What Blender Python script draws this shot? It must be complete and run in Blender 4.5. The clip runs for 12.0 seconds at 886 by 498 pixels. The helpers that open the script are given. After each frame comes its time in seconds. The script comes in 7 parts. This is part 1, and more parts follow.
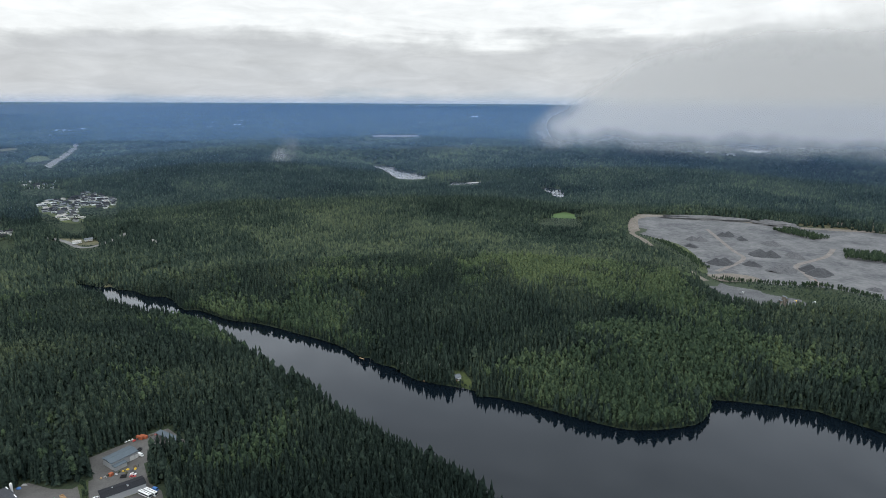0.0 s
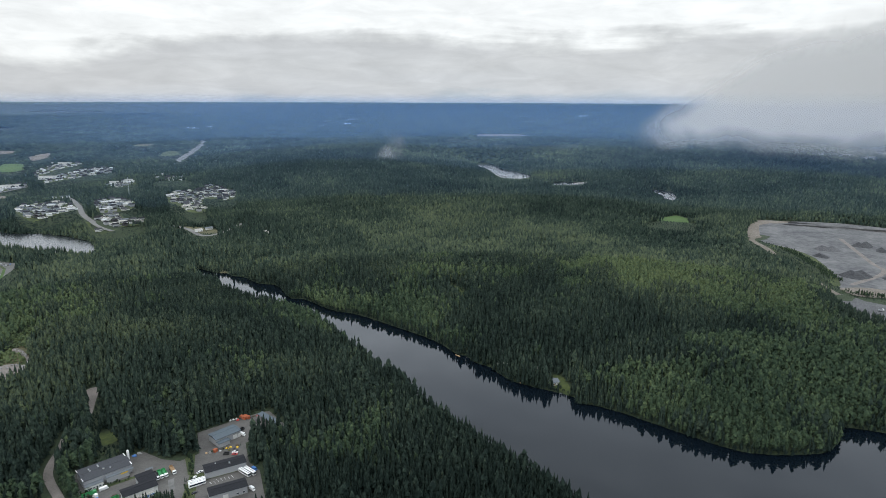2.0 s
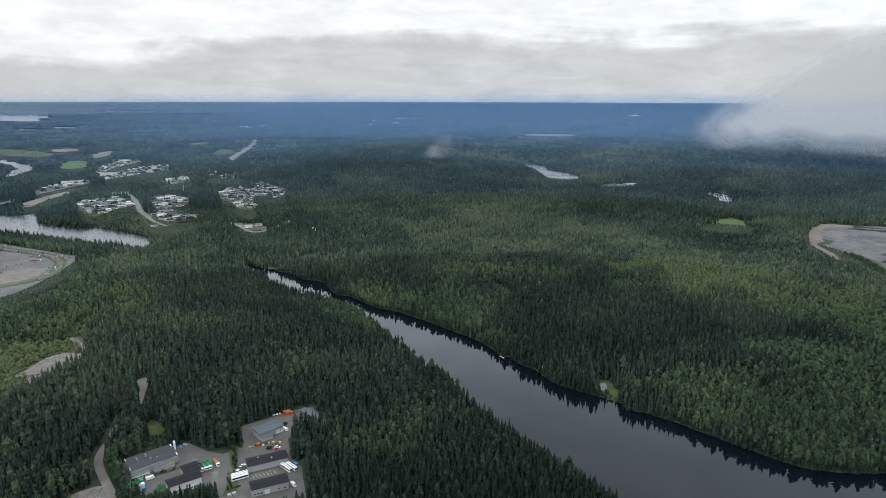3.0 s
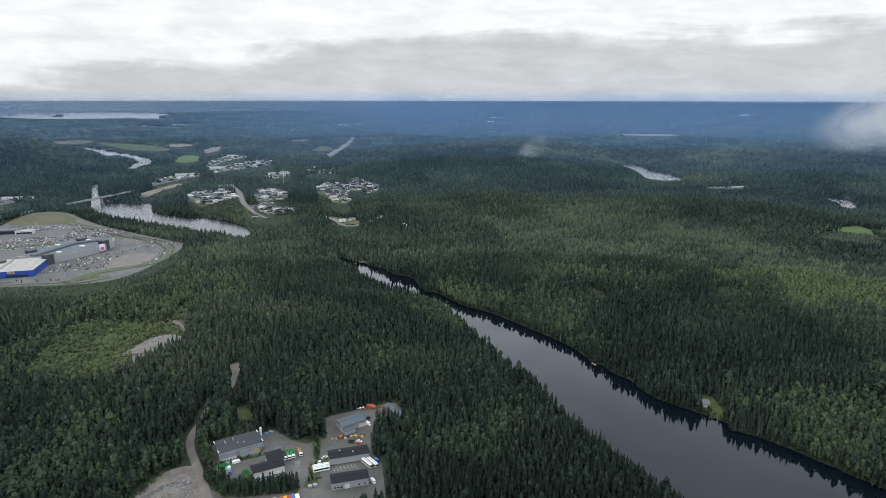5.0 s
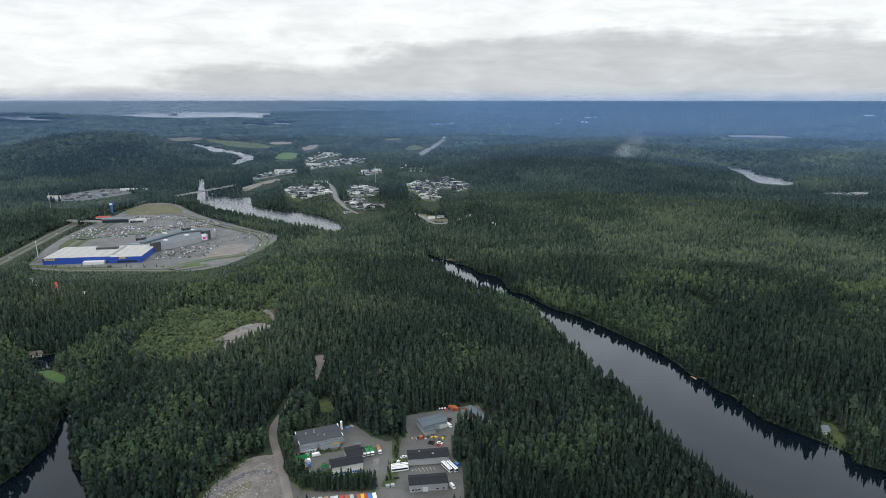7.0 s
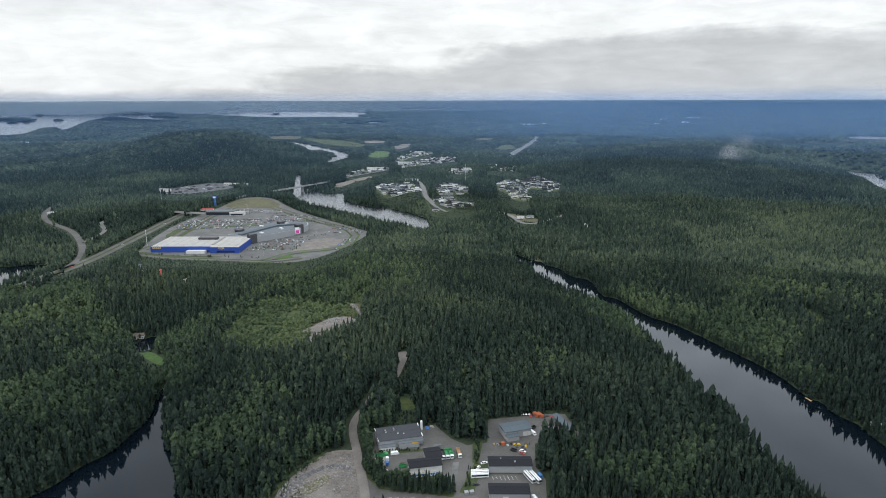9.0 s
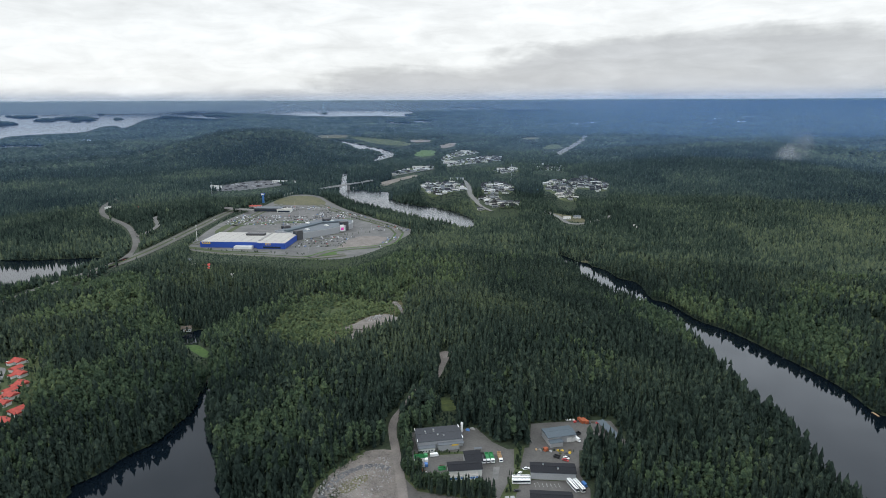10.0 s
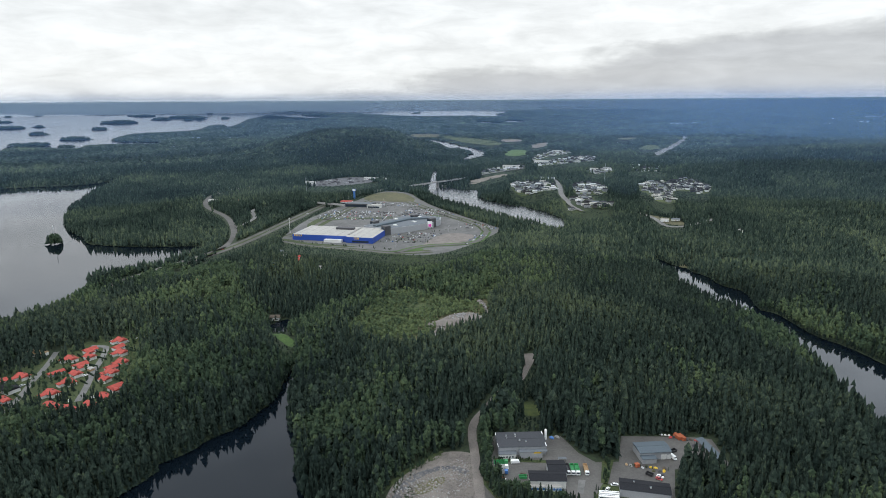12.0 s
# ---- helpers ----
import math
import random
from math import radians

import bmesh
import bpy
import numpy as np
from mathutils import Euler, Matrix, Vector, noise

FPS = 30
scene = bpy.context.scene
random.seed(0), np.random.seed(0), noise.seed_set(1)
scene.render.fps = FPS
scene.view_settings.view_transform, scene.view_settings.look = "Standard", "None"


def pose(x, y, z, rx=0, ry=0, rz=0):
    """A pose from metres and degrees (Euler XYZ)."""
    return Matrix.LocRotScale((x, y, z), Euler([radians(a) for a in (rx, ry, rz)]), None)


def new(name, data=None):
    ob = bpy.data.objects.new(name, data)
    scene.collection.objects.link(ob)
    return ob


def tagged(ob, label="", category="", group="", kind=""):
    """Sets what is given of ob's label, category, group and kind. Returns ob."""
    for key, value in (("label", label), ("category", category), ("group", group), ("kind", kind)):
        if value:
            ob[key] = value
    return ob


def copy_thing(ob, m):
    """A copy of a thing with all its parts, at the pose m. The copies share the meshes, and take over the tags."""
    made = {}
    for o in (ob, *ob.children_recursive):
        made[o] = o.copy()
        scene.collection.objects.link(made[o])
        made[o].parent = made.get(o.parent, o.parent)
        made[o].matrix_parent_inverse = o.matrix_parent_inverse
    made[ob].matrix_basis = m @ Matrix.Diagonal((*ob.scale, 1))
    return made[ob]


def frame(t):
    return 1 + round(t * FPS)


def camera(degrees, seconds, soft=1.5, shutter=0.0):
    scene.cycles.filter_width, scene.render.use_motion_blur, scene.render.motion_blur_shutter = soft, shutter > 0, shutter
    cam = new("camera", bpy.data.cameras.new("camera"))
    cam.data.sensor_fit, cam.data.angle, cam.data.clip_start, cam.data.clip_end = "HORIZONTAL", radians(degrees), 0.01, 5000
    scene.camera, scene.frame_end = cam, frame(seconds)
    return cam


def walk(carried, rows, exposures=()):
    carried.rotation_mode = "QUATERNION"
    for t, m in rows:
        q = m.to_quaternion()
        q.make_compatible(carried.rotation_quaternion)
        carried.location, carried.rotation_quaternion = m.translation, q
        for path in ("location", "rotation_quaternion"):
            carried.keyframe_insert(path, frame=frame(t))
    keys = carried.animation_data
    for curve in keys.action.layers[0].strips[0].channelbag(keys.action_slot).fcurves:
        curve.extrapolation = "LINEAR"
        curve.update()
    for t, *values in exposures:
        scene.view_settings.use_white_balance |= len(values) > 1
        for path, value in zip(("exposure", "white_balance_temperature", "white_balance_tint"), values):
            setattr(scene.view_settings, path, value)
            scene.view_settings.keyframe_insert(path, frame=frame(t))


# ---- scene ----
cam = camera(71.23, 12.0, soft=0.9)
# seconds, eye x y z, pitch, roll, yaw
ROWS = [
    (0, 2.71, -1.99, 282.29, -13.613, -0.357, 0.159),
    (0.5, 2.33, 0.28, 280.82, -13.622, -0.342, 2.767),
    (1, 2.14, 3.27, 279.00, -13.623, -0.303, 5.338),
    (1.5, 2.07, 6.67, 277.20, -13.621, -0.272, 7.528),
    (2, 2.00, 10.52, 275.67, -13.634, -0.224, 9.696),
    (2.5, 1.36, 14.70, 274.10, -13.642, -0.198, 11.859),
    (3, 0.49, 18.97, 272.36, -13.646, -0.128, 14.012),
    (5, -5.08, 35.85, 265.32, -13.678, -0.085, 22.572),
    (5.5, -6.63, 40.41, 263.44, -13.666, -0.002, 24.686),
    (6, -8.88, 44.46, 261.36, -13.650, -0.059, 26.771),
    (6.5, -11.29, 48.76, 259.28, -13.620, -0.053, 28.868),
    (7, -14.02, 52.77, 257.32, -13.604, -0.020, 30.909),
    (9, -23.51, 67.12, 250.25, -13.523, 0.138, 39.228),
    (9.5, -26.07, 70.91, 248.34, -13.493, 0.186, 41.326),
    (10, -29.09, 74.62, 246.77, -13.533, 0.226, 43.433),
    (10.5, -31.83, 78.25, 244.87, -13.519, 0.298, 45.528),
    (11, -34.77, 81.64, 242.70, -13.498, 0.347, 47.620),
    (11.5, -37.76, 84.72, 240.44, -13.471, 0.381, 49.698),
    (12, -41.34, 87.50, 238.07, -13.412, 0.372, 51.739),
]
walk(cam, [(t, pose(x, y, z, 90 + pitch, roll, yaw)) for t, x, y, z, pitch, roll, yaw in ROWS])

# ---- light: an overcast sky, bright above, grey stratus low down ----
SUN_ELEV, SUN_TURN = 38.0, 200.0
world = bpy.data.worlds.new("overcast_sky")
scene.world = world
world.use_nodes = True


class Nodes:
    """A short hand for node trees."""

    def __init__(self, tree):
        self.tree = tree
        tree.nodes.clear()

    def add(self, kind, **settings):
        node = self.tree.nodes.new(kind)
        ins = settings.pop("ins", {})
        for key, value in settings.items():
            setattr(node, key, value)
        for key, value in ins.items():
            self.link(value, node, key)
        return node

    def link(self, value, node, key):
        slot = node.inputs[key]
        if isinstance(value, bpy.types.Node):
            self.tree.links.new(value.outputs[0], slot)
        elif isinstance(value, bpy.types.NodeSocket):
            self.tree.links.new(value, slot)
        else:
            slot.default_value = value

    def math(self, op, a, b=0.0, c=0.0, clamp=False):
        return self.add("ShaderNodeMath", operation=op, use_clamp=clamp, ins={0: a, 1: b, 2: c}).outputs[0]

    def vmath(self, op, a, b=(0, 0, 0)):
        return self.add("ShaderNodeVectorMath", operation=op, ins={0: a, 1: b}).outputs[0]

    def ramp(self, value, stops, interpolation="LINEAR"):
        node = self.add("ShaderNodeValToRGB", ins={0: value})
        node.color_ramp.interpolation = interpolation
        while len(node.color_ramp.elements) < len(stops):
            node.color_ramp.elements.new(0.5)
        for element, (place, colour) in zip(node.color_ramp.elements, stops):
            element.position = place
            element.color = (*colour, 1) if len(colour) == 3 else colour
        return node.outputs[0]

    def noise(self, vector, scale, detail=3.0, rough=0.55, distortion=0.0):
        node = self.add("ShaderNodeTexNoise", ins={"Vector": vector, "Scale": scale, "Detail": detail, "Roughness": rough, "Distortion": distortion})
        return node.outputs[0]

    def mix(self, factor, a, b, blend="MIX"):
        node = self.add("ShaderNodeMix", data_type="RGBA", blend_type=blend)
        self.link(factor, node, 0), self.link(a, node, 6), self.link(b, node, 7)
        return node.outputs[2]


def grey(v):
    return (v, v, v)


n = Nodes(world.node_tree)
sky = n.add("ShaderNodeTexSky", sky_type="NISHITA", sun_disc=False, sun_elevation=radians(SUN_ELEV), sun_rotation=radians(SUN_TURN))
way = n.add("ShaderNodeTexCoord").outputs["Generated"]
xyz = n.add("ShaderNodeSeparateXYZ", ins={0: way})
up = xyz.outputs[2]
# layers of stratus: a flat cloud deck seen edge on, so streaks lie level
streak = n.vmath("MULTIPLY", way, (1.0, 1.0, 7.0))
broad = n.noise(streak, 3.2, 4, 0.55, 0.4)
fine = n.noise(n.vmath("MULTIPLY", way, (1.0, 1.0, 4.5)), 11.0, 5, 0.6, 0.5)
billow = n.noise(n.vmath("MULTIPLY", way, (1.0, 1.0, 2.2)), 9.0, 6, 0.58, 0.2)
edge = n.math("ADD", up, n.math("MULTIPLY", n.math("SUBTRACT", broad, 0.5), 0.07))
edge = n.math("ADD", edge, n.math("MULTIPLY", n.math("SUBTRACT", billow, 0.5), 0.045))
# the deck thins out towards the great lake in the west
thin = n.math("MULTIPLY", n.math("SUBTRACT", n.math("MULTIPLY", xyz.outputs[0], -1.0), 0.45), 0.17)
edge = n.math("ADD", edge, n.math("MAXIMUM", thin, 0.0))
low = n.ramp(n.math("MULTIPLY", edge, 5.0), [(0.0, (0.58, 0.65, 0.72)), (0.05, (0.67, 0.705, 0.75)), (0.22, (0.66, 0.685, 0.715)), (0.40, (0.65, 0.67, 0.695)), (0.45, (0.755, 0.78, 0.795)), (0.51, (1.0, 1.03, 1.04)), (0.75, (1.04, 1.07, 1.08)), (1.0, (1.0, 1.035, 1.05))])
mottle = n.ramp(n.math("ADD", n.math("MULTIPLY", fine, 0.6), n.math("MULTIPLY", billow, 0.4)), [(0.33, grey(0.87)), (0.5, grey(1.0)), (0.66, grey(1.14))])
deck = n.mix(1.0, low, mottle, "MULTIPLY")
# unseen sky above the view, its levels set by how bright the water mirrors
high = n.ramp(up, [(0.16, grey(1.0)), (0.22, (1.20, 1.21, 1.23)), (0.30, (1.13, 1.20, 1.29)), (0.47, (0.89, 0.96, 1.06)), (0.58, (0.86, 0.92, 0.99)), (0.80, (1.14, 1.18, 1.235))])
# dimmest in the west, brightened north and overhead to lift the water's reflections
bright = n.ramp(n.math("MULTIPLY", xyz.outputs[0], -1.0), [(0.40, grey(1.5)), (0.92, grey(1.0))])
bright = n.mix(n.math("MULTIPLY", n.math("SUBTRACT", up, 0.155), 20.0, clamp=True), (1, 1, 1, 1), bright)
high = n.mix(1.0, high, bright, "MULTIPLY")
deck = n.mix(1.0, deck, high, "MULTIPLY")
clear = n.add("ShaderNodeVectorMath", operation="SCALE", ins={0: sky.outputs[0], "Scale": 0.06})
overcast = n.mix(0.9, clear.outputs[0], deck)
bg = n.add("ShaderNodeBackground", ins={"Color": overcast, "Strength": 1.0})
n.add("ShaderNodeOutputWorld", ins={0: bg})

sun = new("sun", bpy.data.lights.new("sun", "SUN"))
sun.data.energy, sun.data.angle, sun.data.color = 0.6, radians(25), (1.0, 0.97, 0.92)
sun.matrix_world = Euler((radians(90 - SUN_ELEV), 0, radians(180 - SUN_TURN))).to_matrix().to_4x4()
scene.view_settings.exposure = -0.03

# ---- materials ----
def material(name, build, **principled):
    m = bpy.data.materials.new(name)
    m.use_nodes = True
    k = Nodes(m.node_tree)
    bsdf = k.add("ShaderNodeBsdfPrincipled")
    for key, value in principled.items():
        bsdf.inputs[key.replace("_", " ")].default_value = value
    build(k, bsdf)
    k.add("ShaderNodeOutputMaterial", ins={0: bsdf})
    return m


def bumped(k, bsdf, height, strength=0.4, distance=0.1):
    k.link(k.add("ShaderNodeBump", ins={"Height": height, "Strength": strength, "Distance": distance}), bsdf, "Normal")


def mottled(name, dark, light, scale, rough=0.9, bump=0.4, distance=0.05, big=0.03, spread=0.35):
    """Two scales of variation, in metres: patches of about 1 / big and grain of about 1 / scale."""
    def build(k, bsdf):
        at = k.add("ShaderNodeNewGeometry").outputs["Position"]
        grain, patch = k.noise(at, scale, 5, 0.6), k.noise(at, big, 4, 0.6, 0.4)
        mixed = k.math("ADD", k.math("MULTIPLY", grain, 1 - spread), k.math("MULTIPLY", patch, spread))
        k.link(k.ramp(mixed, [(0.36, dark), (0.64, light)]), bsdf, "Base Color")
        bumped(k, bsdf, grain, bump, distance)
    return material(name, build, Roughness=rough)


def painted(name, colour, rough=0.5, wear=0.12, metallic=0.0, scale=1.2):
    """Painted or coated sheet, a little uneven and dusty."""
    def build(k, bsdf):
        at = k.add("ShaderNodeTexCoord").outputs["Object"]
        dust = k.math("ADD", k.math("MULTIPLY", k.noise(at, scale, 4, 0.6), 0.6), k.math("MULTIPLY", k.noise(at, scale * 9, 3), 0.4))
        k.link(k.ramp(dust, [(0.35, tuple(c * (1 - wear) for c in colour)), (0.65, tuple(min(1, c * (1 + wear) + 0.01) for c in colour))]), bsdf, "Base Color")
        k.link(k.ramp(dust, [(0.3, grey(rough * 0.8)), (0.7, grey(min(1, rough * 1.25)))]), bsdf, "Roughness")
    return material(name, build, Metallic=metallic, Specular_IOR_Level=0.2 if rough > 0.65 else 0.5)


def foliage(name, dark, mid, light, scale=1.4):
    """Needles and leaves: each tree's own tint, with grain and relief at leaf-clump size."""
    def build(k, bsdf):
        at = k.add("ShaderNodeNewGeometry").outputs["Position"]
        tint = k.add("ShaderNodeAttribute", attribute_name="tint").outputs["Fac"]
        grain, clump = k.noise(at, scale, 4, 0.65), k.noise(at, scale * 0.3, 2, 0.5)
        v = k.math("ADD", k.math("MULTIPLY", tint, 0.75), k.math("MULTIPLY", k.math("SUBTRACT", k.math("ADD", grain, clump), 1.0), 1.25), clamp=True)
        k.link(k.ramp(v, [(0.0, dark), (0.45, mid), (1.0, light)]), bsdf, "Base Color")
        bumped(k, bsdf, grain, 0.9, 0.6)
    return material(name, build, Roughness=0.85, Specular_IOR_Level=0.12)


def water_look(k, bsdf):
    at = k.add("ShaderNodeNewGeometry").outputs["Position"]
    ripple = k.math("ADD", k.noise(at, 0.35, 3, 0.6), k.math("MULTIPLY", k.noise(at, 1.6, 2), 0.4))
    calm = k.noise(at, 0.006, 3, 0.6, 0.8)
    k.link(k.ramp(calm, [(0.38, grey(0.025)), (0.62, grey(0.06))]), bsdf, "Roughness")
    bumped(k, bsdf, ripple, 0.03, 0.12)


MAT = {
    "forest_floor": mottled("forest_floor", (0.0158, 0.0274, 0.0144), (0.0396, 0.0562, 0.0259), 0.35, 1.0, 0.6, 0.8, 0.012),
    "needles": foliage("needles", (0.0075, 0.0152, 0.0125), (0.0286, 0.0447, 0.0331), (0.0938, 0.1144, 0.0580)),
    "leaves": foliage("leaves", (0.0120, 0.0234, 0.0148), (0.0377, 0.0598, 0.0334), (0.1040, 0.1321, 0.0580), 1.1),
    "canopy": foliage("canopy", (0.0076, 0.0161, 0.0137), (0.0331, 0.0515, 0.0383), (0.1040, 0.1258, 0.0684), 0.45),
    "bark": mottled("bark", (0.05, 0.04, 0.03), (0.16, 0.13, 0.10), 3.0),
    "water": material("water", water_look, Base_Color=(0.003, 0.0058, 0.0095, 1), IOR=1.33, Roughness=0.04),
    "ruffled_water": material("ruffled_water", lambda k, b: bumped(k, b, k.noise(k.add("ShaderNodeNewGeometry").outputs["Position"], 0.05, 4, 0.6), 0.2, 0.5), Base_Color=(0.012, 0.016, 0.02, 1), IOR=2.0, Roughness=0.25),
    "open_water": material("open_water", lambda k, b: bumped(k, b, k.noise(k.add("ShaderNodeNewGeometry").outputs["Position"], 0.03, 4, 0.6), 0.1, 0.5), Base_Color=(0.012, 0.016, 0.02, 1), IOR=5.0, Roughness=0.2),
    "grass": mottled("grass", (0.0235, 0.042, 0.0134), (0.0714, 0.0882, 0.0302), 0.5, 0.95, 0.5, 0.2, 0.03),
    "lawn": mottled("lawn", (0.0336, 0.0714, 0.0168), (0.0714, 0.126, 0.0286), 0.4, 0.95, 0.4, 0.2, 0.03),
    "scrub": mottled("scrub", (0.020, 0.034, 0.0120), (0.072, 0.092, 0.022), 0.22, 0.95, 0.8, 1.0, 0.02, 0.5),
    "reeds": mottled("reeds", (0.045, 0.050, 0.018), (0.100, 0.100, 0.040), 0.4, 0.95, 0.6, 0.2, 0.05),
    "dry_grass": mottled("dry_grass", (0.0504, 0.0546, 0.0269), (0.1344, 0.1218, 0.063), 0.3, 0.95, 0.5, 0.3, 0.03),
    "asphalt": mottled("asphalt", (0.068, 0.064, 0.060), (0.128, 0.121, 0.113), 0.8, 0.85, 0.2, 0.02, 0.04, 0.6),
    "worn_asphalt": mottled("worn_asphalt", (0.080, 0.079, 0.078), (0.150, 0.147, 0.142), 0.6, 0.9, 0.2, 0.02, 0.05, 0.6),
    "old_asphalt": mottled("old_asphalt", (0.1092, 0.1075, 0.105), (0.1932, 0.189, 0.1806), 0.6, 0.9, 0.2, 0.02, 0.05, 0.6),
    "gravel": mottled("gravel", (0.1008, 0.0907, 0.084), (0.240, 0.212, 0.190), 2.2, 1.0, 0.6, 0.2, 0.08, 0.4),
    "dark_rock": mottled("dark_rock", (0.026, 0.028, 0.032), (0.075, 0.076, 0.080), 0.5, 1.0, 0.8, 0.5, 0.05),
    "quarry_floor": mottled("quarry_floor", (0.058, 0.061, 0.067), (0.168, 0.166, 0.166), 0.12, 1.0, 0.8, 1.2, 0.018, 0.6),
    "crushed_rock": mottled("crushed_rock", (0.0504, 0.0521, 0.0571), (0.1344, 0.1344, 0.1386), 0.5, 1.0, 0.8, 0.5, 0.05),
    "sand": mottled("sand", (0.100, 0.087, 0.070), (0.225, 0.195, 0.165), 0.3, 1.0, 0.5, 0.3, 0.02),
    "dark_roof": painted("dark_roof", (0.015, 0.016, 0.020), 0.9, 0.25),
    "slate_roof": painted("slate_roof", (0.05, 0.053, 0.06), 0.9, 0.2),
    "grey_roof": painted("grey_roof", (0.13, 0.145, 0.16), 0.8, 0.15),
    "blue_grey_roof": painted("blue_grey_roof", (0.085, 0.107, 0.125), 0.7, 0.15),
    "pale_roof": painted("pale_roof", (0.38, 0.365, 0.34), 0.8, 0.15, scale=0.15),
    "red_roof": painted("red_roof", (0.36, 0.070, 0.055), 0.85, 0.3, scale=0.6),
    "grey_wall": painted("grey_wall", (0.30, 0.31, 0.32), 0.6, 0.1),
    "pale_wall": painted("pale_wall", (0.58, 0.58, 0.56), 0.6, 0.1),
    "blue_wall": painted("blue_wall", (0.012, 0.055, 0.30), 0.45, 0.12),
    "dark_wall": painted("dark_wall", (0.05, 0.05, 0.055), 0.6, 0.2),
    "white": painted("white", (0.78, 0.78, 0.77), 0.4, 0.06),
    "yellow": painted("yellow", (0.70, 0.46, 0.03), 0.45, 0.1),
    "orange": painted("orange", (0.36, 0.105, 0.05), 0.7, 0.3),
    "green_paint": painted("green_paint", (0.04, 0.26, 0.09), 0.45, 0.15),
    "blue_paint": painted("blue_paint", (0.05, 0.16, 0.42), 0.4, 0.15),
    "red_paint": painted("red_paint", (0.42, 0.04, 0.035), 0.4, 0.15),
    "black_paint": painted("black_paint", (0.02, 0.02, 0.022), 0.35, 0.15),
    "silver": painted("silver", (0.42, 0.43, 0.44), 0.35, 0.1),
    "magenta": painted("magenta", (0.80, 0.06, 0.42), 0.5, 0.05),
    "wood": painted("wood", (0.38, 0.26, 0.15), 0.8, 0.25),
    "concrete": mottled("concrete", (0.20, 0.198, 0.19), (0.33, 0.32, 0.31), 0.8, 0.9, 0.2, 0.02),
    "tyre": painted("tyre", (0.018, 0.018, 0.018), 0.9, 0.2),
    "glass": material("glass", lambda k, b: None, Base_Color=(0.02, 0.03, 0.045, 1), Roughness=0.08, IOR=1.5),
}

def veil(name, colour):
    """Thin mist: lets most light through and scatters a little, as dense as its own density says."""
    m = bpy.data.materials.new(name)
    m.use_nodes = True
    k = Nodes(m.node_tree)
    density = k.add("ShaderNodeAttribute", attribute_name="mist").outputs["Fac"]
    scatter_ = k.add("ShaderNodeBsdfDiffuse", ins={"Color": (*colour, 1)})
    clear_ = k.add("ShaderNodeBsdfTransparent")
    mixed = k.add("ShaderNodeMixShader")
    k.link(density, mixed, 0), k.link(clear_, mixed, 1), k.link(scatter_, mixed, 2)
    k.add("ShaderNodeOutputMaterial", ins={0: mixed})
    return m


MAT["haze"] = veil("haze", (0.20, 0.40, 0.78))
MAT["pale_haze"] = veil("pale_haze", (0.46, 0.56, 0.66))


def cloud_look(name, scale, colour=(0.47, 0.468, 0.466)):
    """Cloud: white scattering droplets, its edges torn by noise."""
    m = bpy.data.materials.new(name)
    m.use_nodes = True
    k = Nodes(m.node_tree)
    at = k.add("ShaderNodeNewGeometry").outputs["Position"]
    env = k.add("ShaderNodeAttribute", attribute_name="mist").outputs["Fac"]
    puffs = k.math("ADD", k.math("MULTIPLY", k.noise(at, scale, 5, 0.52, 0.5), 0.82), k.math("MULTIPLY", k.noise(at, scale * 4.5, 4, 0.55), 0.18))
    dense = k.math("MULTIPLY", k.math("ADD", env, k.math("MULTIPLY", k.math("SUBTRACT", puffs, 0.5), 1.7)), env)
    dense = k.ramp(dense, [(0.03, grey(0.0)), (0.30, grey(0.40)), (0.85, grey(0.90))], "EASE")
    scatter_ = k.add("ShaderNodeBsdfDiffuse", ins={"Color": (*colour, 1)})
    clear_ = k.add("ShaderNodeBsdfTransparent")
    mixed = k.add("ShaderNodeMixShader")
    k.link(dense, mixed, 0), k.link(clear_, mixed, 1), k.link(scatter_, mixed, 2)
    k.add("ShaderNodeOutputMaterial", ins={0: mixed})
    return m


MAT["cloud"] = cloud_look("cloud", 0.0036)
MAT["wisp"] = cloud_look("wisp", 0.012)

# ---- the plan, in metres: shores and clearings ----
EYE_X, EYE_Y, EYE_H = -14.0, 50.0, 262.0
REACH, NEAR = 2300.0, 2600.0


def shrink(x, y):
    """How far the distant country is drawn in: one up to 2.6 km, then less and less, so that all of it lies within 4.9 km."""
    d = np.maximum(np.hypot(np.asarray(x, float) - EYE_X, np.asarray(y, float) - EYE_Y), 1.0)
    far = np.maximum(d - NEAR, 0) / REACH
    rho = np.minimum(d, NEAR) + REACH * far / (1 + far)
    return rho / d


def put(x, y, h):
    """The place in the scene of a place in the plan; past 2.6 km the land rises like a shallow bowl towards the horizon."""
    s = shrink(x, y)
    return EYE_X + (np.asarray(x) - EYE_X) * s, EYE_Y + (np.asarray(y) - EYE_Y) * s, EYE_H * (1 - s) + np.asarray(h) * s + 18.0 * (1 - s) ** 3


def smooth(points, n=5, closed=True):
    """A Catmull-Rom curve through plan points."""
    p = np.array(points, float)
    out = []
    last = len(p) if closed else len(p) - 1
    for i in range(last):
        a, b, c, d = (p[(i + j) % len(p)] if closed else p[min(max(i + j, 0), len(p) - 1)] for j in (-1, 0, 1, 2))
        for u in np.linspace(0, 1, n, endpoint=False):
            out.append(0.5 * (2 * b + (c - a) * u + (2 * a - 5 * b + 4 * c - d) * u * u + (3 * b - a - 3 * c + d) * u ** 3))
    if not closed:
        out.append(p[-1])
    return np.array(out)


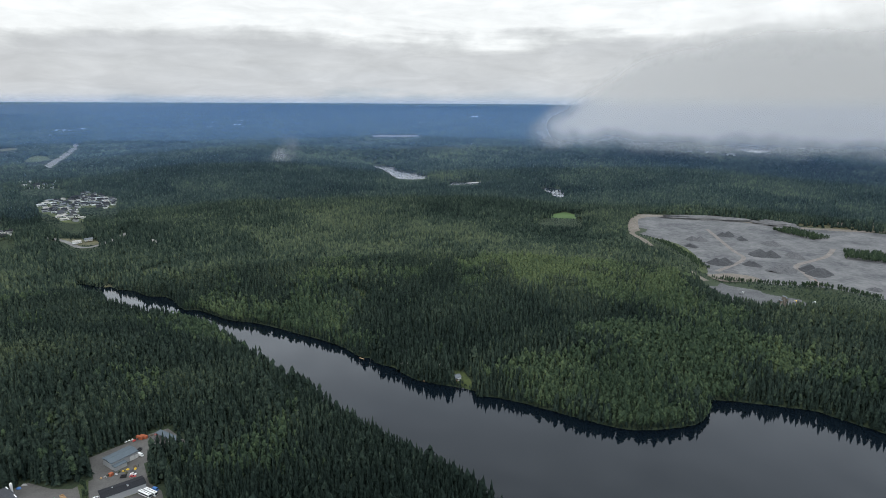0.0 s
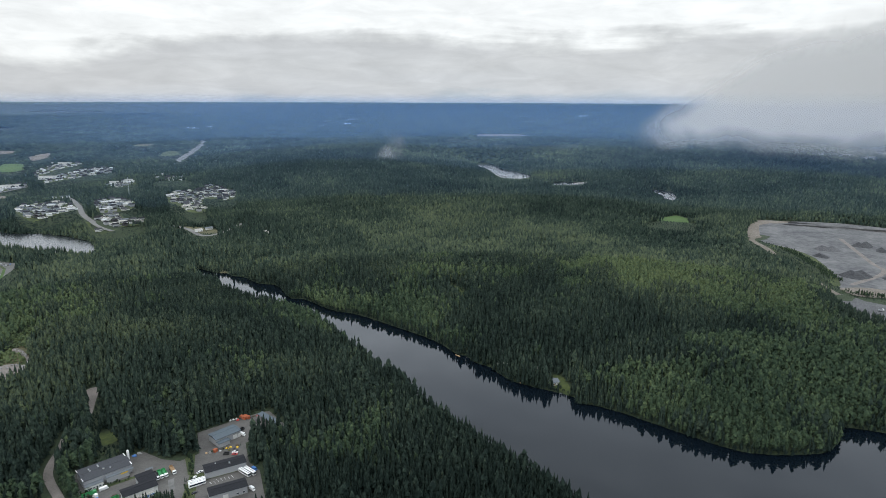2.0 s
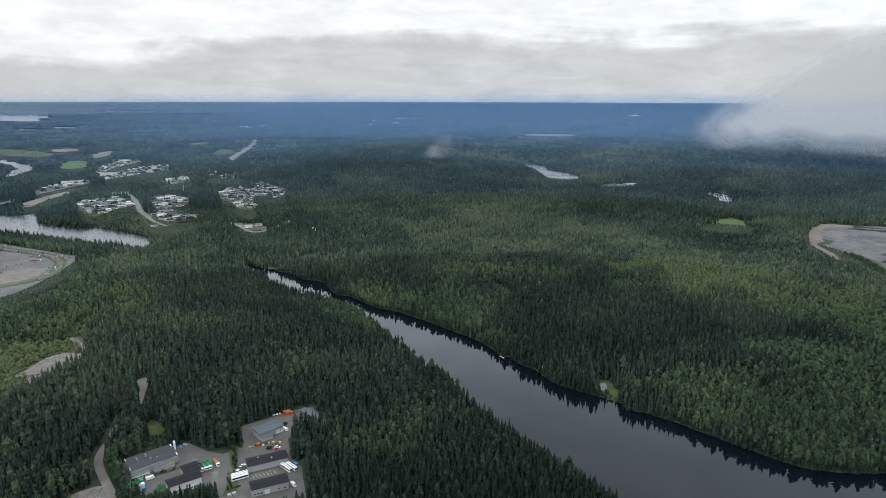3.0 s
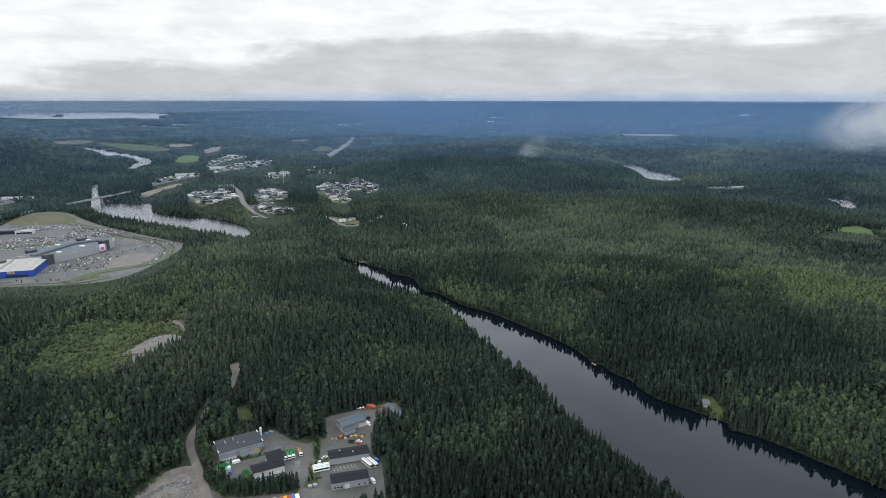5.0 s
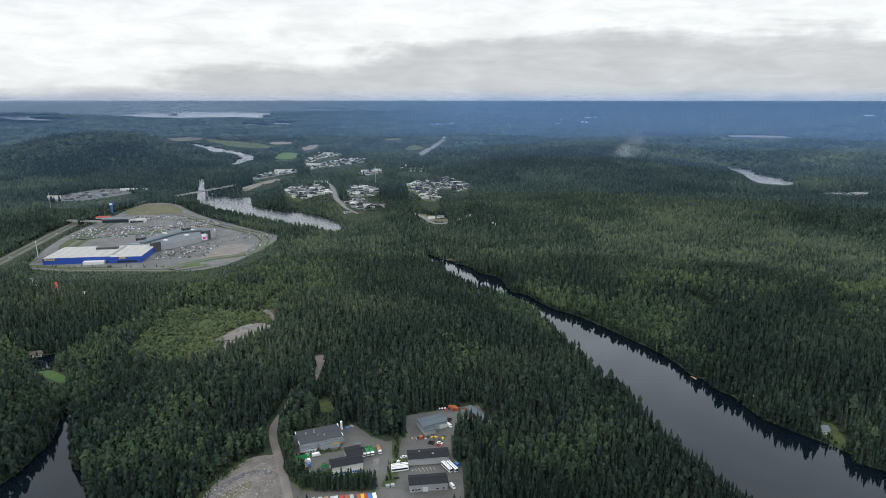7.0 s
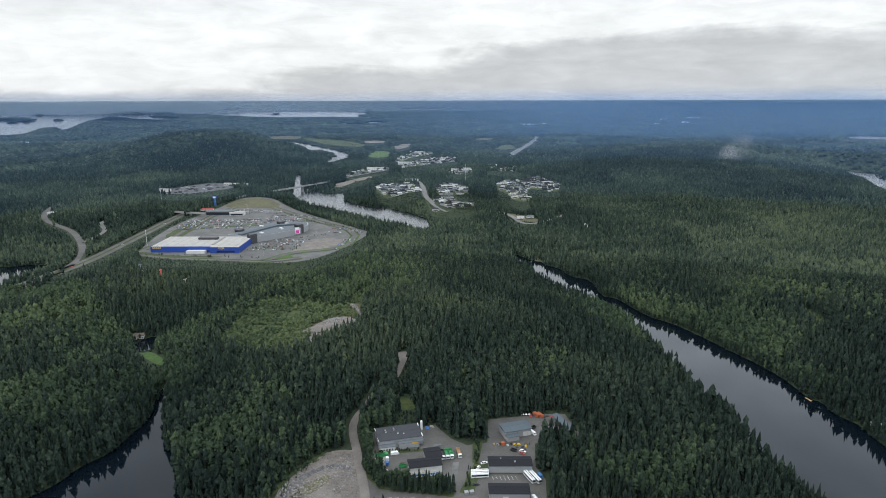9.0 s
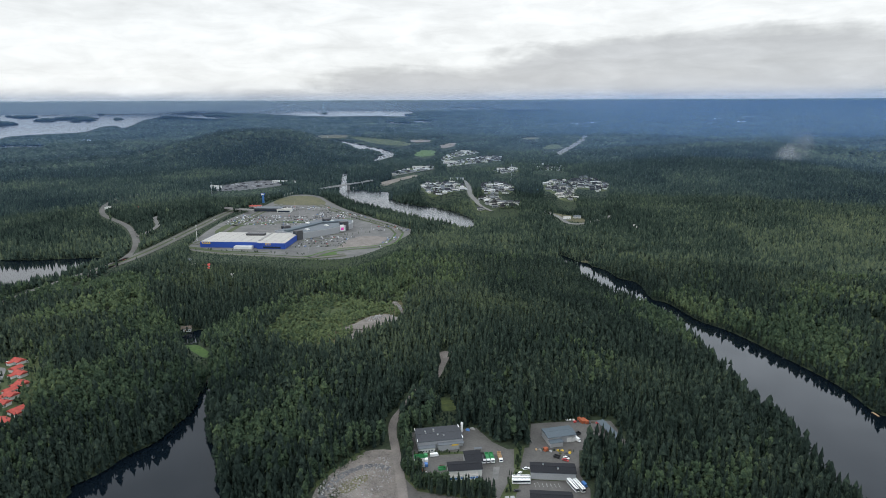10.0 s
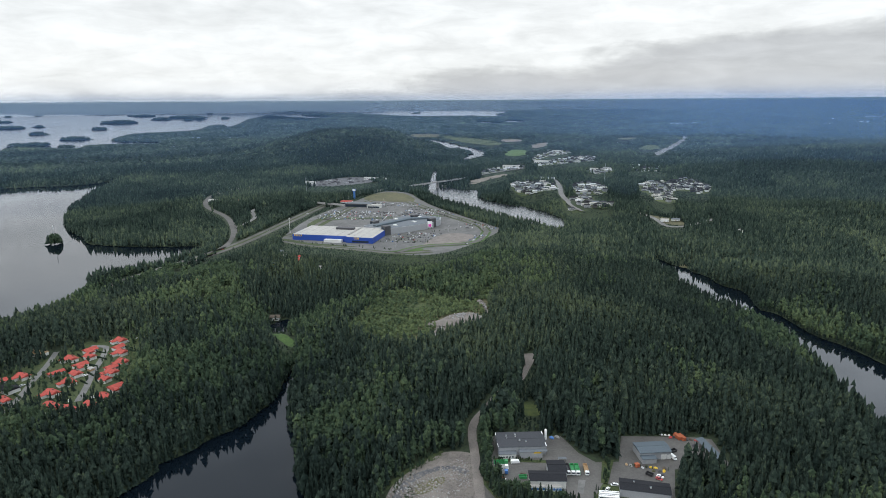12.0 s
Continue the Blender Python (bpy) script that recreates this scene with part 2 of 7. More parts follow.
def inside_distance(poly, x, y):
    """Metres to the outline, positive inside."""
    x, y = np.asarray(x, float), np.asarray(y, float)
    best, within = np.full(x.shape, 1e18), np.zeros(x.shape, bool)
    for (ax, ay), (bx, by) in zip(poly, np.roll(poly, -1, axis=0)):
        ex, ey = bx - ax, by - ay
        u = np.clip(((x - ax) * ex + (y - ay) * ey) / (ex * ex + ey * ey + 1e-9), 0, 1)
        best = np.minimum(best, (x - ax - u * ex) ** 2 + (y - ay - u * ey) ** 2)
        if ey != 0:
            within ^= ((ay > y) != (by > y)) & (x < ex * (y - ay) / ey + ax)
    return np.where(within, 1, -1) * np.sqrt(best)


def line_distance(line, x, y, reach=None):
    """Metres to a line; with a reach, worked out only that near, and one more than the reach elsewhere."""
    if reach is not None:
        lo, hi = line.min(axis=0) - reach, line.max(axis=0) + reach
        near = (x > lo[0]) & (x < hi[0]) & (y > lo[1]) & (y < hi[1])
        out = np.full(np.shape(x), reach + 1.0)
        if near.any():
            out[near] = line_distance(line, x[near], y[near])
        return out
    best = np.full(np.shape(x), 1e18)
    for (ax, ay), (bx, by) in zip(line[:-1], line[1:]):
        ex, ey = bx - ax, by - ay
        u = np.clip(((x - ax) * ex + (y - ay) * ey) / (ex * ex + ey * ey + 1e-9), 0, 1)
        best = np.minimum(best, (x - ax - u * ex) ** 2 + (y - ay - u * ey) ** 2)
    return np.sqrt(best)


def boxed(poly, x, y, reach):
    """inside_distance, worked out only near the outline; -reach elsewhere."""
    lo, hi = poly.min(axis=0) - reach, poly.max(axis=0) + reach
    near = (x > lo[0]) & (x < hi[0]) & (y > lo[1]) & (y < hi[1])
    out = np.full(np.shape(x), -float(reach))
    if near.any():
        out[near] = np.maximum(inside_distance(poly, x[near], y[near]), -reach)
    return out


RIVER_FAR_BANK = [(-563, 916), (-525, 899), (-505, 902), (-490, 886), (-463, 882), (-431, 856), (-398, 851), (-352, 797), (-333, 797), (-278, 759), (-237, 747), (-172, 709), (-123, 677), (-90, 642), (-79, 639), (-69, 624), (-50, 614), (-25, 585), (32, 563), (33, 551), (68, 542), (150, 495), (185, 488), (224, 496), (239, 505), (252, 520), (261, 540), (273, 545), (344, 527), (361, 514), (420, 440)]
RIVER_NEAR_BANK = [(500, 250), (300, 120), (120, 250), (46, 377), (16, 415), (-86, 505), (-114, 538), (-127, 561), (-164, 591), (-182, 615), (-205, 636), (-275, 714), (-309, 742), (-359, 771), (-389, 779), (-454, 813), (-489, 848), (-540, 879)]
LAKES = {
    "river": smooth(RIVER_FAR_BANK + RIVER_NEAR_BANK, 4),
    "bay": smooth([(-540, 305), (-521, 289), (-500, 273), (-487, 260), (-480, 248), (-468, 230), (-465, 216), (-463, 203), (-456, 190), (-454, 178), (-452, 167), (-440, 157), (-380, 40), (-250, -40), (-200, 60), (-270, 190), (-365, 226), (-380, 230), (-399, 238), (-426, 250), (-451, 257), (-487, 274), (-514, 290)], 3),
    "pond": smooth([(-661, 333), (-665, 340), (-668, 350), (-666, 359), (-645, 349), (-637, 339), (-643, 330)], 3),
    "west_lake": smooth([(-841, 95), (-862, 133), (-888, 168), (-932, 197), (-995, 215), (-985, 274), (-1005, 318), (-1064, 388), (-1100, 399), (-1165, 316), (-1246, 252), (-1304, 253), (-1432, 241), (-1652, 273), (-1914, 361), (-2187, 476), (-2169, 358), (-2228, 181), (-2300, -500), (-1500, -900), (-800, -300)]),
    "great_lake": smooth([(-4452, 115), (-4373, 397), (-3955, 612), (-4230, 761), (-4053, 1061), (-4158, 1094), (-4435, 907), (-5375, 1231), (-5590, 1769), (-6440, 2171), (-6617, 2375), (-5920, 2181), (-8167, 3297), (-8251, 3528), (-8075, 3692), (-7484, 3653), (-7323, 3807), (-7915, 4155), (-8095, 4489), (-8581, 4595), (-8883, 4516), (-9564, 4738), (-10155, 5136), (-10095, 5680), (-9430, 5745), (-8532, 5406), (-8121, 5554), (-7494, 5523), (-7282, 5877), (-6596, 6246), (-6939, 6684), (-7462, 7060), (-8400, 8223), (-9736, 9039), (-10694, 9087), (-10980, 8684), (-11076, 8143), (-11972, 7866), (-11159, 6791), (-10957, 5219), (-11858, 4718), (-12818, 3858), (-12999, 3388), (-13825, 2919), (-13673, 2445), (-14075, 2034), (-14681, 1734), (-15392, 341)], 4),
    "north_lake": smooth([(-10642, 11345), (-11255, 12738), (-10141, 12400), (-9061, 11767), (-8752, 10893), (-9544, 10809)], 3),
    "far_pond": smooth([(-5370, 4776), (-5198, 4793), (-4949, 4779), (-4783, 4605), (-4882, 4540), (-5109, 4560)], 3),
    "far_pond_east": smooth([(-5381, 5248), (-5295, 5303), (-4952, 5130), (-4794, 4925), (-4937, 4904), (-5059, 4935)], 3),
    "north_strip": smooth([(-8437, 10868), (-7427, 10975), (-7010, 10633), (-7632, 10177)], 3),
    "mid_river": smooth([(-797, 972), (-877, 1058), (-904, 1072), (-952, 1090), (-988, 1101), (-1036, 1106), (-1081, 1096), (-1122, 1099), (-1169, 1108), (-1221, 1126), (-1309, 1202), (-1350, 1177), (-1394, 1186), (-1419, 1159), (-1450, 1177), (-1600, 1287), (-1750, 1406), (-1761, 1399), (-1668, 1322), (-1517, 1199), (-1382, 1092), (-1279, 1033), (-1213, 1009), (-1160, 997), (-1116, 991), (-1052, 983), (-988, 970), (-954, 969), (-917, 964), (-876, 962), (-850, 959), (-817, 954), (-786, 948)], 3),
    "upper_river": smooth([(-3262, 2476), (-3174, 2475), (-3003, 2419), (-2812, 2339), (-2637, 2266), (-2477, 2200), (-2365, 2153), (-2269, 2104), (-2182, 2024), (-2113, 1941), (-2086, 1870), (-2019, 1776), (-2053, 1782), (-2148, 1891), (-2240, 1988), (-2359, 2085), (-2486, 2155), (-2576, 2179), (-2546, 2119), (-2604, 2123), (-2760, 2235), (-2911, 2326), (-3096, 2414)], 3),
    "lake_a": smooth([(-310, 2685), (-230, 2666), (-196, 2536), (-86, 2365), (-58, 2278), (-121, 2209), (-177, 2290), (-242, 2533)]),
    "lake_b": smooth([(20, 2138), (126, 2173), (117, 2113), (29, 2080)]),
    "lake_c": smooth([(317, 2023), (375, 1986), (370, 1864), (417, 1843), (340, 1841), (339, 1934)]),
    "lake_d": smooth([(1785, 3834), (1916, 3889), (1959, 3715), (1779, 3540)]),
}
# islands: place, half width across the view, half depth
ISLANDS = [(-4324, 452, 111, 115), (-3990, 585, 48, 60), (-5762, 651, 63, 101), (-4842, 759, 98, 119), (-6356, 1177, 64, 102), (-7984, 1667, 203, 245), (-7154, 579, 122, 178), (-7336, 831, 40, 65), (-9060, 672, 70, 112), (-11716, 905, 46, 73), (-13727, 1448, 131, 203), (-12398, 1373, 57, 92), (-12500, 2415, 233, 187), (-10798, 2601, 171, 274), (-11215, 2497, 39, 63), (-8883, 2359, 118, 190), (-9501, 2867, 260, 416), (-8758, 2791, 113, 180), (-8305, 2523, 52, 84), (-8628, 3110, 56, 90), (-11525, 3882, 65, 104), (-10614, 6912, 49, 78), (-8940, 6557, 62, 99), (-1289, 207, 15, 10)]
# level clearings: outline, height
ZONES = {
    "quarry": (smooth([(481, 1495), (572, 1474), (701, 1429), (760, 1364), (870, 1325), (1023, 1172), (921, 866), (716, 774), (625, 827), (562, 878), (492, 906), (428, 951), (450, 1038), (447, 1165), (427, 1239), (395, 1294)], 3), 10.0),
    "quarry_yard": (smooth([(410, 922), (512, 825), (532, 785), (446, 769), (389, 811)], 3), 10.0),
    "mall": (smooth([(-1020, 507), (-1169, 637), (-1305, 824), (-1387, 950), (-1326, 985), (-1223, 946), (-1096, 904), (-868, 858), (-833, 841), (-779, 723), (-771, 625), (-868, 559), (-980, 500)], 3), 12.0),
    "field": (np.array([(214, 1444), (305, 1524), (326, 1478), (341, 1459), (329, 1416), (295, 1411)], float), 10.0),
    "meadow": (smooth([(-483, 945), (-478, 976), (-459, 997), (-443, 987), (-449, 956), (-459, 933), (-465, 915)], 3), 8.0),
    "clearing": (smooth([(-139, 852), (-128, 864), (-111, 843), (-95, 805), (-100, 791), (-116, 811)], 3), 12.0),
    "rock_heap": (smooth([(-500, 430), (-511, 446), (-517, 455), (-530, 464), (-537, 491), (-528, 510), (-512, 512), (-527, 528), (-553, 539), (-556, 548), (-531, 535), (-495, 501), (-495, 478), (-494, 450)], 3), 12.0),
    "scrubland": (smooth([(-566, 376), (-622, 439), (-650, 498), (-607, 521), (-559, 530), (-585, 585), (-573, 595), (-538, 545), (-500, 500), (-488, 432), (-500, 385)], 3), 12.0),
    "garden": (smooth([(-345, 396), (-339, 410), (-324, 405), (-324, 392), (-336, 388)], 3), 14.0),
    "turning_place": (smooth([(-409, 470), (-397, 480), (-388, 458), (-372, 432), (-376, 430), (-394, 456)], 3), 14.0),
    "gravel_pit": (smooth([(-312, 255), (-327, 286), (-328, 311), (-316, 325), (-305, 320), (-270, 294), (-240, 262), (-270, 220)], 3), 14.0),
    "yard": (np.array([(-302, 330), (-325, 348), (-300, 378), (-293, 387), (-272, 380), (-258, 380), (-249, 392), (-267, 419), (-253, 436), (-234, 457), (-226, 463), (-200, 441), (-222, 412), (-207, 388), (-194, 379), (-183, 361), (-170, 340), (-205, 295), (-262, 290), (-292, 308), (-286, 318)], float), 14.0),
    "red_estate": (smooth([(-600, 70), (-660, 85), (-672, 120), (-700, 160), (-690, 205), (-645, 200), (-600, 182), (-556, 170), (-540, 135), (-560, 108)], 3), 12.0),
    "pond_lawn": (smooth([(-624, 320), (-619, 329), (-583, 328), (-577, 321), (-587, 318)], 3), 6.0),
    "suburb_a": (smooth([(-1020, 1536), (-1023, 1609), (-993, 1659), (-1015, 1728), (-978, 1717), (-901, 1652), (-840, 1575), (-813, 1488), (-859, 1497), (-881, 1484), (-836, 1392), (-797, 1350), (-782, 1298), (-823, 1313), (-889, 1383), (-949, 1430)], 3), 18.0),
    "suburb_b": (smooth([(-1247, 1264), (-1261, 1321), (-1245, 1372), (-1164, 1352), (-1090, 1285), (-1092, 1237), (-1082, 1179), (-1089, 1153), (-1153, 1189)], 3), 18.0),
    "suburb_c": (smooth([(-1120, 1379), (-1128, 1457), (-1071, 1435), (-1018, 1401), (-974, 1320), (-982, 1271), (-1014, 1262)], 3), 18.0),
    "town": (smooth([(-1614, 1766), (-1654, 1863), (-1686, 1948), (-1710, 2046), (-1702, 2110), (-1661, 2135), (-1575, 2070), (-1541, 1982), (-1547, 1903), (-1552, 1827), (-1549, 1761), (-1554, 1713)], 3), 14.0),
    "suburb_d": (smooth([(-1015, 1208), (-967, 1177), (-992, 1243), (-964, 1260), (-899, 1198), (-859, 1204), (-836, 1164), (-853, 1128), (-871, 1100), (-916, 1116)], 3), 18.0),
    "town_b": (smooth([(-1789, 1913), (-1918, 2138), (-1930, 2306), (-1836, 2187), (-1804, 2048), (-1706, 1857)], 3), 14.0),
    "town_c": (smooth([(-1544, 1431), (-1612, 1574), (-1606, 1682), (-1543, 1616), (-1535, 1525), (-1511, 1417)], 3), 14.0),
    "town_d": (smooth([(-1321, 1672), (-1343, 1777), (-1315, 1815), (-1267, 1743), (-1270, 1667)], 3), 14.0),
    "town_e": (smooth([(-1298, 1868), (-1271, 1928), (-1185, 1915), (-1155, 1850), (-1232, 1824)], 3), 14.0),
    "bare_strip": (smooth([(-1400, 1251), (-1442, 1352), (-1471, 1461), (-1434, 1435), (-1399, 1334), (-1353, 1240)], 3), 12.0),
    "cottage_lawn": (smooth([(11, 597), (22, 604), (31, 582), (32, 564), (26, 569), (16, 580)], 3), 3.0),
    "beach": (smooth([(-515, 895), (-517, 916), (-502, 900), (-505, 893)], 3), 0.9),
    "far_field_f": (smooth([(-2388, 3259), (-2362, 3410), (-2275, 3328), (-2278, 3198)], 3), 10.0),
    "junction": (smooth([(-770, 1190), (-721, 1195), (-680, 1180), (-660, 1150), (-690, 1140)], 3), 8.0),
    "car_lot": (smooth([(-1631, 847), (-1689, 933), (-1703, 1041), (-1608, 1075), (-1561, 1024), (-1554, 892)], 3), 14.0),
    "far_field_a": (smooth([(-2793, 2705), (-2734, 2770), (-2617, 2728), (-2595, 2607), (-2644, 2578)], 3), 10.0),
    "far_field_b": (smooth([(-2025, 1992), (-2185, 2199), (-2106, 2210), (-1958, 2063), (-1929, 1959)], 3), 10.0),
    "far_field_c": (smooth([(-1828, 2694), (-1933, 2958), (-1777, 2814), (-1739, 2664)], 3), 10.0),
    "far_field_d": (smooth([(-3558, 2543), (-3645, 2731), (-3508, 2780), (-3307, 2633), (-3343, 2487)], 3), 10.0),
    "far_field_e": (smooth([(-3341, 2677), (-3138, 2674), (-2901, 2639), (-2590, 2509), (-2461, 2354), (-2566, 2335), (-2736, 2371), (-2980, 2479)], 3), 10.0),
    "sand_pit": (smooth([(-2331, 2478), (-2398, 2601), (-2412, 2693), (-2258, 2522), (-2186, 2352)], 3), 10.0),
    "cut_a": (smooth([(-545, 4700), (-500, 4960), (-215, 4960), (-195, 4750)], 3), 10.0),
    "cut_b": (smooth([(-289, 3770), (-280, 3900), (40, 3900), (210, 4234), (120, 3800), (-17, 3741)], 3), 10.0),
    "cut_c": (smooth([(-713, 4271), (-700, 4420), (-480, 4350), (-500, 4200)], 3), 10.0),
}
RIDE = [(-480, 1500), (-420, 1598), (-341, 1724), (-262, 1846), (-169, 1947), (-100, 2010)]
ROADS = {
    "highway": (smooth([(-850, 150), (-916, 254), (-944, 299), (-1021, 428), (-1155, 580), (-1289, 731), (-1379, 869), (-1420, 985)], 6, False), 21.0, 12.0),
    "slip_road": (smooth([(-940, 310), (-983, 374), (-1043, 424), (-1131, 466), (-1281, 506), (-1446, 519), (-1574, 566), (-1666, 638), (-1715, 733)], 6, False), 11.0, 12.0),
    "slip_branch": (smooth([(-1160, 478), (-1235, 545), (-1330, 580), (-1370, 640)], 6, False), 8.0, 12.0),
    "dirt_road": (smooth([(-262, 285), (-277, 299), (-310, 324), (-341, 349), (-356, 378), (-368, 400)], 6, False), 6.0, 14.0),
    "estate_road": (smooth([(-686, 165), (-677, 174), (-669, 175), (-643, 166), (-616, 155), (-587, 145), (-565, 136)], 6, False), 5.2, 12.0),
    "estate_lane": (smooth([(-690, 137), (-660, 126), (-624, 110), (-593, 97), (-560, 80)], 6, False), 4.8, 12.0),
    "far_highway": (smooth([(-1560, 2430), (-1670, 2660), (-1805, 2954), (-2010, 3380), (-2255, 3829)], 6, False), 34.0, 10.0),
    "suburb_road": (smooth([(-1233, 1325), (-1239, 1390), (-1239, 1433), (-1129, 1335), (-1024, 1224), (-928, 1144), (-860, 1107)], 6, False), 12.0, 18.0),
    "town_road": (smooth([(-1415, 1125), (-1457, 1240), (-1492, 1366), (-1525, 1514), (-1554, 1692), (-1574, 1790)], 6, False), 10.0, 13.0),
    "junction_road": (smooth([(-790, 1200), (-735, 1170), (-675, 1120), (-652, 1147), (-655, 1252)], 6, False), 10.0, 8.0),
    "forest_ride": (smooth(RIDE, 6, False), 10.0, 8.0),
    "quarry_track": (smooth([(422, 1301), (396, 1264), (401, 1186), (394, 1094), (402, 1015), (403, 947), (407, 915)], 6, False), 11.0, 12.0),
}
HILLS = [(-2520, 1590, 80, 260), (-2250, 1450, 38, 220), (-2800, 1560, 40, 300), (-2420, 1760, 35, 160), (-900, 2560, 42, 330), (-300, 3300, 40, 600), (900, 2600, 35, 600), (-8000, 2800, 70, 900), (-14500, 6500, 160, 1500)]


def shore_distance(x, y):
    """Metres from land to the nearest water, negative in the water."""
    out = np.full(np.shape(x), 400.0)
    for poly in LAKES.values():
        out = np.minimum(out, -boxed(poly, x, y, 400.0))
    for ix, iy, wide, deep in ISLANDS:
        d = math.hypot(ix - EYE_X, iy - EYE_Y)
        wide, deep = max(wide, 0.0036 * d), max(deep, 0.0042 * d)
        ax, ay = (ix - EYE_X) / d, (iy - EYE_Y) / d
        along, across = (x - ix) * ax + (y - iy) * ay, (x - ix) * ay - (y - iy) * ax
        q = np.sqrt((along / deep) ** 2 + (across / wide) ** 2)
        out = np.maximum(out, (1 - q) * min(wide, deep))
    return out


def value_noise(x, y, size, seed):
    """Smooth random relief between 0 and 1."""
    u, v = x / size, y / size
    i, j = np.floor(u).astype(np.int64), np.floor(v).astype(np.int64)
    fu, fv = u - i, v - j
    fu, fv = fu * fu * (3 - 2 * fu), fv * fv * (3 - 2 * fv)

    def r(a, b):
        k = (a * 374761393 + b * 668265263 + seed * 974711) & 0xFFFFFFFF
        k = ((k ^ (k >> 13)) * 1274126177) & 0xFFFFFFFF
        return ((k ^ (k >> 16)) & 0xFFFF) / 65535.0
    return (r(i, j) * (1 - fu) + r(i + 1, j) * fu) * (1 - fv) + (r(i, j + 1) * (1 - fu) + r(i + 1, j + 1) * fu) * fv


def height(x, y, shore=None):
    x, y = np.asarray(x, float), np.asarray(y, float)
    shore = shore_distance(x, y) if shore is None else shore
    d = np.hypot(x - EYE_X, y - EYE_Y)
    rise = np.clip(shore / np.where(d > 1100, 360.0, 110.0), 0, 1)
    low = 1 - 0.72 * np.clip((d - 700) / 500, 0, 1)
    h = 1.5 + rise * low * (7 + 8 * value_noise(x, y, 260, 1) + 4 * value_noise(x, y, 90, 2))
    roll = np.clip((d - 600) / 300, 0, 1) * np.clip(shore / 220, 0, 1)
    h = h + roll * np.maximum(22 * (value_noise(x, y, 430, 31) - 0.30) + 9 * (value_noise(x, y, 170, 32) - 0.4), 0)
    for hx, hy, top, wide in HILLS:
        h = h + np.clip(shore / 380, 0, 1) * top * np.exp(-((x - hx) ** 2 + (y - hy) ** 2) / (2 * wide * wide))
    for poly, level in ZONES.values():
        d = boxed(poly, x, y, 60.0)
        k = np.clip(1 + d / 40.0, 0, 1)
        h = h * (1 - k) + level * k
    for line, width, level in ROADS.values():
        k = np.clip(1.4 - line_distance(line, x, y, width * 2.5) / (width * 1.6), 0, 1)
        h = h * (1 - k) + level * k
    wet = shore - 3.0 - 9.0 * np.clip((np.hypot(x - EYE_X, y - EYE_Y) - 1300) / 500, 0, 1)
    return np.where(wet > 0, np.minimum(h, 0.3 + wet * 0.28), np.maximum(wet * 0.3, -8.0))


def mesh_from(name, verts, faces, mats, smooth_faces=False, attrs=None):
    me = bpy.data.meshes.new(name)
    verts, faces = np.asarray(verts, np.float32), np.asarray(faces, np.int32)
    me.vertices.add(len(verts))
    me.vertices.foreach_set("co", verts.ravel())
    k = faces.shape[1]
    me.loops.add(faces.size)
    me.loops.foreach_set("vertex_index", faces.ravel())
    me.polygons.add(len(faces))
    me.polygons.foreach_set("loop_start", np.arange(0, faces.size, k, dtype=np.int32))
    me.polygons.foreach_set("loop_total", np.full(len(faces), k, np.int32))
    if smooth_faces:
        me.polygons.foreach_set("use_smooth", np.ones(len(faces), bool))
    for key, values in (attrs or {}).items():
        a = me.attributes.new(key, "FLOAT", "POINT")
        a.data.foreach_set("value", np.asarray(values, np.float32))
    for m in mats:
        me.materials.append(m)
    me.update(calc_edges=True)
    return me


# the ground: one sheet in rings about the flight, finer where it is seen
RINGS = np.concatenate([[0.2, 60.0, 120.0], np.geomspace(150, 45000, 340)])
TURNS = np.radians(np.concatenate([np.arange(-42, 48, 0.28), np.arange(48, 95, 0.17), np.arange(95, 318, 3.0)]))
rr, aa = np.meshgrid(RINGS, TURNS, indexing="ij")
gx, gy = EYE_X - rr * np.sin(aa), EYE_Y + rr * np.cos(aa)
gh = height(gx, gy)
nr, na = gx.shape
i, j = np.meshgrid(np.arange(nr - 1), np.arange(na), indexing="ij")
quads = np.stack([i * na + j, i * na + (j + 1) % na, (i + 1) * na + (j + 1) % na, (i + 1) * na + j], -1).reshape(-1, 4)
X, Y, Z = put(gx, gy, gh)
ground = new("ground", mesh_from("ground", np.stack([X, Y, Z], -1).reshape(-1, 3), quads, [MAT["forest_floor"]], True))
tagged(ground, "wooded lake country with low hills, dark forest floor", "ground", kind="structure")
coarse = [k for k in range(0, nr, 2)] + ([nr - 1] if (nr - 1) % 2 else [])
wx, wy = gx[coarse][:, ::4], gy[coarse][:, ::4]
wr, wa = wx.shape
i, j = np.meshgrid(np.arange(wr - 1), np.arange(wa), indexing="ij")
quads = np.stack([i * wa + j, i * wa + (j + 1) % wa, (i + 1) * wa + (j + 1) % wa, (i + 1) * wa + j], -1).reshape(-1, 4)
X, Y, Z = put(wx, wy, np.zeros(wx.shape))
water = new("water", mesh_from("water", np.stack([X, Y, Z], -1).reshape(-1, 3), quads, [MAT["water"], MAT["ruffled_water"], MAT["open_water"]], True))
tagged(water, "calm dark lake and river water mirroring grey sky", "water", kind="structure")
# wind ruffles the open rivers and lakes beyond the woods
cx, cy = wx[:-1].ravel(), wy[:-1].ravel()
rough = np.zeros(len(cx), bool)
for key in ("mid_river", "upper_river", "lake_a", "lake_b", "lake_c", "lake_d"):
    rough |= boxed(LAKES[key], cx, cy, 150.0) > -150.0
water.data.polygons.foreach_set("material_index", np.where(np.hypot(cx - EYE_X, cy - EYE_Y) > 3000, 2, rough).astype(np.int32))


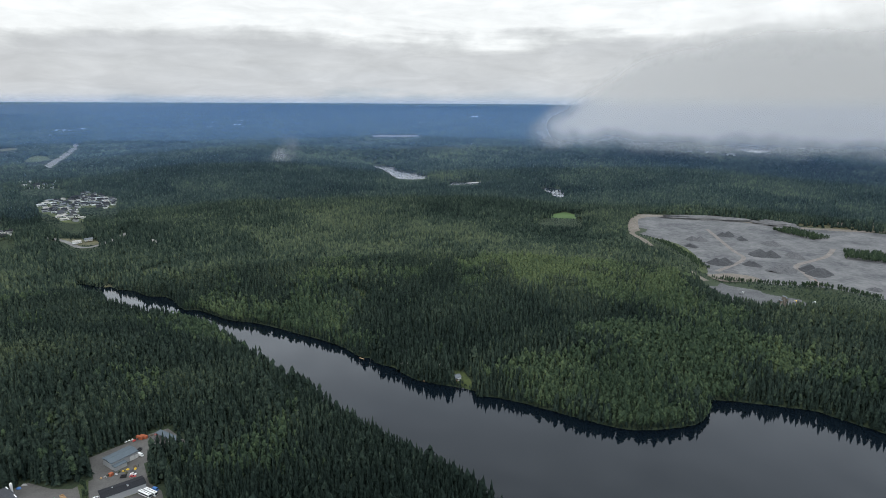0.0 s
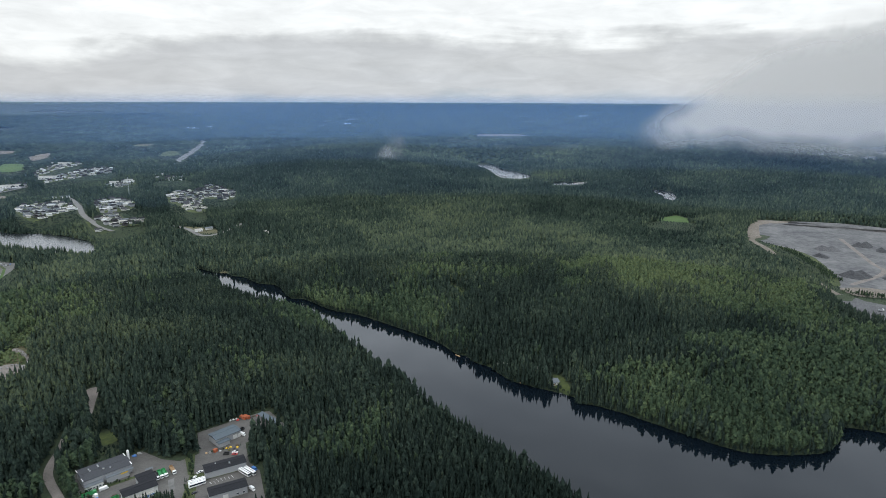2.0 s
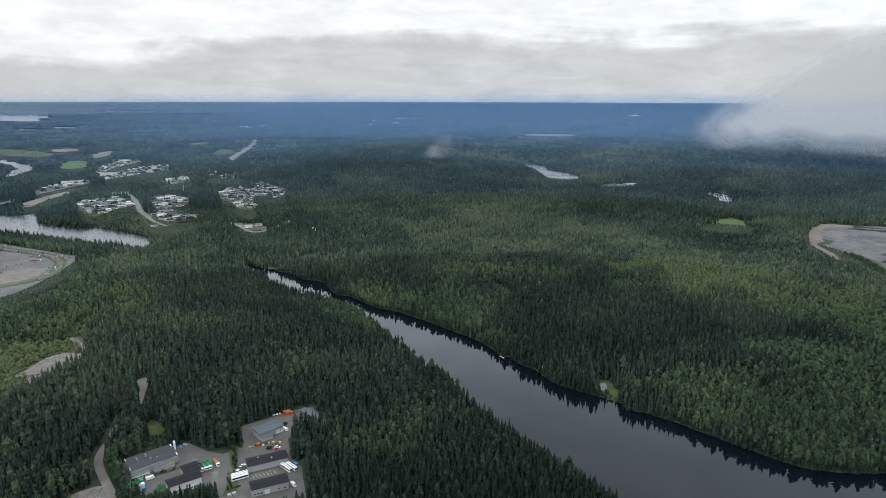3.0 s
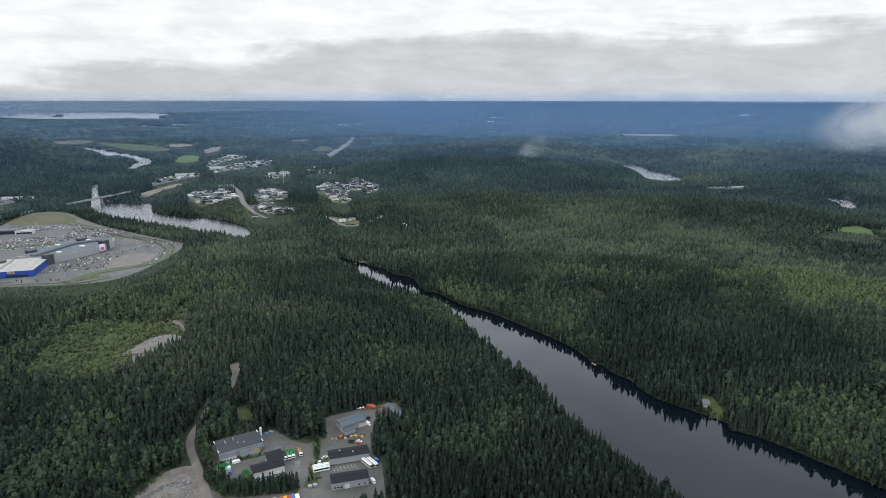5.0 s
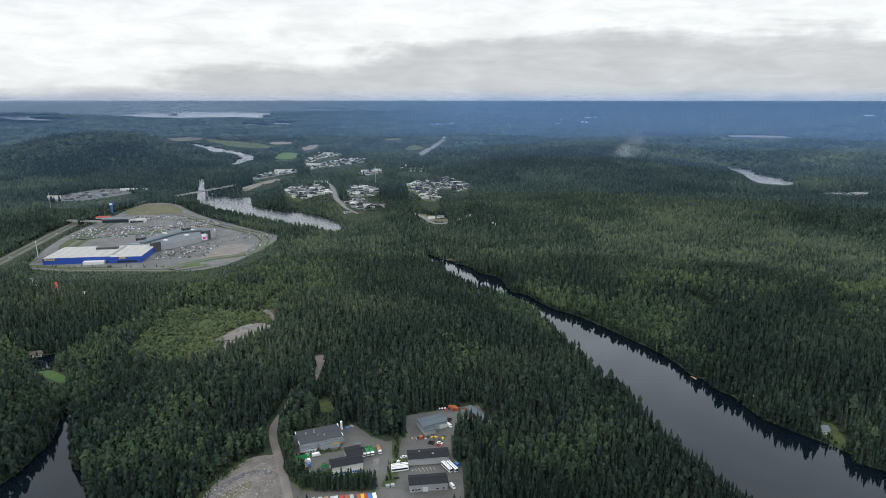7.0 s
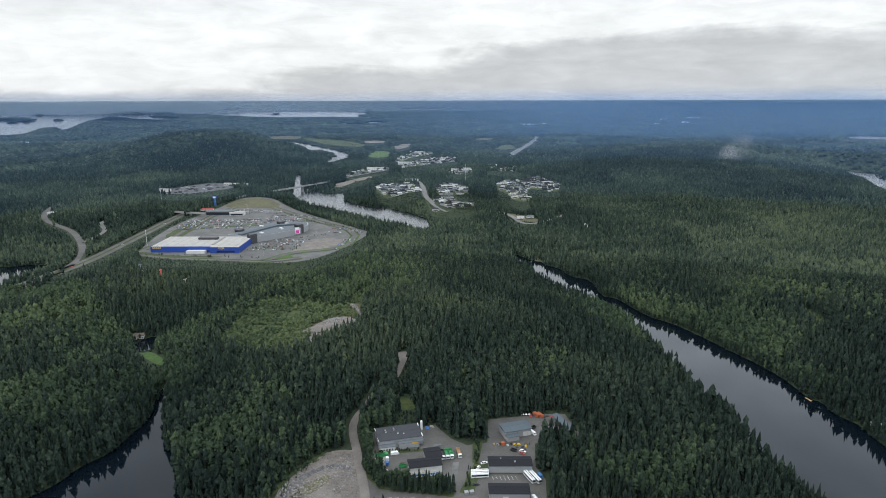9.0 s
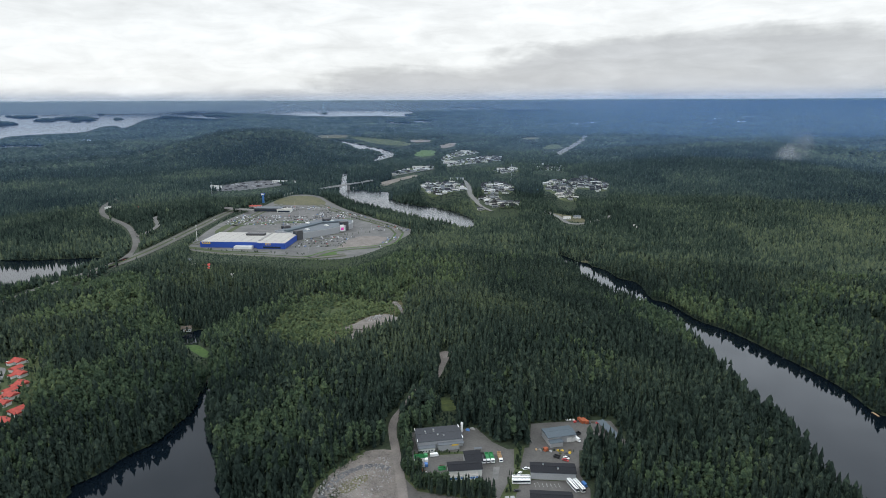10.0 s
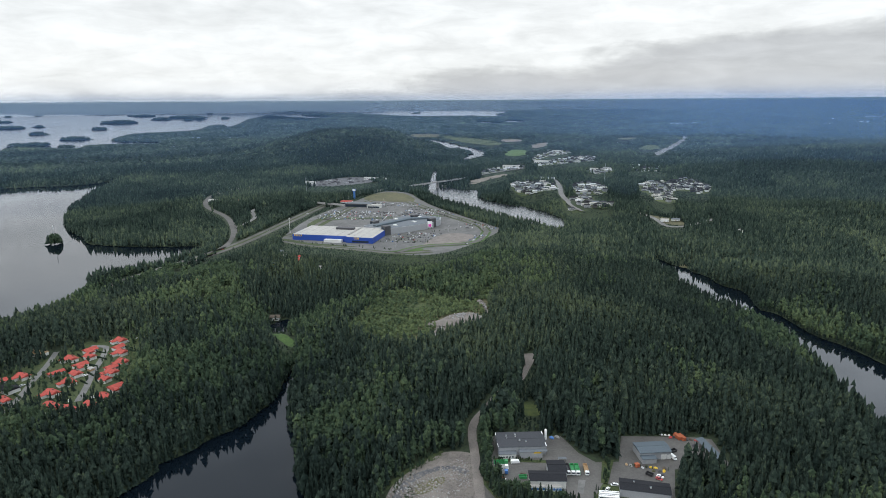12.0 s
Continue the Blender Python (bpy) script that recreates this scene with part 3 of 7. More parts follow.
# ---- clearings, fields and roads: sheets laid on the land ----
def patch(name, poly, look_of, label, category="ground", lift=0.25, grid=14.0):
    """A sheet that follows the land inside an outline, thick enough to have an edge."""
    bm = bmesh.new()
    ring = [bm.verts.new((*map(float, p), 0)) for p in poly]
    bm.faces.new(ring)
    lo, hi = poly.min(axis=0), poly.max(axis=0)
    for axis, normal in ((0, (1, 0, 0)), (1, (0, 1, 0))):
        for c in np.arange(lo[axis] + grid, hi[axis], grid):
            at = (c, 0, 0) if axis == 0 else (0, c, 0)
            bmesh.ops.bisect_plane(bm, geom=bm.verts[:] + bm.edges[:] + bm.faces[:], plane_co=at, plane_no=normal)
    bmesh.ops.triangulate(bm, faces=bm.faces[:])
    xs = np.array([v.co[:2] for v in bm.verts])
    x, y, z = put(xs[:, 0], xs[:, 1], height(xs[:, 0], xs[:, 1]) + lift)
    for v, a, b, c in zip(bm.verts, x, y, z):
        v.co = (a, b, c)
    for f in bm.faces:
        if f.normal.z < 0:
            f.normal_flip()
    me = bpy.data.meshes.new(name)
    bm.to_mesh(me)
    bm.free()
    me.materials.append(MAT[look_of])
    return tagged(new(name, me), label, category, kind="structure")


def ribbon(name, line, width, look_of, label, lift=0.4, category="road"):
    """A road that follows a line over the land."""
    t = np.gradient(line, axis=0)
    t /= np.linalg.norm(t, axis=1)[:, None] + 1e-9
    side = np.stack([-t[:, 1], t[:, 0]], 1)
    offs = np.array([-0.5, -0.25, 0, 0.25, 0.5]) * width
    pts = line[:, None, :] + side[:, None, :] * offs[None, :, None]
    h = height(line[:, 0], line[:, 1])[:, None] + lift + 0 * offs[None]
    x, y, z = put(pts[..., 0], pts[..., 1], h)
    n_, m_ = x.shape
    i, j = np.meshgrid(np.arange(n_ - 1), np.arange(m_ - 1), indexing="ij")
    quads = np.stack([i * m_ + j, (i + 1) * m_ + j, (i + 1) * m_ + j + 1, i * m_ + j + 1], -1).reshape(-1, 4)[:, ::-1]
    ob = new(name, mesh_from(name, np.stack([x, y, z], -1).reshape(-1, 3), quads, [MAT[look_of]], True))
    return tagged(ob, label, category, kind="structure")


patch("quarry_ground", ZONES["quarry"][0], "quarry_floor", "bare grey quarry floor of crushed rock", grid=40)
patch("quarry_ground", ZONES["quarry_yard"][0], "crushed_rock", "dark gravel yard of the quarry", grid=40)
patch("quarry_bank", smooth([(395, 1294), (410, 1355), (481, 1495), (701, 1429), (760, 1364), (921, 1315), (911, 1294), (752, 1345), (686, 1406), (492, 1462), (435, 1345), (420, 1289)], 3), "sand", "sandy bank along the quarry's edge", lift=0.7, grid=40)
patch("quarry_bank", smooth([(890, 1369), (1019, 1391), (1003, 1274), (888, 1315)], 3), "sand", "sandy bare ground beyond the quarry", lift=0.9, grid=40)
patch("quarry_bank", smooth([(408, 1201), (441, 1217), (463, 1140), (443, 998), (421, 957), (416, 1016), (413, 1103)], 3), "scrub", "overgrown quarry edge with low shrubs", lift=0.8, grid=40)
patch("quarry_bank", smooth([(424, 952), (463, 965), (490, 953), (499, 930), (463, 910), (429, 918)], 3), "sand", "tan sandy ground on the quarry floor", lift=0.75, grid=40)
patch("quarry_bank", smooth([(771, 1403), (872, 1383), (924, 1348), (943, 1296), (866, 1328), (795, 1361)], 3), "dry_grass", "grassy rim of the quarry", lift=1.0, grid=40)
ribbon("quarry_track", smooth([(575, 900), (592, 972), (606, 1019), (689, 1078), (743, 1142)], 6, False), 9.0, "gravel", "pale haul track over the quarry floor", 0.6)
ribbon("quarry_track", smooth([(452, 978), (534, 1060), (545, 1132), (576, 1318)], 6, False), 8.0, "gravel", "pale haul track over the quarry floor", 0.6)
patch("pavement", ZONES["mall"][0], "worn_asphalt", "wide grey asphalt car park of the shopping centre", "pavement", grid=60)
patch("bare_field", smooth([(-1303, 842), (-1375, 932), (-1326, 972), (-1202, 914)], 3), "dry_grass", "bare field of dry grass beside the car park", lift=0.5, grid=60)
patch("sand_lot", smooth([(-830, 667), (-873, 746), (-835, 778), (-803, 733), (-800, 681)], 3), "gravel", "empty pale gravelled lot by the car park", lift=0.5, grid=60)
patch("verge", smooth([(-843, 577), (-827, 596), (-818, 642), (-800, 645), (-796, 600)], 3), "lawn", "green grass verge by the car park", lift=0.5, grid=60)
patch("verge", smooth([(-1110, 600), (-1185, 690), (-1150, 690), (-1060, 590)], 3), "grass", "green grass slope along the motorway", lift=0.5, grid=60)
patch("verge", smooth([(-900, 560), (-1000, 490), (-1030, 500), (-1010, 515), (-960, 530), (-890, 575)], 3), "grass", "green grass verge in front of the store", lift=0.5, grid=60)
patch("field_ground", ZONES["field"][0], "lawn", "bright green mown field among trees")
patch("meadow_ground", ZONES["meadow"][0], "scrub", "pale green meadow by the river")
patch("clearing_ground", ZONES["clearing"][0], "scrub", "small felled clearing with dry grass")
patch("scrub_ground", ZONES["scrubland"][0], "scrub", "overgrown scrubland with patches of yellow grass")
patch("scrub_ground", smooth([(-569, 460), (-597, 478), (-567, 499), (-545, 478)], 3), "grass", "patch of yellow-green grass in the scrubland", lift=0.5)
patch("scrub_ground", smooth([(-505, 395), (-530, 430), (-548, 470), (-538, 505), (-568, 580), (-560, 585), (-520, 520), (-530, 470), (-497, 420)], 3), "dry_grass", "rim of dry grass and stones round the rubble", lift=0.45)
patch("rock_ground", ZONES["rock_heap"][0], "gravel", "pale heap of rubble and gravel", lift=0.8)
patch("lawn_ground", ZONES["garden"][0], "scrub", "small overgrown garden clearing in the woods")
patch("gravel_ground", ZONES["turning_place"][0], "gravel", "small gravel turning place in the woods")
patch("gravel_ground", ZONES["gravel_pit"][0], "gravel", "gravel pit with heaps of rubble")
patch("gravel_ground", smooth([(-302, 311), (-313, 305), (-319, 292), (-317, 272), (-303, 249), (-299, 252), (-312, 274), (-314, 291), (-309, 302), (-299, 307)], 3), "crushed_rock", "dark wheel track across the gravel pit", lift=0.5)
patch("verge", smooth([(-329, 293), (-330, 312), (-325, 308), (-324, 301), (-324, 283), (-319, 266), (-320, 262), (-326, 274)], 3), "grass", "green grass verge along the gravel pit", lift=0.42)
patch("gravel_ground", smooth([(-310, 278), (-307, 294), (-301, 291), (-300, 275), (-305, 272)], 3), "dry_grass", "brown earth in the middle of the gravel pit", lift=0.46)
patch("pavement", ZONES["yard"][0], "asphalt", "grey asphalt yards between industrial halls", "pavement", lift=0.3)
patch("verge", np.array([(-303, 327), (-290, 310), (-270, 305), (-229, 328), (-236, 340), (-252, 338), (-275, 317), (-288, 320)], float), "grass", "grass under the belt of trees in the yard", lift=0.45)
patch("verge", np.array([(-252, 391), (-256, 384), (-242, 365), (-238, 366)], float), "grass", "narrow grass strip between the yards", lift=0.45)
patch("verge", np.array([(-241, 366), (-229, 334), (-221, 338), (-231, 358), (-209, 376), (-212, 379)], float), "grass", "grass strip beside the parking places", lift=0.45)
patch("verge", np.array([(-302, 333), (-278, 358), (-276, 356), (-299, 330)], float), "grass", "grass strip behind the hall", lift=0.45)
patch("lawn_ground", ZONES["red_estate"][0], "grass", "gardens of a small housing estate")
patch("lawn_ground", ZONES["pond_lawn"][0], "lawn", "bright green lawn by a pond")
for key in ("suburb_a", "suburb_b", "suburb_c", "suburb_d", "town", "town_b", "town_c", "town_d", "town_e"):
    patch("suburb_ground", ZONES[key][0], "scrub", "gardens and bare plots of a suburb", grid=60)
patch("bare_field", ZONES["bare_strip"][0], "sand", "brownish bare strip beside the town road", grid=60)
patch("beach_ground", ZONES["beach"][0], "dry_grass", "small sandy point on the river bank", lift=0.5, grid=30)
patch("reed_bed", smooth([(268, 534), (288, 535), (313, 527), (341, 521), (333, 506), (311, 514), (287, 524)], 3), "reeds", "pale green reeds standing in shallow water", lift=0.0, grid=60)
patch("lawn_ground", ZONES["cottage_lawn"][0], "scrub", "rough green lawn of a lakeside cottage")
patch("verge", ZONES["junction"][0], "dry_grass", "dry grass round a road junction", grid=60)
patch("pavement", ZONES["car_lot"][0], "crushed_rock", "large dark storage yard", "pavement", grid=60)
for key, look_of in (("far_field_a", "sand"), ("far_field_b", "lawn"), ("far_field_c", "grass"), ("far_field_d", "dry_grass"), ("far_field_f", "dry_grass"), ("far_field_e", "grass"), ("sand_pit", "sand"), ("cut_a", "gravel"), ("cut_b", "dry_grass"), ("cut_c", "dry_grass")):
    patch("far_field", ZONES[key][0], look_of, "distant open field in the forest", grid=90, lift=1.0)
for key, label in (("highway", "grey dual carriageway through the forest"), ("slip_road", "curving grey slip road"), ("slip_branch", "narrow grey side road"), ("dirt_road", "pale gravel road"), ("estate_road", "grey road through a housing estate"), ("estate_lane", "narrow grey lane"), ("far_highway", "distant straight grey highway"), ("suburb_road", "grey suburban road"), ("town_road", "grey road from the bridge to the town"), ("junction_road", "grey country road"), ("forest_ride", "grassy ride cut through the forest"), ("quarry_track", "sandy quarry track")):
    ribbon("road", ROADS[key][0], ROADS[key][1], {"dirt_road": "gravel", "quarry_track": "sand", "forest_ride": "dry_grass"}.get(key, "asphalt" if key in ("highway", "slip_road") else "old_asphalt"), label, lift=0.7)
median = ROADS["highway"][0]
ribbon("median", median, 5.0, "grass", "grass median strip of the dual carriageway", 0.95)
# ways and green strips on the shopping centre's land
for k, (line, width) in enumerate((([(-1003, 500), (-940, 520), (-860, 568), (-810, 600), (-785, 650)], 8), ([(-810, 600), (-820, 660), (-790, 740), (-840, 815)], 8), ([(-840, 815), (-900, 845), (-1010, 862), (-1100, 880), (-1210, 905)], 9), ([(-1010, 862), (-1050, 780), (-1110, 700), (-1130, 640)], 7), ([(-1030, 520), (-1060, 575), (-1120, 640), (-1230, 770), (-1280, 850)], 8))):
    way_line = smooth(line, 6, False)
    ribbon("access_road", way_line, width, "asphalt", "dark asphalt access road round the car park", 0.78)
    t = np.gradient(way_line, axis=0)
    t /= np.linalg.norm(t, axis=1)[:, None]
    for side in (-1, 1):
        ribbon("verge", way_line + np.stack([-t[:, 1], t[:, 0]], 1) * side * (width / 2 + 2.6), 4.0, "lawn" if k % 2 else "grass", "strip of grass beside the access road", 0.66, "verge")
for u in range(7):
    a = np.array([-905.0, 640.0]) + np.array([-0.64, 0.77]) * u * 17 - np.array([-0.64, 0.77]) * 6
    ribbon("verge", np.array([a, a + np.array([0.77, 0.64]) * 60]), 1.6, "grass", "narrow planted strip between parking rows", 0.5, "verge")


# ---- helpers for things ----
def part(name, bm, look_of, parent, label="", at=None):
    me = bpy.data.meshes.new(name)
    bmesh.ops.recalc_face_normals(bm, faces=bm.faces[:])
    bm.to_mesh(me)
    bm.free()
    me.materials.append(MAT[look_of])
    ob = new(name, me)
    ob.parent = parent
    if at is not None:
        ob.matrix_basis = at
    if label:
        ob["label"] = label
    return ob


def thing(name, label, category, m, group=""):
    ob = new(name)
    ob.matrix_basis = m
    return tagged(ob, label, category, group)


def box(bm, x0, x1, y0, y1, z0, z1, bevel=0.0):
    made = bmesh.ops.create_cube(bm, size=1.0)["verts"]
    for v in made:
        v.co = (x0 + (v.co.x + 0.5) * (x1 - x0), y0 + (v.co.y + 0.5) * (y1 - y0), z0 + (v.co.z + 0.5) * (z1 - z0))
    if bevel:
        edges = list({e for v in made for e in v.link_edges})
        bmesh.ops.bevel(bm, geom=edges, offset=bevel, segments=1, affect="EDGES")
    return bm


def boxes(*list_of, bevel=0.0):
    bm = bmesh.new()
    for b in list_of:
        box(bm, *b, bevel=bevel)
    return bm


def gable(x0, x1, y0, y1, z0, rise, thick=0.25, over=0.4, hip=0.0):
    """A pitched roof, ridge along x, with thickness and eaves."""
    bm = bmesh.new()
    x0, x1, y0, y1 = x0 - over, x1 + over, y0 - over, y1 + over
    ym = (y0 + y1) / 2
    low = [(x0, y0, z0), (x1, y0, z0), (x1, y1, z0), (x0, y1, z0)]
    ridge = [(x0 + hip, ym, z0 + rise), (x1 - hip, ym, z0 + rise)]
    lo = [bm.verts.new(p) for p in low + ridge]
    hi = [bm.verts.new((p[0], p[1], p[2] + thick)) for p in low + ridge]
    for s in (lo, hi):
        for f in ((0, 1, 5, 4), (2, 3, 4, 5), (1, 2, 5), (3, 0, 4)):
            if len(f) == 4 or hip or s is lo:
                bm.faces.new([s[k] for k in f])
    for a, b in ((0, 1), (2, 3)) if not hip else ((0, 1), (1, 2), (2, 3), (3, 0)):
        bm.faces.new((lo[a], lo[b], hi[b], hi[a]))
    if not hip:
        for a, b in ((0, 4), (4, 3), (1, 5), (5, 2)):
            bm.faces.new((lo[a], lo[b], hi[b], hi[a]))
    return bm


def gable_wall(x0, x1, y0, y1, z1, rise):
    """Walls that run up into the gables."""
    bm = bmesh.new()
    ym = (y0 + y1) / 2
    low = [bm.verts.new((x, y, 0)) for x, y in ((x0, y0), (x1, y0), (x1, y1), (x0, y1))]
    top = [bm.verts.new((x, y, z1)) for x, y in ((x0, y0), (x1, y0), (x1, y1), (x0, y1))]
    r = [bm.verts.new((x0, ym, z1 + rise)), bm.verts.new((x1, ym, z1 + rise))]
    bm.faces.new((low[0], low[1], top[1], top[0]))
    bm.faces.new((low[2], low[3], top[3], top[2]))
    bm.faces.new((low[1], low[2], top[2], r[1], top[1]))
    bm.faces.new((low[3], low[0], top[0], r[0], top[3]))
    bm.faces.new((top[0], top[1], r[1], r[0]))
    bm.faces.new((top[2], top[3], r[0], r[1]))
    return bm


def drum(bm, x, y, z0, z1, r0, r1, sides=10):
    a = [(x + math.cos(2 * math.pi * k / sides), y + math.sin(2 * math.pi * k / sides)) for k in range(sides)]
    lo = [bm.verts.new((x + (p - x) * r0, y + (q - y) * r0, z0)) for p, q in a]
    hi = [bm.verts.new((x + (p - x) * r1, y + (q - y) * r1, z1)) for p, q in a]
    for k in range(sides):
        bm.faces.new((lo[k], lo[(k + 1) % sides], hi[(k + 1) % sides], hi[k]))
    bm.faces.new(hi)
    bm.faces.new(lo[::-1])
    return bm


def land_at(x, y):
    """The land's height, read from the ground sheet between its four nearest corners."""
    d = math.hypot(x - EYE_X, y - EYE_Y)
    a = math.atan2(EYE_X - x, y - EYE_Y) % (2 * math.pi)
    a = a - 2 * math.pi if a > TURNS[-1] + 1e-9 and a - 2 * math.pi >= TURNS[0] else a
    i = int(np.clip(np.searchsorted(RINGS, d) - 1, 0, nr - 2))
    j = int(np.clip(np.searchsorted(TURNS, a) - 1, 0, na - 2))
    u, v = (d - RINGS[i]) / (RINGS[i + 1] - RINGS[i]), (a - TURNS[j]) / (TURNS[j + 1] - TURNS[j])
    return float((gh[i, j] * (1 - v) + gh[i, j + 1] * v) * (1 - u) + (gh[i + 1, j] * (1 - v) + gh[i + 1, j + 1] * v) * u)


def ground_at(x, y, lift=0.3):
    X, Y, Z = put(x, y, land_at(x, y) + lift)
    return float(X), float(Y), float(Z)


def set_down(x, y, turn, lift=0.3):
    return pose(*ground_at(x, y, lift), 0, 0, turn)


def by_front(ax, ay, bx, by):
    """The pose of a thing whose front runs from a to b, its depth behind it; and the front's length."""
    return (ax + bx) / 2, (ay + by) / 2, math.degrees(math.atan2(by - ay, bx - ax)), math.hypot(bx - ax, by - ay)


# ---- the industrial yards ----
def windows(parent, xs, y, z0, z1, wide, name="window", look_of="glass"):
    """Panes with frames in a front wall at y, each a part."""
    for x in xs:
        f = part("window", boxes((x - wide / 2 - 0.08, x + wide / 2 + 0.08, y - 0.06, y + 0.05, z0 - 0.08, z1 + 0.08)), "white", parent)
        part("pane", boxes((x - wide / 2, x + wide / 2, y - 0.09, y - 0.03, z0, z1)), look_of, f)


def hall(label, front, depth, tall, roof_look, wall_look, pitch, doors=(), panes=(), vents=(), skew=0.0):
    """An industrial hall: walls, a low-pitched roof with eaves, gates, windows and roof vents."""
    cx, cy, turn, wide = by_front(*front)
    h = thing("industrial_hall", label, "building", set_down(cx, cy, turn, 0.25))
    x0, x1 = -wide / 2, wide / 2
    part("wall", gable_wall(x0, x1, 0, depth, tall, pitch), wall_look, h)
    part("plinth", boxes((x0 - 0.05, x1 + 0.05, -0.05, depth + 0.05, 0, 0.5)), "concrete", h)
    roof = part("roof", gable(x0, x1, 0, depth, tall + 0.02, pitch, 0.3, 0.5), roof_look, h)
    part("ridge_cap", boxes((x0 - 0.5, x1 + 0.5, depth / 2 - 0.25, depth / 2 + 0.25, tall + pitch + 0.2, tall + pitch + 0.42)), roof_look, roof)
    for k, x in enumerate(np.arange(x0 + 1.5, x1, 3.0)):
        for y0, y1, za, zb in ((-0.5, depth / 2, tall + 0.32, tall + pitch + 0.34), (depth / 2, depth + 0.5, tall + pitch + 0.34, tall + 0.32)):
            bm = boxes((x - 0.05, x + 0.05, y0, y1, 0, 0.08))
            for v in bm.verts:
                v.co.z += za + (zb - za) * (v.co.y - y0) / (y1 - y0)
            part("roof_seam", bm, roof_look, roof)
    for x, w, z in doors:
        d = part("gate", boxes((x - w / 2, x + w / 2, -0.1, 0.05, 0.05, z)), "pale_wall", h, "pale sectional gate")
        for q in np.arange(0.6, z - 0.1, 0.6):
            part("gate_panel", boxes((x - w / 2 + 0.05, x + w / 2 - 0.05, -0.14, -0.09, q - 0.54, q - 0.04)), "pale_wall", d)
    if panes:
        windows(h, panes, 0, 1.2, 2.3, 1.6)
    for x, y, s in vents:
        z = tall + pitch * (1 - abs(y - depth / 2) / (depth / 2)) + 0.2
        v = part("roof_vent", boxes((x - s / 2, x + s / 2, y - s / 2, y + s / 2, z, z + s * 0.9), bevel=0.06), "pale_wall", h)
        part("vent_cap", boxes((x - s * 0.6, x + s * 0.6, y - s * 0.6, y + s * 0.6, z + s * 0.9, z + s * 1.05)), "grey_roof", v)
    part("gutter", boxes((x0 - 0.4, x1 + 0.4, -0.62, -0.5, tall - 0.05, tall + 0.12)), "grey_roof", h)
    return h


A = hall("long low hall with dark grey roof and white vents", (-302, 337, -283.5, 362), 17.5, 6.2, "slate_roof", "grey_wall", 0.5, (), (-13, -10.5, -8), [(-9, 9.5, 0.9), (-9, 12.5, 0.9), (-3, 11.5, 0.9), (-2.8, 14, 0.9), (-1, 6.5, 1.0), (3, 5.2, 0.8)])
part("annex", boxes((-15.6, -4.5, -4.0, 0.0, 0.1, 3.4)), "pale_wall", A, "low white annex")
part("annex_roof", boxes((-15.9, -4.2, -4.3, 0.2, 3.4, 3.7)), "grey_roof", A)
part("loading_bay", boxes((-2.0, 12.5, -3.2, 0.0, 0.1, 4.3)), "grey_wall", A)
part("bay_roof", boxes((-2.3, 15.6, -3.6, 0.2, 4.3, 4.6)), "grey_roof", A)
part("sign_band", boxes((7.0, 11.6, -3.42, -3.22, 3.2, 4.1)), "yellow", A, "yellow sign board")
windows(A, (-14.3, -12.4, -10.5, -8.6, -6.7), -4.0, 1.0, 2.0, 1.1)
part("white_fascia", boxes((15.2, 15.75, -0.4, 17.9, 6.3, 6.75)), "white", A, "white roof edge")
part("white_fascia", boxes((-15.95, -15.6, -0.4, 17.9, 6.3, 6.75)), "white", A, "white roof edge")

B = hall("dark-roofed hall with white walls and a row of windows", (-264.5, 327.5, -250.8, 343.5), 9.5, 5.6, "dark_roof", "pale_wall", 1.3, (), (-7, -3.5, 0, 3.5, 7))
BW = hall("dark-roofed rear wing of the white-walled hall", (-262.5, 342.0, -256.0, 350.0), 12.5, 6.0, "dark_roof", "grey_wall", 1.2, (), ())
C = hall("grey metal hall with a pale grey sheet roof", (-241.5, 403.5, -230.2, 420.5), 12.0, 5.2, "blue_grey_roof", "grey_wall", 1.0, ((5.5, 3.6, 3.6), (9, 2.6, 3.2)), ())
part("porch", boxes((-10.0, -1.0, -4.2, 0, 0.1, 3.4)), "grey_wall", C, "low grey porch")
part("porch_roof", boxes((-10.4, -0.6, -4.6, 0.2, 3.4, 3.7)), "blue_grey_roof", C)
E = hall("long hall with a dark roof and grey walls", (-226.5, 362.5, -205.0, 380.0), 10.5, 5.2, "dark_roof", "grey_wall", 1.1, (), (), [(3, 3.2, 1.0), (-6, 7.0, 0.8)])
F = hall("dark-roofed grey hall behind marked parking places", (-209.5, 338.5, -190.5, 353.5), 10.0, 5.4, "dark_roof", "grey_wall", 1.3, ((-2.2, 3.4, 3.4),), (-10, -8, -6, 5.5, 9.5))
cx, cy, turn, wide = by_front(-228.5, 450.5, -207.0, 438.0)
D = thing("open_shed", "long open shed with a blue-grey sheet roof", "shed", set_down(cx, cy, turn))
bm = boxes((-wide / 2, wide / 2, -2.6, 2.6, 4.2, 4.45))
for v in bm.verts:
    v.co.z += (v.co.y + 2.6) * 0.13
part("roof", bm, "blue_grey_roof", D)
for x in np.linspace(-wide / 2 + 0.4, wide / 2 - 0.4, 7):
    part("post", boxes((x - 0.12, x + 0.12, -2.4, -2.15, 0, 4.3)), "grey_wall", D)
part("back_wall", boxes((-wide / 2, wide / 2, 2.35, 2.5, 0, 4.85)), "dark_wall", D)


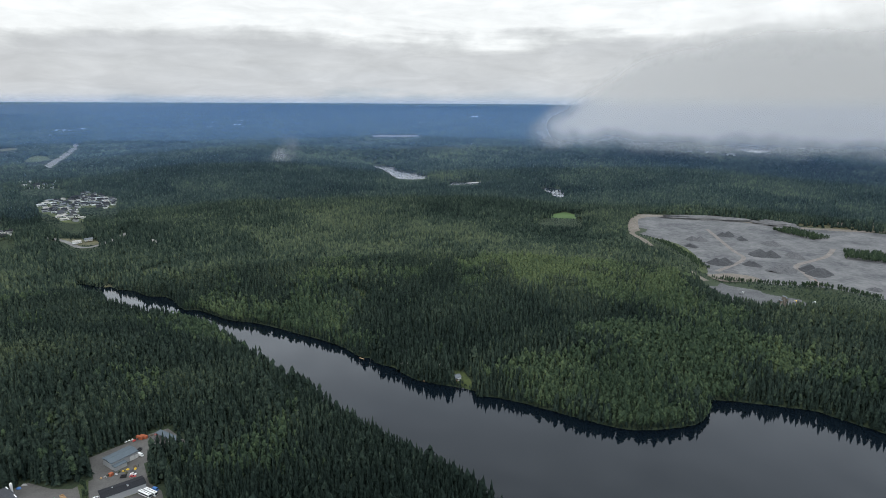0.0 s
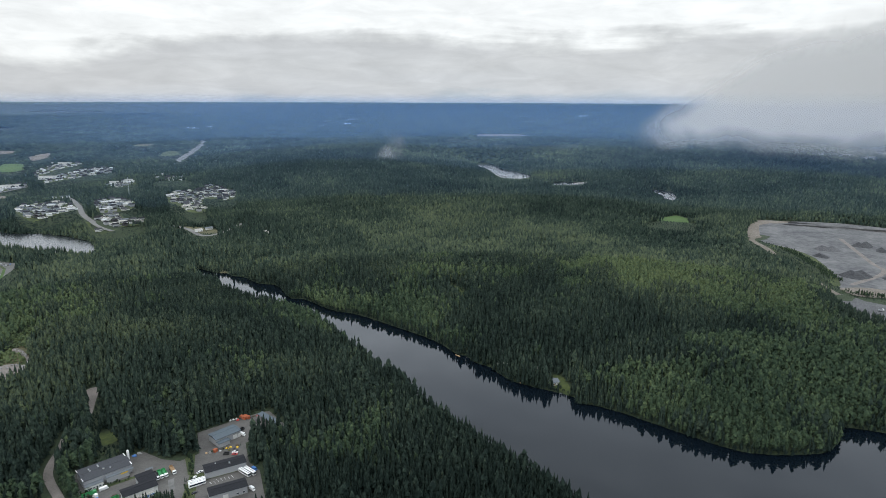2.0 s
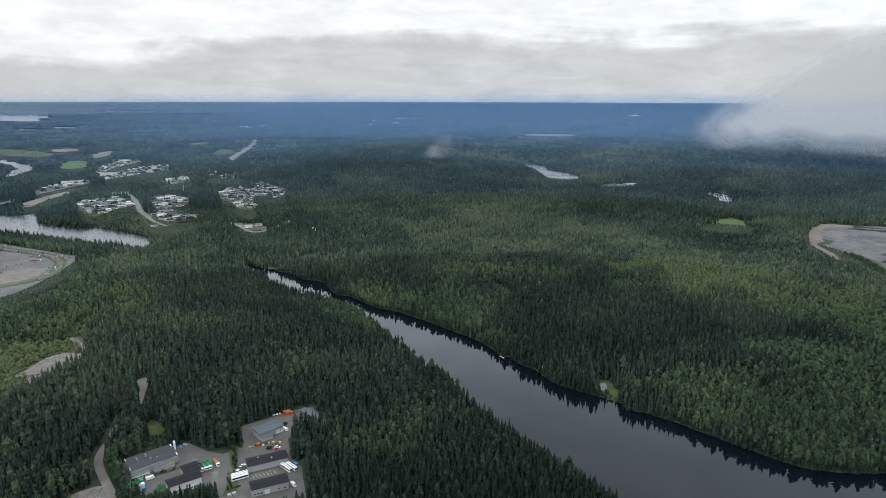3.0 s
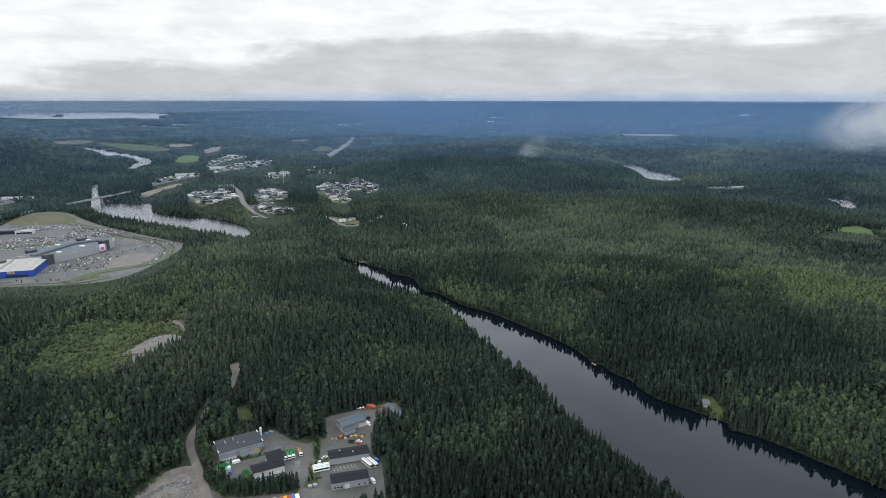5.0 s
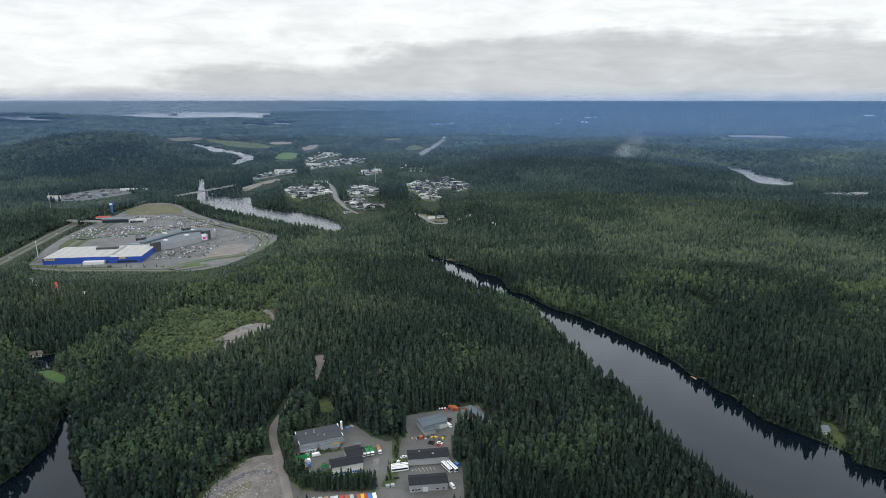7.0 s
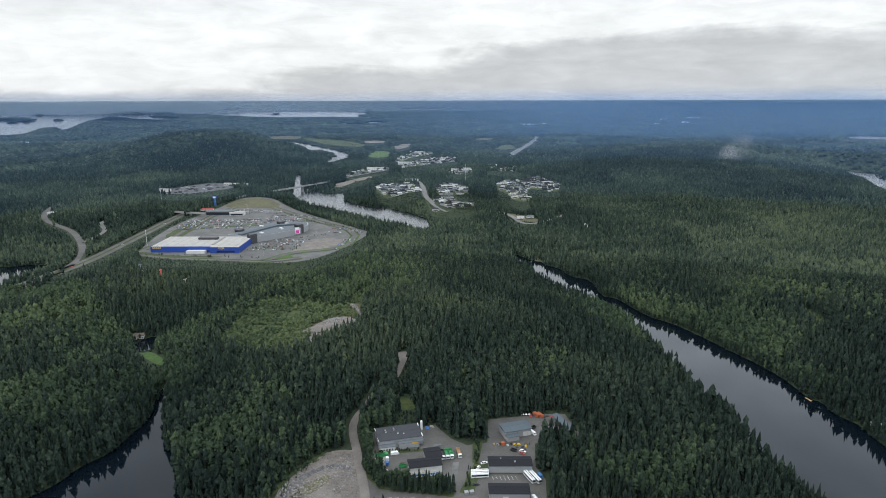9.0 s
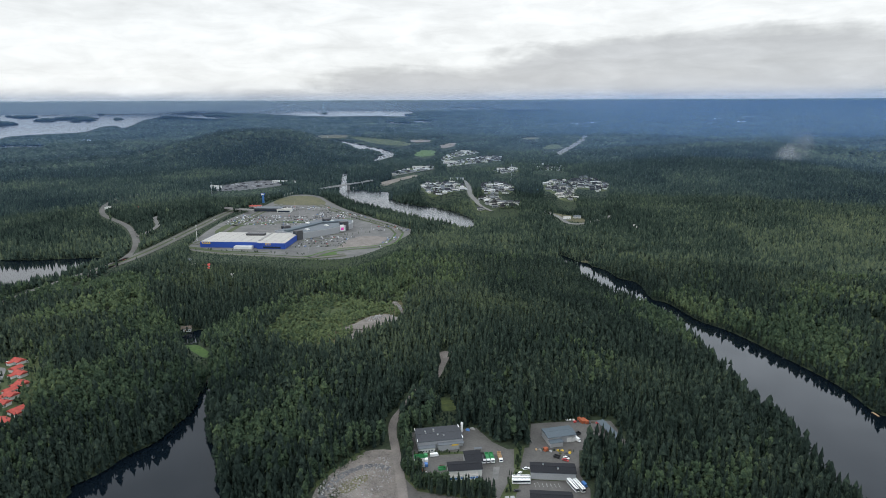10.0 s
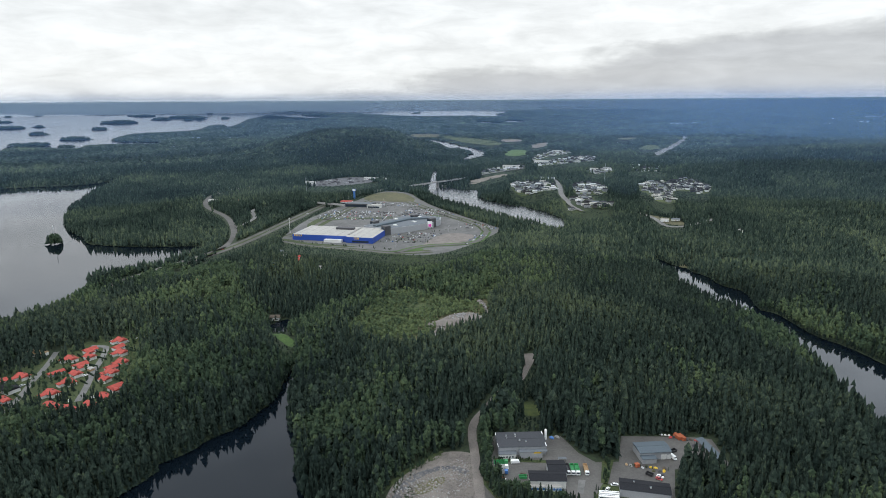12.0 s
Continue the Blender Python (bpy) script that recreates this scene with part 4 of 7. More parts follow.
def vehicle_wheels(parent, xs, half, r, w=0.28):
    for x in xs:
        for s in (-1, 1):
            bm = drum(bmesh.new(), 0, 0, -w / 2, w / 2, r, r, 12)
            t = part("wheel", bm, "tyre", parent, at=pose(x, s * (half - w / 2), r, 90, 0, 0))
            part("rim", drum(bmesh.new(), 0, 0, -w / 2 - 0.01, w / 2 + 0.01, r * 0.55, r * 0.55, 8), "silver", t)


def car(label, look_of, m, group="", long=4.4):
    c = thing("car", label, "car", m, group)
    h = long / 2
    body = boxes((-h, h, -0.88, 0.88, 0.3, 0.92), bevel=0.12)
    part("body", body, look_of, c)
    bm = boxes((-h * 0.72, h * 0.42, -0.78, 0.78, 0.92, 1.45))
    for v in bm.verts:
        if v.co.z > 1.2:
            v.co.x = v.co.x * 0.68 - 0.1
            v.co.y *= 0.85
    part("windows", bm, "glass", c)
    bm = boxes((-h * 0.56, h * 0.22, -0.68, 0.68, 1.45, 1.49))
    part("roof", bm, look_of, c)
    vehicle_wheels(c, (-h * 0.62, h * 0.62), 0.9, 0.32, 0.22)
    return c


def van(label, look_of, m, long=6.0, tall=2.5):
    c = thing("van", label, "van", m)
    h = long / 2
    bm = boxes((-h, h, -1.0, 1.0, 0.4, tall), bevel=0.15)
    for v in bm.verts:
        if v.co.x > h * 0.6 and v.co.z > tall * 0.5:
            v.co.x -= 0.9
    part("body", bm, look_of, c)
    part("windscreen", boxes((h - 0.72, h - 0.5, -0.85, 0.85, 1.35, 2.0)), "glass", c)
    vehicle_wheels(c, (-h * 0.62, h * 0.62), 1.0, 0.36)
    return c


def lorry(label, m, bed, cab="white", long=9.0, tall=2.6, bed_tall=1.6):
    """A lorry: cab with windscreen, chassis, an open or closed bed, wheels."""
    c = thing("lorry", label, "lorry", m)
    h = long / 2
    cabin = part("cab", boxes((h - 2.0, h, -1.2, 1.2, 0.7, tall + 0.3), bevel=0.12), cab, c)
    part("windscreen", boxes((h - 0.04, h + 0.03, -1.05, 1.05, 1.7, tall)), "glass", cabin)
    part("chassis", boxes((-h, h - 1.9, -0.5, 0.5, 0.6, 0.95)), "black_paint", c)
    load = part("bed", boxes((-h, h - 2.2, -1.25, 1.25, 1.0, 1.12)), bed, c)
    for b in ((-h, h - 2.2, -1.25, -1.15, 1.12, bed_tall + 1.0), (-h, h - 2.2, 1.15, 1.25, 1.12, bed_tall + 1.0), (-h, -h + 0.1, -1.15, 1.15, 1.12, bed_tall + 1.0), (h - 2.3, h - 2.2, -1.15, 1.15, 1.12, bed_tall + 1.0)):
        part("side_board", boxes(b), bed, load)
    vehicle_wheels(c, (-h + 1.2, -h + 2.6, h - 1.3), 1.25, 0.5)
    return c


def bus(label, m, stripe=True, long=11.5):
    c = thing("bus", label, "bus", m)
    h = long / 2
    part("body", boxes((-h, h, -1.25, 1.25, 0.4, 3.2), bevel=0.18), "white", c)
    for s in (-1, 1):
        part("window_band", boxes((-h + 0.5, h - 0.4, s * 1.22, s * 1.28, 1.5, 2.6)), "glass", c)
    part("windscreen", boxes((h - 0.03, h + 0.04, -1.1, 1.1, 1.3, 2.8)), "glass", c)
    part("roof_hatch", boxes((-h * 0.5, -h * 0.2, -0.5, 0.5, 3.2, 3.42)), "pale_wall", c)
    part("roof_stripe", boxes((-h + 0.3, h - 0.3, -0.16, 0.16, 3.2, 3.24)), "dark_roof" if stripe else "pale_wall", c)
    vehicle_wheels(c, (-h * 0.55, h * 0.62), 1.25, 0.48)
    return c


def container(label, look_of, m, long=6.1, tall=2.5, group="shipping containers"):
    c = thing("container", label, "container", m, group)
    bm = boxes((-long / 2, long / 2, -1.2, 1.2, 0.1, tall))
    for x in np.arange(-long / 2 + 0.25, long / 2 - 0.1, 0.5):
        box(bm, x, x + 0.22, -1.24, 1.24, 0.2, tall - 0.1)
    part("shell", bm, look_of, c)
    for s in (-1, 1):
        part("door_leaf", boxes((long / 2, long / 2 + 0.05, min(0, s * 1.15), max(0, s * 1.15), 0.2, tall - 0.1)), look_of, c)
    return c


def skip(label, look_of, m, long=5.0):
    """An open waste skip with slanting ends and ribs."""
    c = thing("skip", label, "skip", m)
    bm = boxes((-long / 2, long / 2, -1.1, 1.1, 0.1, 0.2), (-long / 2, long / 2, -1.2, -1.1, 0.1, 1.5), (-long / 2, long / 2, 1.1, 1.2, 0.1, 1.5), (-long / 2, -long / 2 + 0.1, -1.1, 1.1, 0.1, 1.5), (long / 2 - 0.1, long / 2, -1.1, 1.1, 0.1, 1.5))
    for v in bm.verts:
        if v.co.z < 0.5:
            v.co.x *= 0.86
    part("tub", bm, look_of, c)
    part("rim", boxes((-long / 2 - 0.06, long / 2 + 0.06, -1.3, -1.1, 1.45, 1.58), (-long / 2 - 0.06, long / 2 + 0.06, 1.1, 1.3, 1.45, 1.58)), look_of, c)
    return c


def heap(label, look_of, m, wide, deep, tall, seed, name="scrap_heap", category="heap", cuts=2):
    """An uneven heap of loose stuff."""
    r = random.Random(seed)
    bm = bmesh.new()
    bmesh.ops.create_icosphere(bm, subdivisions=cuts, radius=1.0)
    for v in bm.verts:
        q = 0.8 + 0.45 * r.random()
        v.co = (v.co.x * wide / 2 * q, v.co.y * deep / 2 * q, max(-0.05, v.co.z * tall * (0.7 + 0.5 * r.random())))
    me = bpy.data.meshes.new(name)
    bm.to_mesh(me)
    bm.free()
    me.materials.append(MAT[look_of])
    ob = new(name, me)
    ob.matrix_basis = m
    return tagged(ob, label, category)


AXIS = 50.0
# west yard
lorry("green-tarped lorry parked by the trees", set_down(-294, 331.5, AXIS + 4), "green_paint", "green_paint", 9)
lorry("white lorry with a grey load bed", set_down(-290, 328, AXIS + 4), "pale_wall", "white", 9)
lorry("blue lorry with an open bed", set_down(-286, 324.5, AXIS + 4), "silver", "blue_paint", 8)
heap("rusty scrap heap by the trees", "orange", set_down(-283, 322, 20), 4, 3, 1.4, 3)
van("white van beside the hedge", "white", set_down(-289, 339.5, AXIS + 6))
skip("green waste skip with branches", "green_paint", set_down(-275, 332, AXIS + 4))
heap("dark brushwood heap beside a skip", "bark", set_down(-276.5, 334.5, 20), 5, 3, 1.6, 4)
car("white car by the tree belt", "white", set_down(-280, 320.5, 110))
for k, (x, y) in enumerate([(-265.5, 325.2), (-254.2, 338.3)]):
    long = 14.0 if k == 0 else 9.0
    cxx = thing("cabin_row", "long white site cabin with a row of blue-grey windows", "cabin", set_down(x + 5 * (k == 0) * 0.65 - 0.5, y + 5 * (k == 0) * 0.76 - 1.2, AXIS))
    part("shell", boxes((-long / 2, long / 2, -1.3, 1.3, 0.2, 3.0), bevel=0.05), "white", cxx)
    part("flat_roof", boxes((-long / 2 - 0.1, long / 2 + 0.1, -1.4, 1.4, 3.0, 3.15)), "pale_roof", cxx)
    windows(cxx, np.arange(-long / 2 + 1.2, long / 2 - 0.5, 1.75), -1.3, 0.9, 2.3, 1.4, look_of="blue_paint")
# green hook-lift lorries in a row
for k, (x, y, bed) in enumerate([(-262.5, 358.5, "dark_wall"), (-260.6, 360.8, "green_paint"), (-258.7, 363.0, "green_paint"), (-255.2, 367.2, "wood")]):
    lorry("lorry with a white cab and a %s bed" % {"dark_wall": "dark", "green_paint": "green", "wood": "timber"}[bed], set_down(x, y, AXIS - 92), bed, "white", 10.5, 2.6, 1.4)
skip("long green skip between lorries", "green_paint", set_down(-257.4, 362.3, AXIS - 92), 6)
sh = thing("bicycle_shelter", "small flat-roofed grey shelter", "shelter", set_down(-272, 364.5, AXIS))
part("roof", boxes((-2.6, 2.6, -1.2, 1.2, 2.2, 2.35)), "grey_roof", sh)
for x in (-2.4, 2.4):
    for y in (-1.0, 1.0):
        part("post", boxes((x - 0.06, x + 0.06, y - 0.06, y + 0.06, 0, 2.2)), "grey_wall", sh)
silo = thing("silo", "tall white cylindrical silo beside the hall", "silo", set_down(-296.5, 375.5, 0))
part("shell", drum(bmesh.new(), 0, 0, 0.4, 7.2, 0.9, 0.9, 14), "white", silo)
part("cone", drum(bmesh.new(), 0, 0, 7.2, 8.0, 0.92, 0.2, 14), "white", silo)
heap("blue scrap heap beside the hall", "blue_paint", set_down(-295, 380, 0), 3.5, 2.5, 1.5, 9)
heap("grey scrap heap beside the hall", "concrete", set_down(-293.5, 384, 0), 4, 2, 1.2, 10)
# north yard
container("rust-orange shipping container on the yard", "orange", set_down(-241.5, 446.5, AXIS - 70))
container("rust-orange shipping container on the yard", "orange", set_down(-239.0, 447.8, AXIS - 70))
for k, (x, y, w, look_of, what) in enumerate([(-250.5, 441.5, 2.2, "white", "white"), (-248.5, 443.2, 2.0, "white", "white"), (-246.8, 444.6, 2.2, "pale_wall", "pale"), (-244.6, 443.4, 3.0, "red_paint", "rusty red"), (-243.5, 446.0, 2.6, "dark_wall", "dark"), (-236.6, 449.5, 3.6, "dark_wall", "dark"), (-234.5, 451.5, 3.0, "bark", "brown"), (-231.5, 453.5, 3.2, "red_paint", "rusty red"), (-229, 446.5, 3.2, "dark_wall", "dark"), (-226.5, 443.5, 3.4, "tyre", "black tyre"), (-231.5, 443.2, 2.6, "tyre", "black tyre")]):
    heap("%s scrap heap lying on the yard" % what, look_of, set_down(x, y, 31 * k), w, w * 0.75, w * 0.45, 30 + k)
skip("black waste skip beside the grey hall", "black_paint", set_down(-233.8, 429.5, AXIS + 30), 4)
van("white van at the grey hall's gate", "white", set_down(-229.5, 422.0, AXIS - 70), 5.5)
# middle yard
for k, (x, y, w, look_of, what) in enumerate([(-232, 402, 2.6, "yellow", "yellow"), (-230.2, 404, 2.4, "yellow", "yellow"), (-229, 399.8, 2.4, "dry_grass", "yellowish"), (-226.6, 402.5, 2.8, "dark_wall", "dark"), (-225, 405, 2.6, "yellow", "yellow"), (-223.5, 400.5, 3.0, "dark_wall", "dark"), (-244, 393, 2.4, "wood", "wooden"), (-241.5, 394.2, 2.6, "concrete", "grey"), (-235.5, 397.8, 2.2, "silver", "metal"), (-226.5, 407.5, 3.0, "bark", "brown")]):
    heap("%s scrap heap beside the hall" % what, look_of, set_down(x, y, 23 * k), w, w * 0.7, w * 0.42, 60 + k)
container("small orange box container on the yard", "orange", set_down(-238.5, 396.2, AXIS + 25), 2.6, 2.3)
skip("black skip by the long hall", "black_paint", set_down(-228.3, 394.5, AXIS - 40), 4.5)
car("red and white car by scrap", "red_paint", set_down(-222.0, 395.0, AXIS - 40))
car("white car beside scrap", "white", set_down(-223.0, 397.6, AXIS - 40))
car("white estate car on the yard", "white", set_down(-235.3, 369.3, AXIS + 10), "", 4.7)
car("white car by the grass strip", "white", set_down(-235.2, 362.2, AXIS + 50))
bus("white coach with dark roof stripe", set_down(-230.6, 357.6, AXIS - 6))
bus("white coach parked alongside another", set_down(-228.6, 354.8, AXIS - 6))
bus("white bus parked end-on", set_down(-202.8, 373.2, AXIS - 78))
bus("white bus parked end-on beside another", set_down(-199.8, 375.4, AXIS - 78))
container("small grey storage box on the yard", "silver", set_down(-206, 376.5, AXIS - 10), 4, 2)
van("blue van at the forest edge", "blue_paint", set_down(-198.5, 379.6, AXIS - 78), 4.6, 2.1)
car("dark blue car on the yard", "black_paint", set_down(-225.6, 346.6, AXIS + 5))
van("white van beside the dark-roofed hall", "white", set_down(-189.0, 357.0, AXIS - 78), 5.0)
container("grey storage box by the road", "grey_wall", set_down(-222.8, 338.5, AXIS), 2.4, 1.6)
container("grey storage box by the road", "grey_wall", set_down(-225.0, 336.0, AXIS), 2.4, 1.6)
for k in range(7):
    x, y = -222 + 1.95 * k, 364.5 - 2.6 + 1.65 * k
    mark = thing("parking_line", "white painted parking line", "road marking", set_down(-221.5 + 1.9 * k, 359.5 + 1.6 * k, AXIS - 88, 0.34))
    part("paint", boxes((-2.3, 2.3, -0.06, 0.06, 0, 0.006)), "white", mark)
patch("pavement_mend", np.array([(-252.5, 357), (-249.5, 360), (-241.5, 348), (-244.5, 346)], float), "old_asphalt", "paler mended asphalt on the yard", "pavement", lift=0.36)
# row of boxes in the lowest yard
for k, (u, look_of, what) in enumerate([(0.0, "pale_wall", "pale"), (0.12, "pale_wall", "pale"), (0.22, "wood", "timber-brown"), (0.32, "silver", "silver"), (0.38, "pale_wall", "pale"), (0.47, "red_paint", "red"), (0.56, "orange", "orange"), (0.64, "silver", "grey"), (0.76, "orange", "orange"), (0.82, "yellow", "yellow"), (0.88, "red_paint", "red"), (0.94, "blue_paint", "blue"), (1.02, "white", "white")]):
    container("%s container in a row" % what, look_of, set_down(-254.5 + 29 * u, 298.5 + 23 * u, AXIS - 95), 6.1, 2.4, "containers in a row")

# ---- the gravel pit: boulders and rubble ----
rock = bmesh.new()
bmesh.ops.create_icosphere(rock, subdivisions=1, radius=0.5)
r = random.Random(5)
for v in rock.verts:
    v.co *= 0.75 + 0.5 * r.random()
boulder_mesh = bpy.data.meshes.new("boulder")
rock.to_mesh(boulder_mesh)
rock.free()
boulder_mesh.materials.append(MAT["gravel"])


def boulder_field(zone, count, big, seed, label):
    """Rubble too small and too many to count, joined into one mesh."""
    g = np.random.default_rng(seed)
    poly = ZONES[zone][0]
    lo, hi = poly.min(axis=0), poly.max(axis=0)
    x, y = g.uniform(lo[0], hi[0], count * 3), g.uniform(lo[1], hi[1], count * 3)
    m = (inside_distance(poly, x, y) > 2.0) & (value_noise(x, y, 14, seed) > 0.34)
    x, y = x[m][:count], y[m][:count]
    base = np.array([v.co[:] for v in boulder_mesh.vertices])
    faces = np.array([p.vertices[:] for p in boulder_mesh.polygons])
    X, Y, Z = put(x, y, height(x, y) + 0.3)
    size = big * g.uniform(0.3, 1.0, len(x)) ** 2.2
    a = g.uniform(0, 6.28, len(x))
    vx = X[:, None] + (base[:, 0] * np.cos(a)[:, None] - base[:, 1] * np.sin(a)[:, None]) * size[:, None] * 1.3
    vy = Y[:, None] + (base[:, 0] * np.sin(a)[:, None] + base[:, 1] * np.cos(a)[:, None]) * size[:, None]
    vz = Z[:, None] + base[:, 2] * size[:, None] * 0.8
    f = (faces[None] + (np.arange(len(x)) * len(base))[:, None, None]).reshape(-1, 3)
    ob = new("rubble", mesh_from("rubble", np.stack([vx, vy, vz], -1).reshape(-1, 3), f, [MAT["gravel"]]))
    return tagged(ob, label, "rubble", kind="stuff")


boulder_field("gravel_pit", 3600, 1.7, 21, "grey and pinkish boulders strewn over the gravel pit")
boulder_field("rock_heap", 2600, 2.6, 22, "pale broken rock heaped in the clearing")
heap("long bank of broken rock", "gravel", set_down(-515, 470, 60), 60, 22, 4.0, 79, "gravel_bank", "gravel", 3)

# ---- the quarry ----
def stockpile(label, look_of, m, wide, deep, tall, seed):
    """A heap tipped by lorries: overlapping cones with rounded, uneven ridges and a spreading foot."""
    g = np.random.default_rng(seed)
    u, v = np.meshgrid(np.linspace(-1, 1, 25), np.linspace(-1, 1, 21), indexing="ij")
    h = np.zeros(u.shape)
    for _ in range(5):
        a, b = g.uniform(-0.5, 0.5), g.uniform(-0.35, 0.35)
        h = np.maximum(h, g.uniform(0.6, 1.0) * (1 - np.hypot((u - a) * 1.5, (v - b) * 1.5)))
    h = h + 0.07 * (value_noise(u * wide, v * deep, wide * 0.12, seed) - 0.5) * (h > 0)
    h = np.where(h > 0, h * tall, -0.4)
    n_, m_ = u.shape
    i, j = np.meshgrid(np.arange(n_ - 1), np.arange(m_ - 1), indexing="ij")
    quads = np.stack([i * m_ + j, (i + 1) * m_ + j, (i + 1) * m_ + j + 1, i * m_ + j + 1], -1).reshape(-1, 4)
    me = mesh_from("stockpile", np.stack([u * wide / 2, v * deep / 2, h], -1).reshape(-1, 3), quads, [MAT[look_of]], True)
    ob = new("stockpile", me)
    ob.matrix_basis = m
    return tagged(ob, label, "stockpile")


for k, (x, y, w) in enumerate([(512, 1208, 43), (588, 1256, 40), (604, 1218, 29), (644, 1176, 41), (584, 1087, 54), (482, 1032, 51), (564, 987, 51), (612, 971, 58), (529, 1020, 36), (643, 878, 22), (408, 785, 36), (387, 807, 17), (635, 1079, 36), (476, 1154, 29)]):
    stockpile("dark grey stockpile of crushed rock" if k % 3 else "grey gravel stockpile with a flattened top", "dark_rock" if k % 3 else "crushed_rock", set_down(x, y, 37 * k, 0.2), w * 1.0, w * 0.85, w * 0.24, 100 + k)
heap("pale gravel ridge along the quarry", "quarry_floor", set_down(624, 1432, -15, 0.2), 230, 24, 9, 140, "gravel_ridge", "gravel", 3)
heap("pale gravel ridge along the quarry", "quarry_floor", set_down(752, 1366, -35, 0.2), 90, 30, 11, 141, "gravel_ridge", "gravel", 3)
crusher = thing("crusher_plant", "tall tan crushing plant with silos and conveyors", "plant", set_down(461, 793, 20))
for x, z in ((-5, 12), (0, 17), (5, 14)):
    part("tower", boxes((x - 1.8, x + 1.8, -2, 2, 0, z), bevel=0.2), "sand", crusher)
    part("tower_roof", boxes((x - 2.1, x + 2.1, -2.3, 2.3, z, z + 0.5)), "grey_roof", crusher)
for x in (-10, -8.2):
    part("silo", drum(bmesh.new(), x, 0, 1, 10, 0.85, 0.85, 10), "dark_wall", crusher)
for s in (-1, 1):
    bm = boxes((-14, 0, -0.6, 0.6, 0, 0.8))
    for v in bm.verts:
        v.co.z += (v.co.x + 14) * 0.6
    part("conveyor", bm, "grey_wall", crusher, at=pose(s * 3, -2, 0, 0, 0, 90 + 70 * s))
for x, y, look_of in ((514, 812, "white"), (491, 818, "yellow"), (435, 856, "white"), (578, 921, "orange")):
    lorry("quarry lorry with an open bed", set_down(x, y, 30), "grey_wall", look_of, 8)


# ---- the shopping centre ----
def block(parent, name, outline, z0, z1, look_of, label=""):
    bm = bmesh.new()
    f = bm.faces.new([bm.verts.new((*p, z0)) for p in outline])
    up = bmesh.ops.extrude_face_region(bm, geom=[f])["geom"]
    for v in up:
        if isinstance(v, bmesh.types.BMVert):
            v.co.z = z1
    return part(name, bm, look_of, parent, label)


cx, cy, turn, wide = by_front(-1003, 520, -891, 611)
store = thing("furniture_store", "huge blue warehouse store with a pale roof", "store", set_down(cx, cy, turn))
W2 = wide / 2
block(store, "wall", [(-W2, 0), (W2 * 0.35, 0), (W2 * 0.35, -5), (W2, -5), (W2, 76), (-W2, 76)], 0, 9.6, "blue_wall")
roof = block(store, "roof", [(-W2 + 0.6, 0.6), (W2 * 0.35 + 0.6, 0.6), (W2 * 0.35 + 0.6, -4.4), (W2 - 0.6, -4.4), (W2 - 0.6, 75.4), (-W2 + 0.6, 75.4)], 9.0, 9.75, "pale_roof", "pale grey membrane roof")
for x in np.linspace(-W2 + 8, W2 - 8, 10):
    part("roof_seam", boxes((x - 0.25, x + 0.25, 1, 75, 9.75, 9.95)), "concrete", roof)
part("plant_room", boxes((-14, 18, 50, 60, 9.7, 13.0)), "dark_wall", store, "dark rooftop plant room")
part("plant_room", boxes((22, 26, 12, 70, 9.7, 10.6)), "concrete", store)
for x, w in ((-62, 14), (44, 9)):
    sign = part("sign_board", boxes((x - w / 2, x + w / 2, -0.3 - 5 * (x > 25), -0.02 - 5 * (x > 25), 6.4, 9.2)), "yellow", store, "yellow sign board")
    for k in range(4):
        part("sign_mark", boxes((x - w * 0.4 + k * w * 0.21, x - w * 0.4 + k * w * 0.21 + w * 0.14, -0.38 - 5 * (x > 25), -0.31 - 5 * (x > 25), 7.0, 8.7)), "blue_wall", sign)
for x in (-8, -4, 0, 4, 8, 12):
    part("loading_gate", boxes((x - 1.5, x + 1.5, -0.3, 0.02, 0, 3.6)), "white", store)
part("loading_dock", boxes((-12, 18, -9, -0.35, 0, 4.4)), "pale_wall", store, "white loading dock")
part("entrance_band", boxes((W2 * 0.5, W2 * 0.9, -5.3, -5.02, 1.0, 4.0)), "glass", store)
mall = thing("shopping_mall", "long grey shopping mall with blue-grey roofs", "mall", set_down(-950, 725, 0))
outline = [(-32, -78), (-44, -36), (-63, 27), (-51, 62), (-10, 80), (9, 64), (22, 33), (24, 2), (22, -30), (18, -62)]
block(mall, "wall", outline, 0, 11.0, "grey_wall")
block(mall, "roof", [(x * 0.97 - 0.5, y * 0.97) for x, y in outline], 10.6, 11.3, "grey_roof")
block(mall, "skylight_roof", [(-14, -70), (-34, 20), (-8, 60), (-1, 55), (-22, 16), (-4, -68)], 11.0, 14.0, "blue_grey_roof", "raised blue-grey roof spine")
for x, y, z in ((16, -62, 16), (13, 40, 17), (-40, 40, 16), (-40, -50, 15)):
    e = part("entrance_tower", boxes((x - 6, x + 6, y - 6, y + 6, 0, z)), "dark_wall", mall, "dark entrance tower")
    part("tower_glazing", boxes((x - 4.5, x + 4.5, y - 6.2, y - 6.02, 1, z - 2)), "glass", e)
for y in (-45, -30, -15, 4):
    part("shop_window", boxes((14.2, 19.0, y - 5, y + 5, 0.8, 4.0)), "glass", mall)
for x, y in ((-20, -40), (-45, 0), (-30, 45), (0, 10), (5, -35)):
    part("roof_unit", boxes((x - 4, x + 4, y - 2.5, y + 2.5, 11.2, 13.0)), "pale_wall", mall)
tower = thing("sign_pylon", "white panel with a magenta sign at the mall", "sign", set_down(-925, 752, 60))
part("panel", boxes((-4, 4, -0.5, 0.5, 3, 14)), "white", tower)
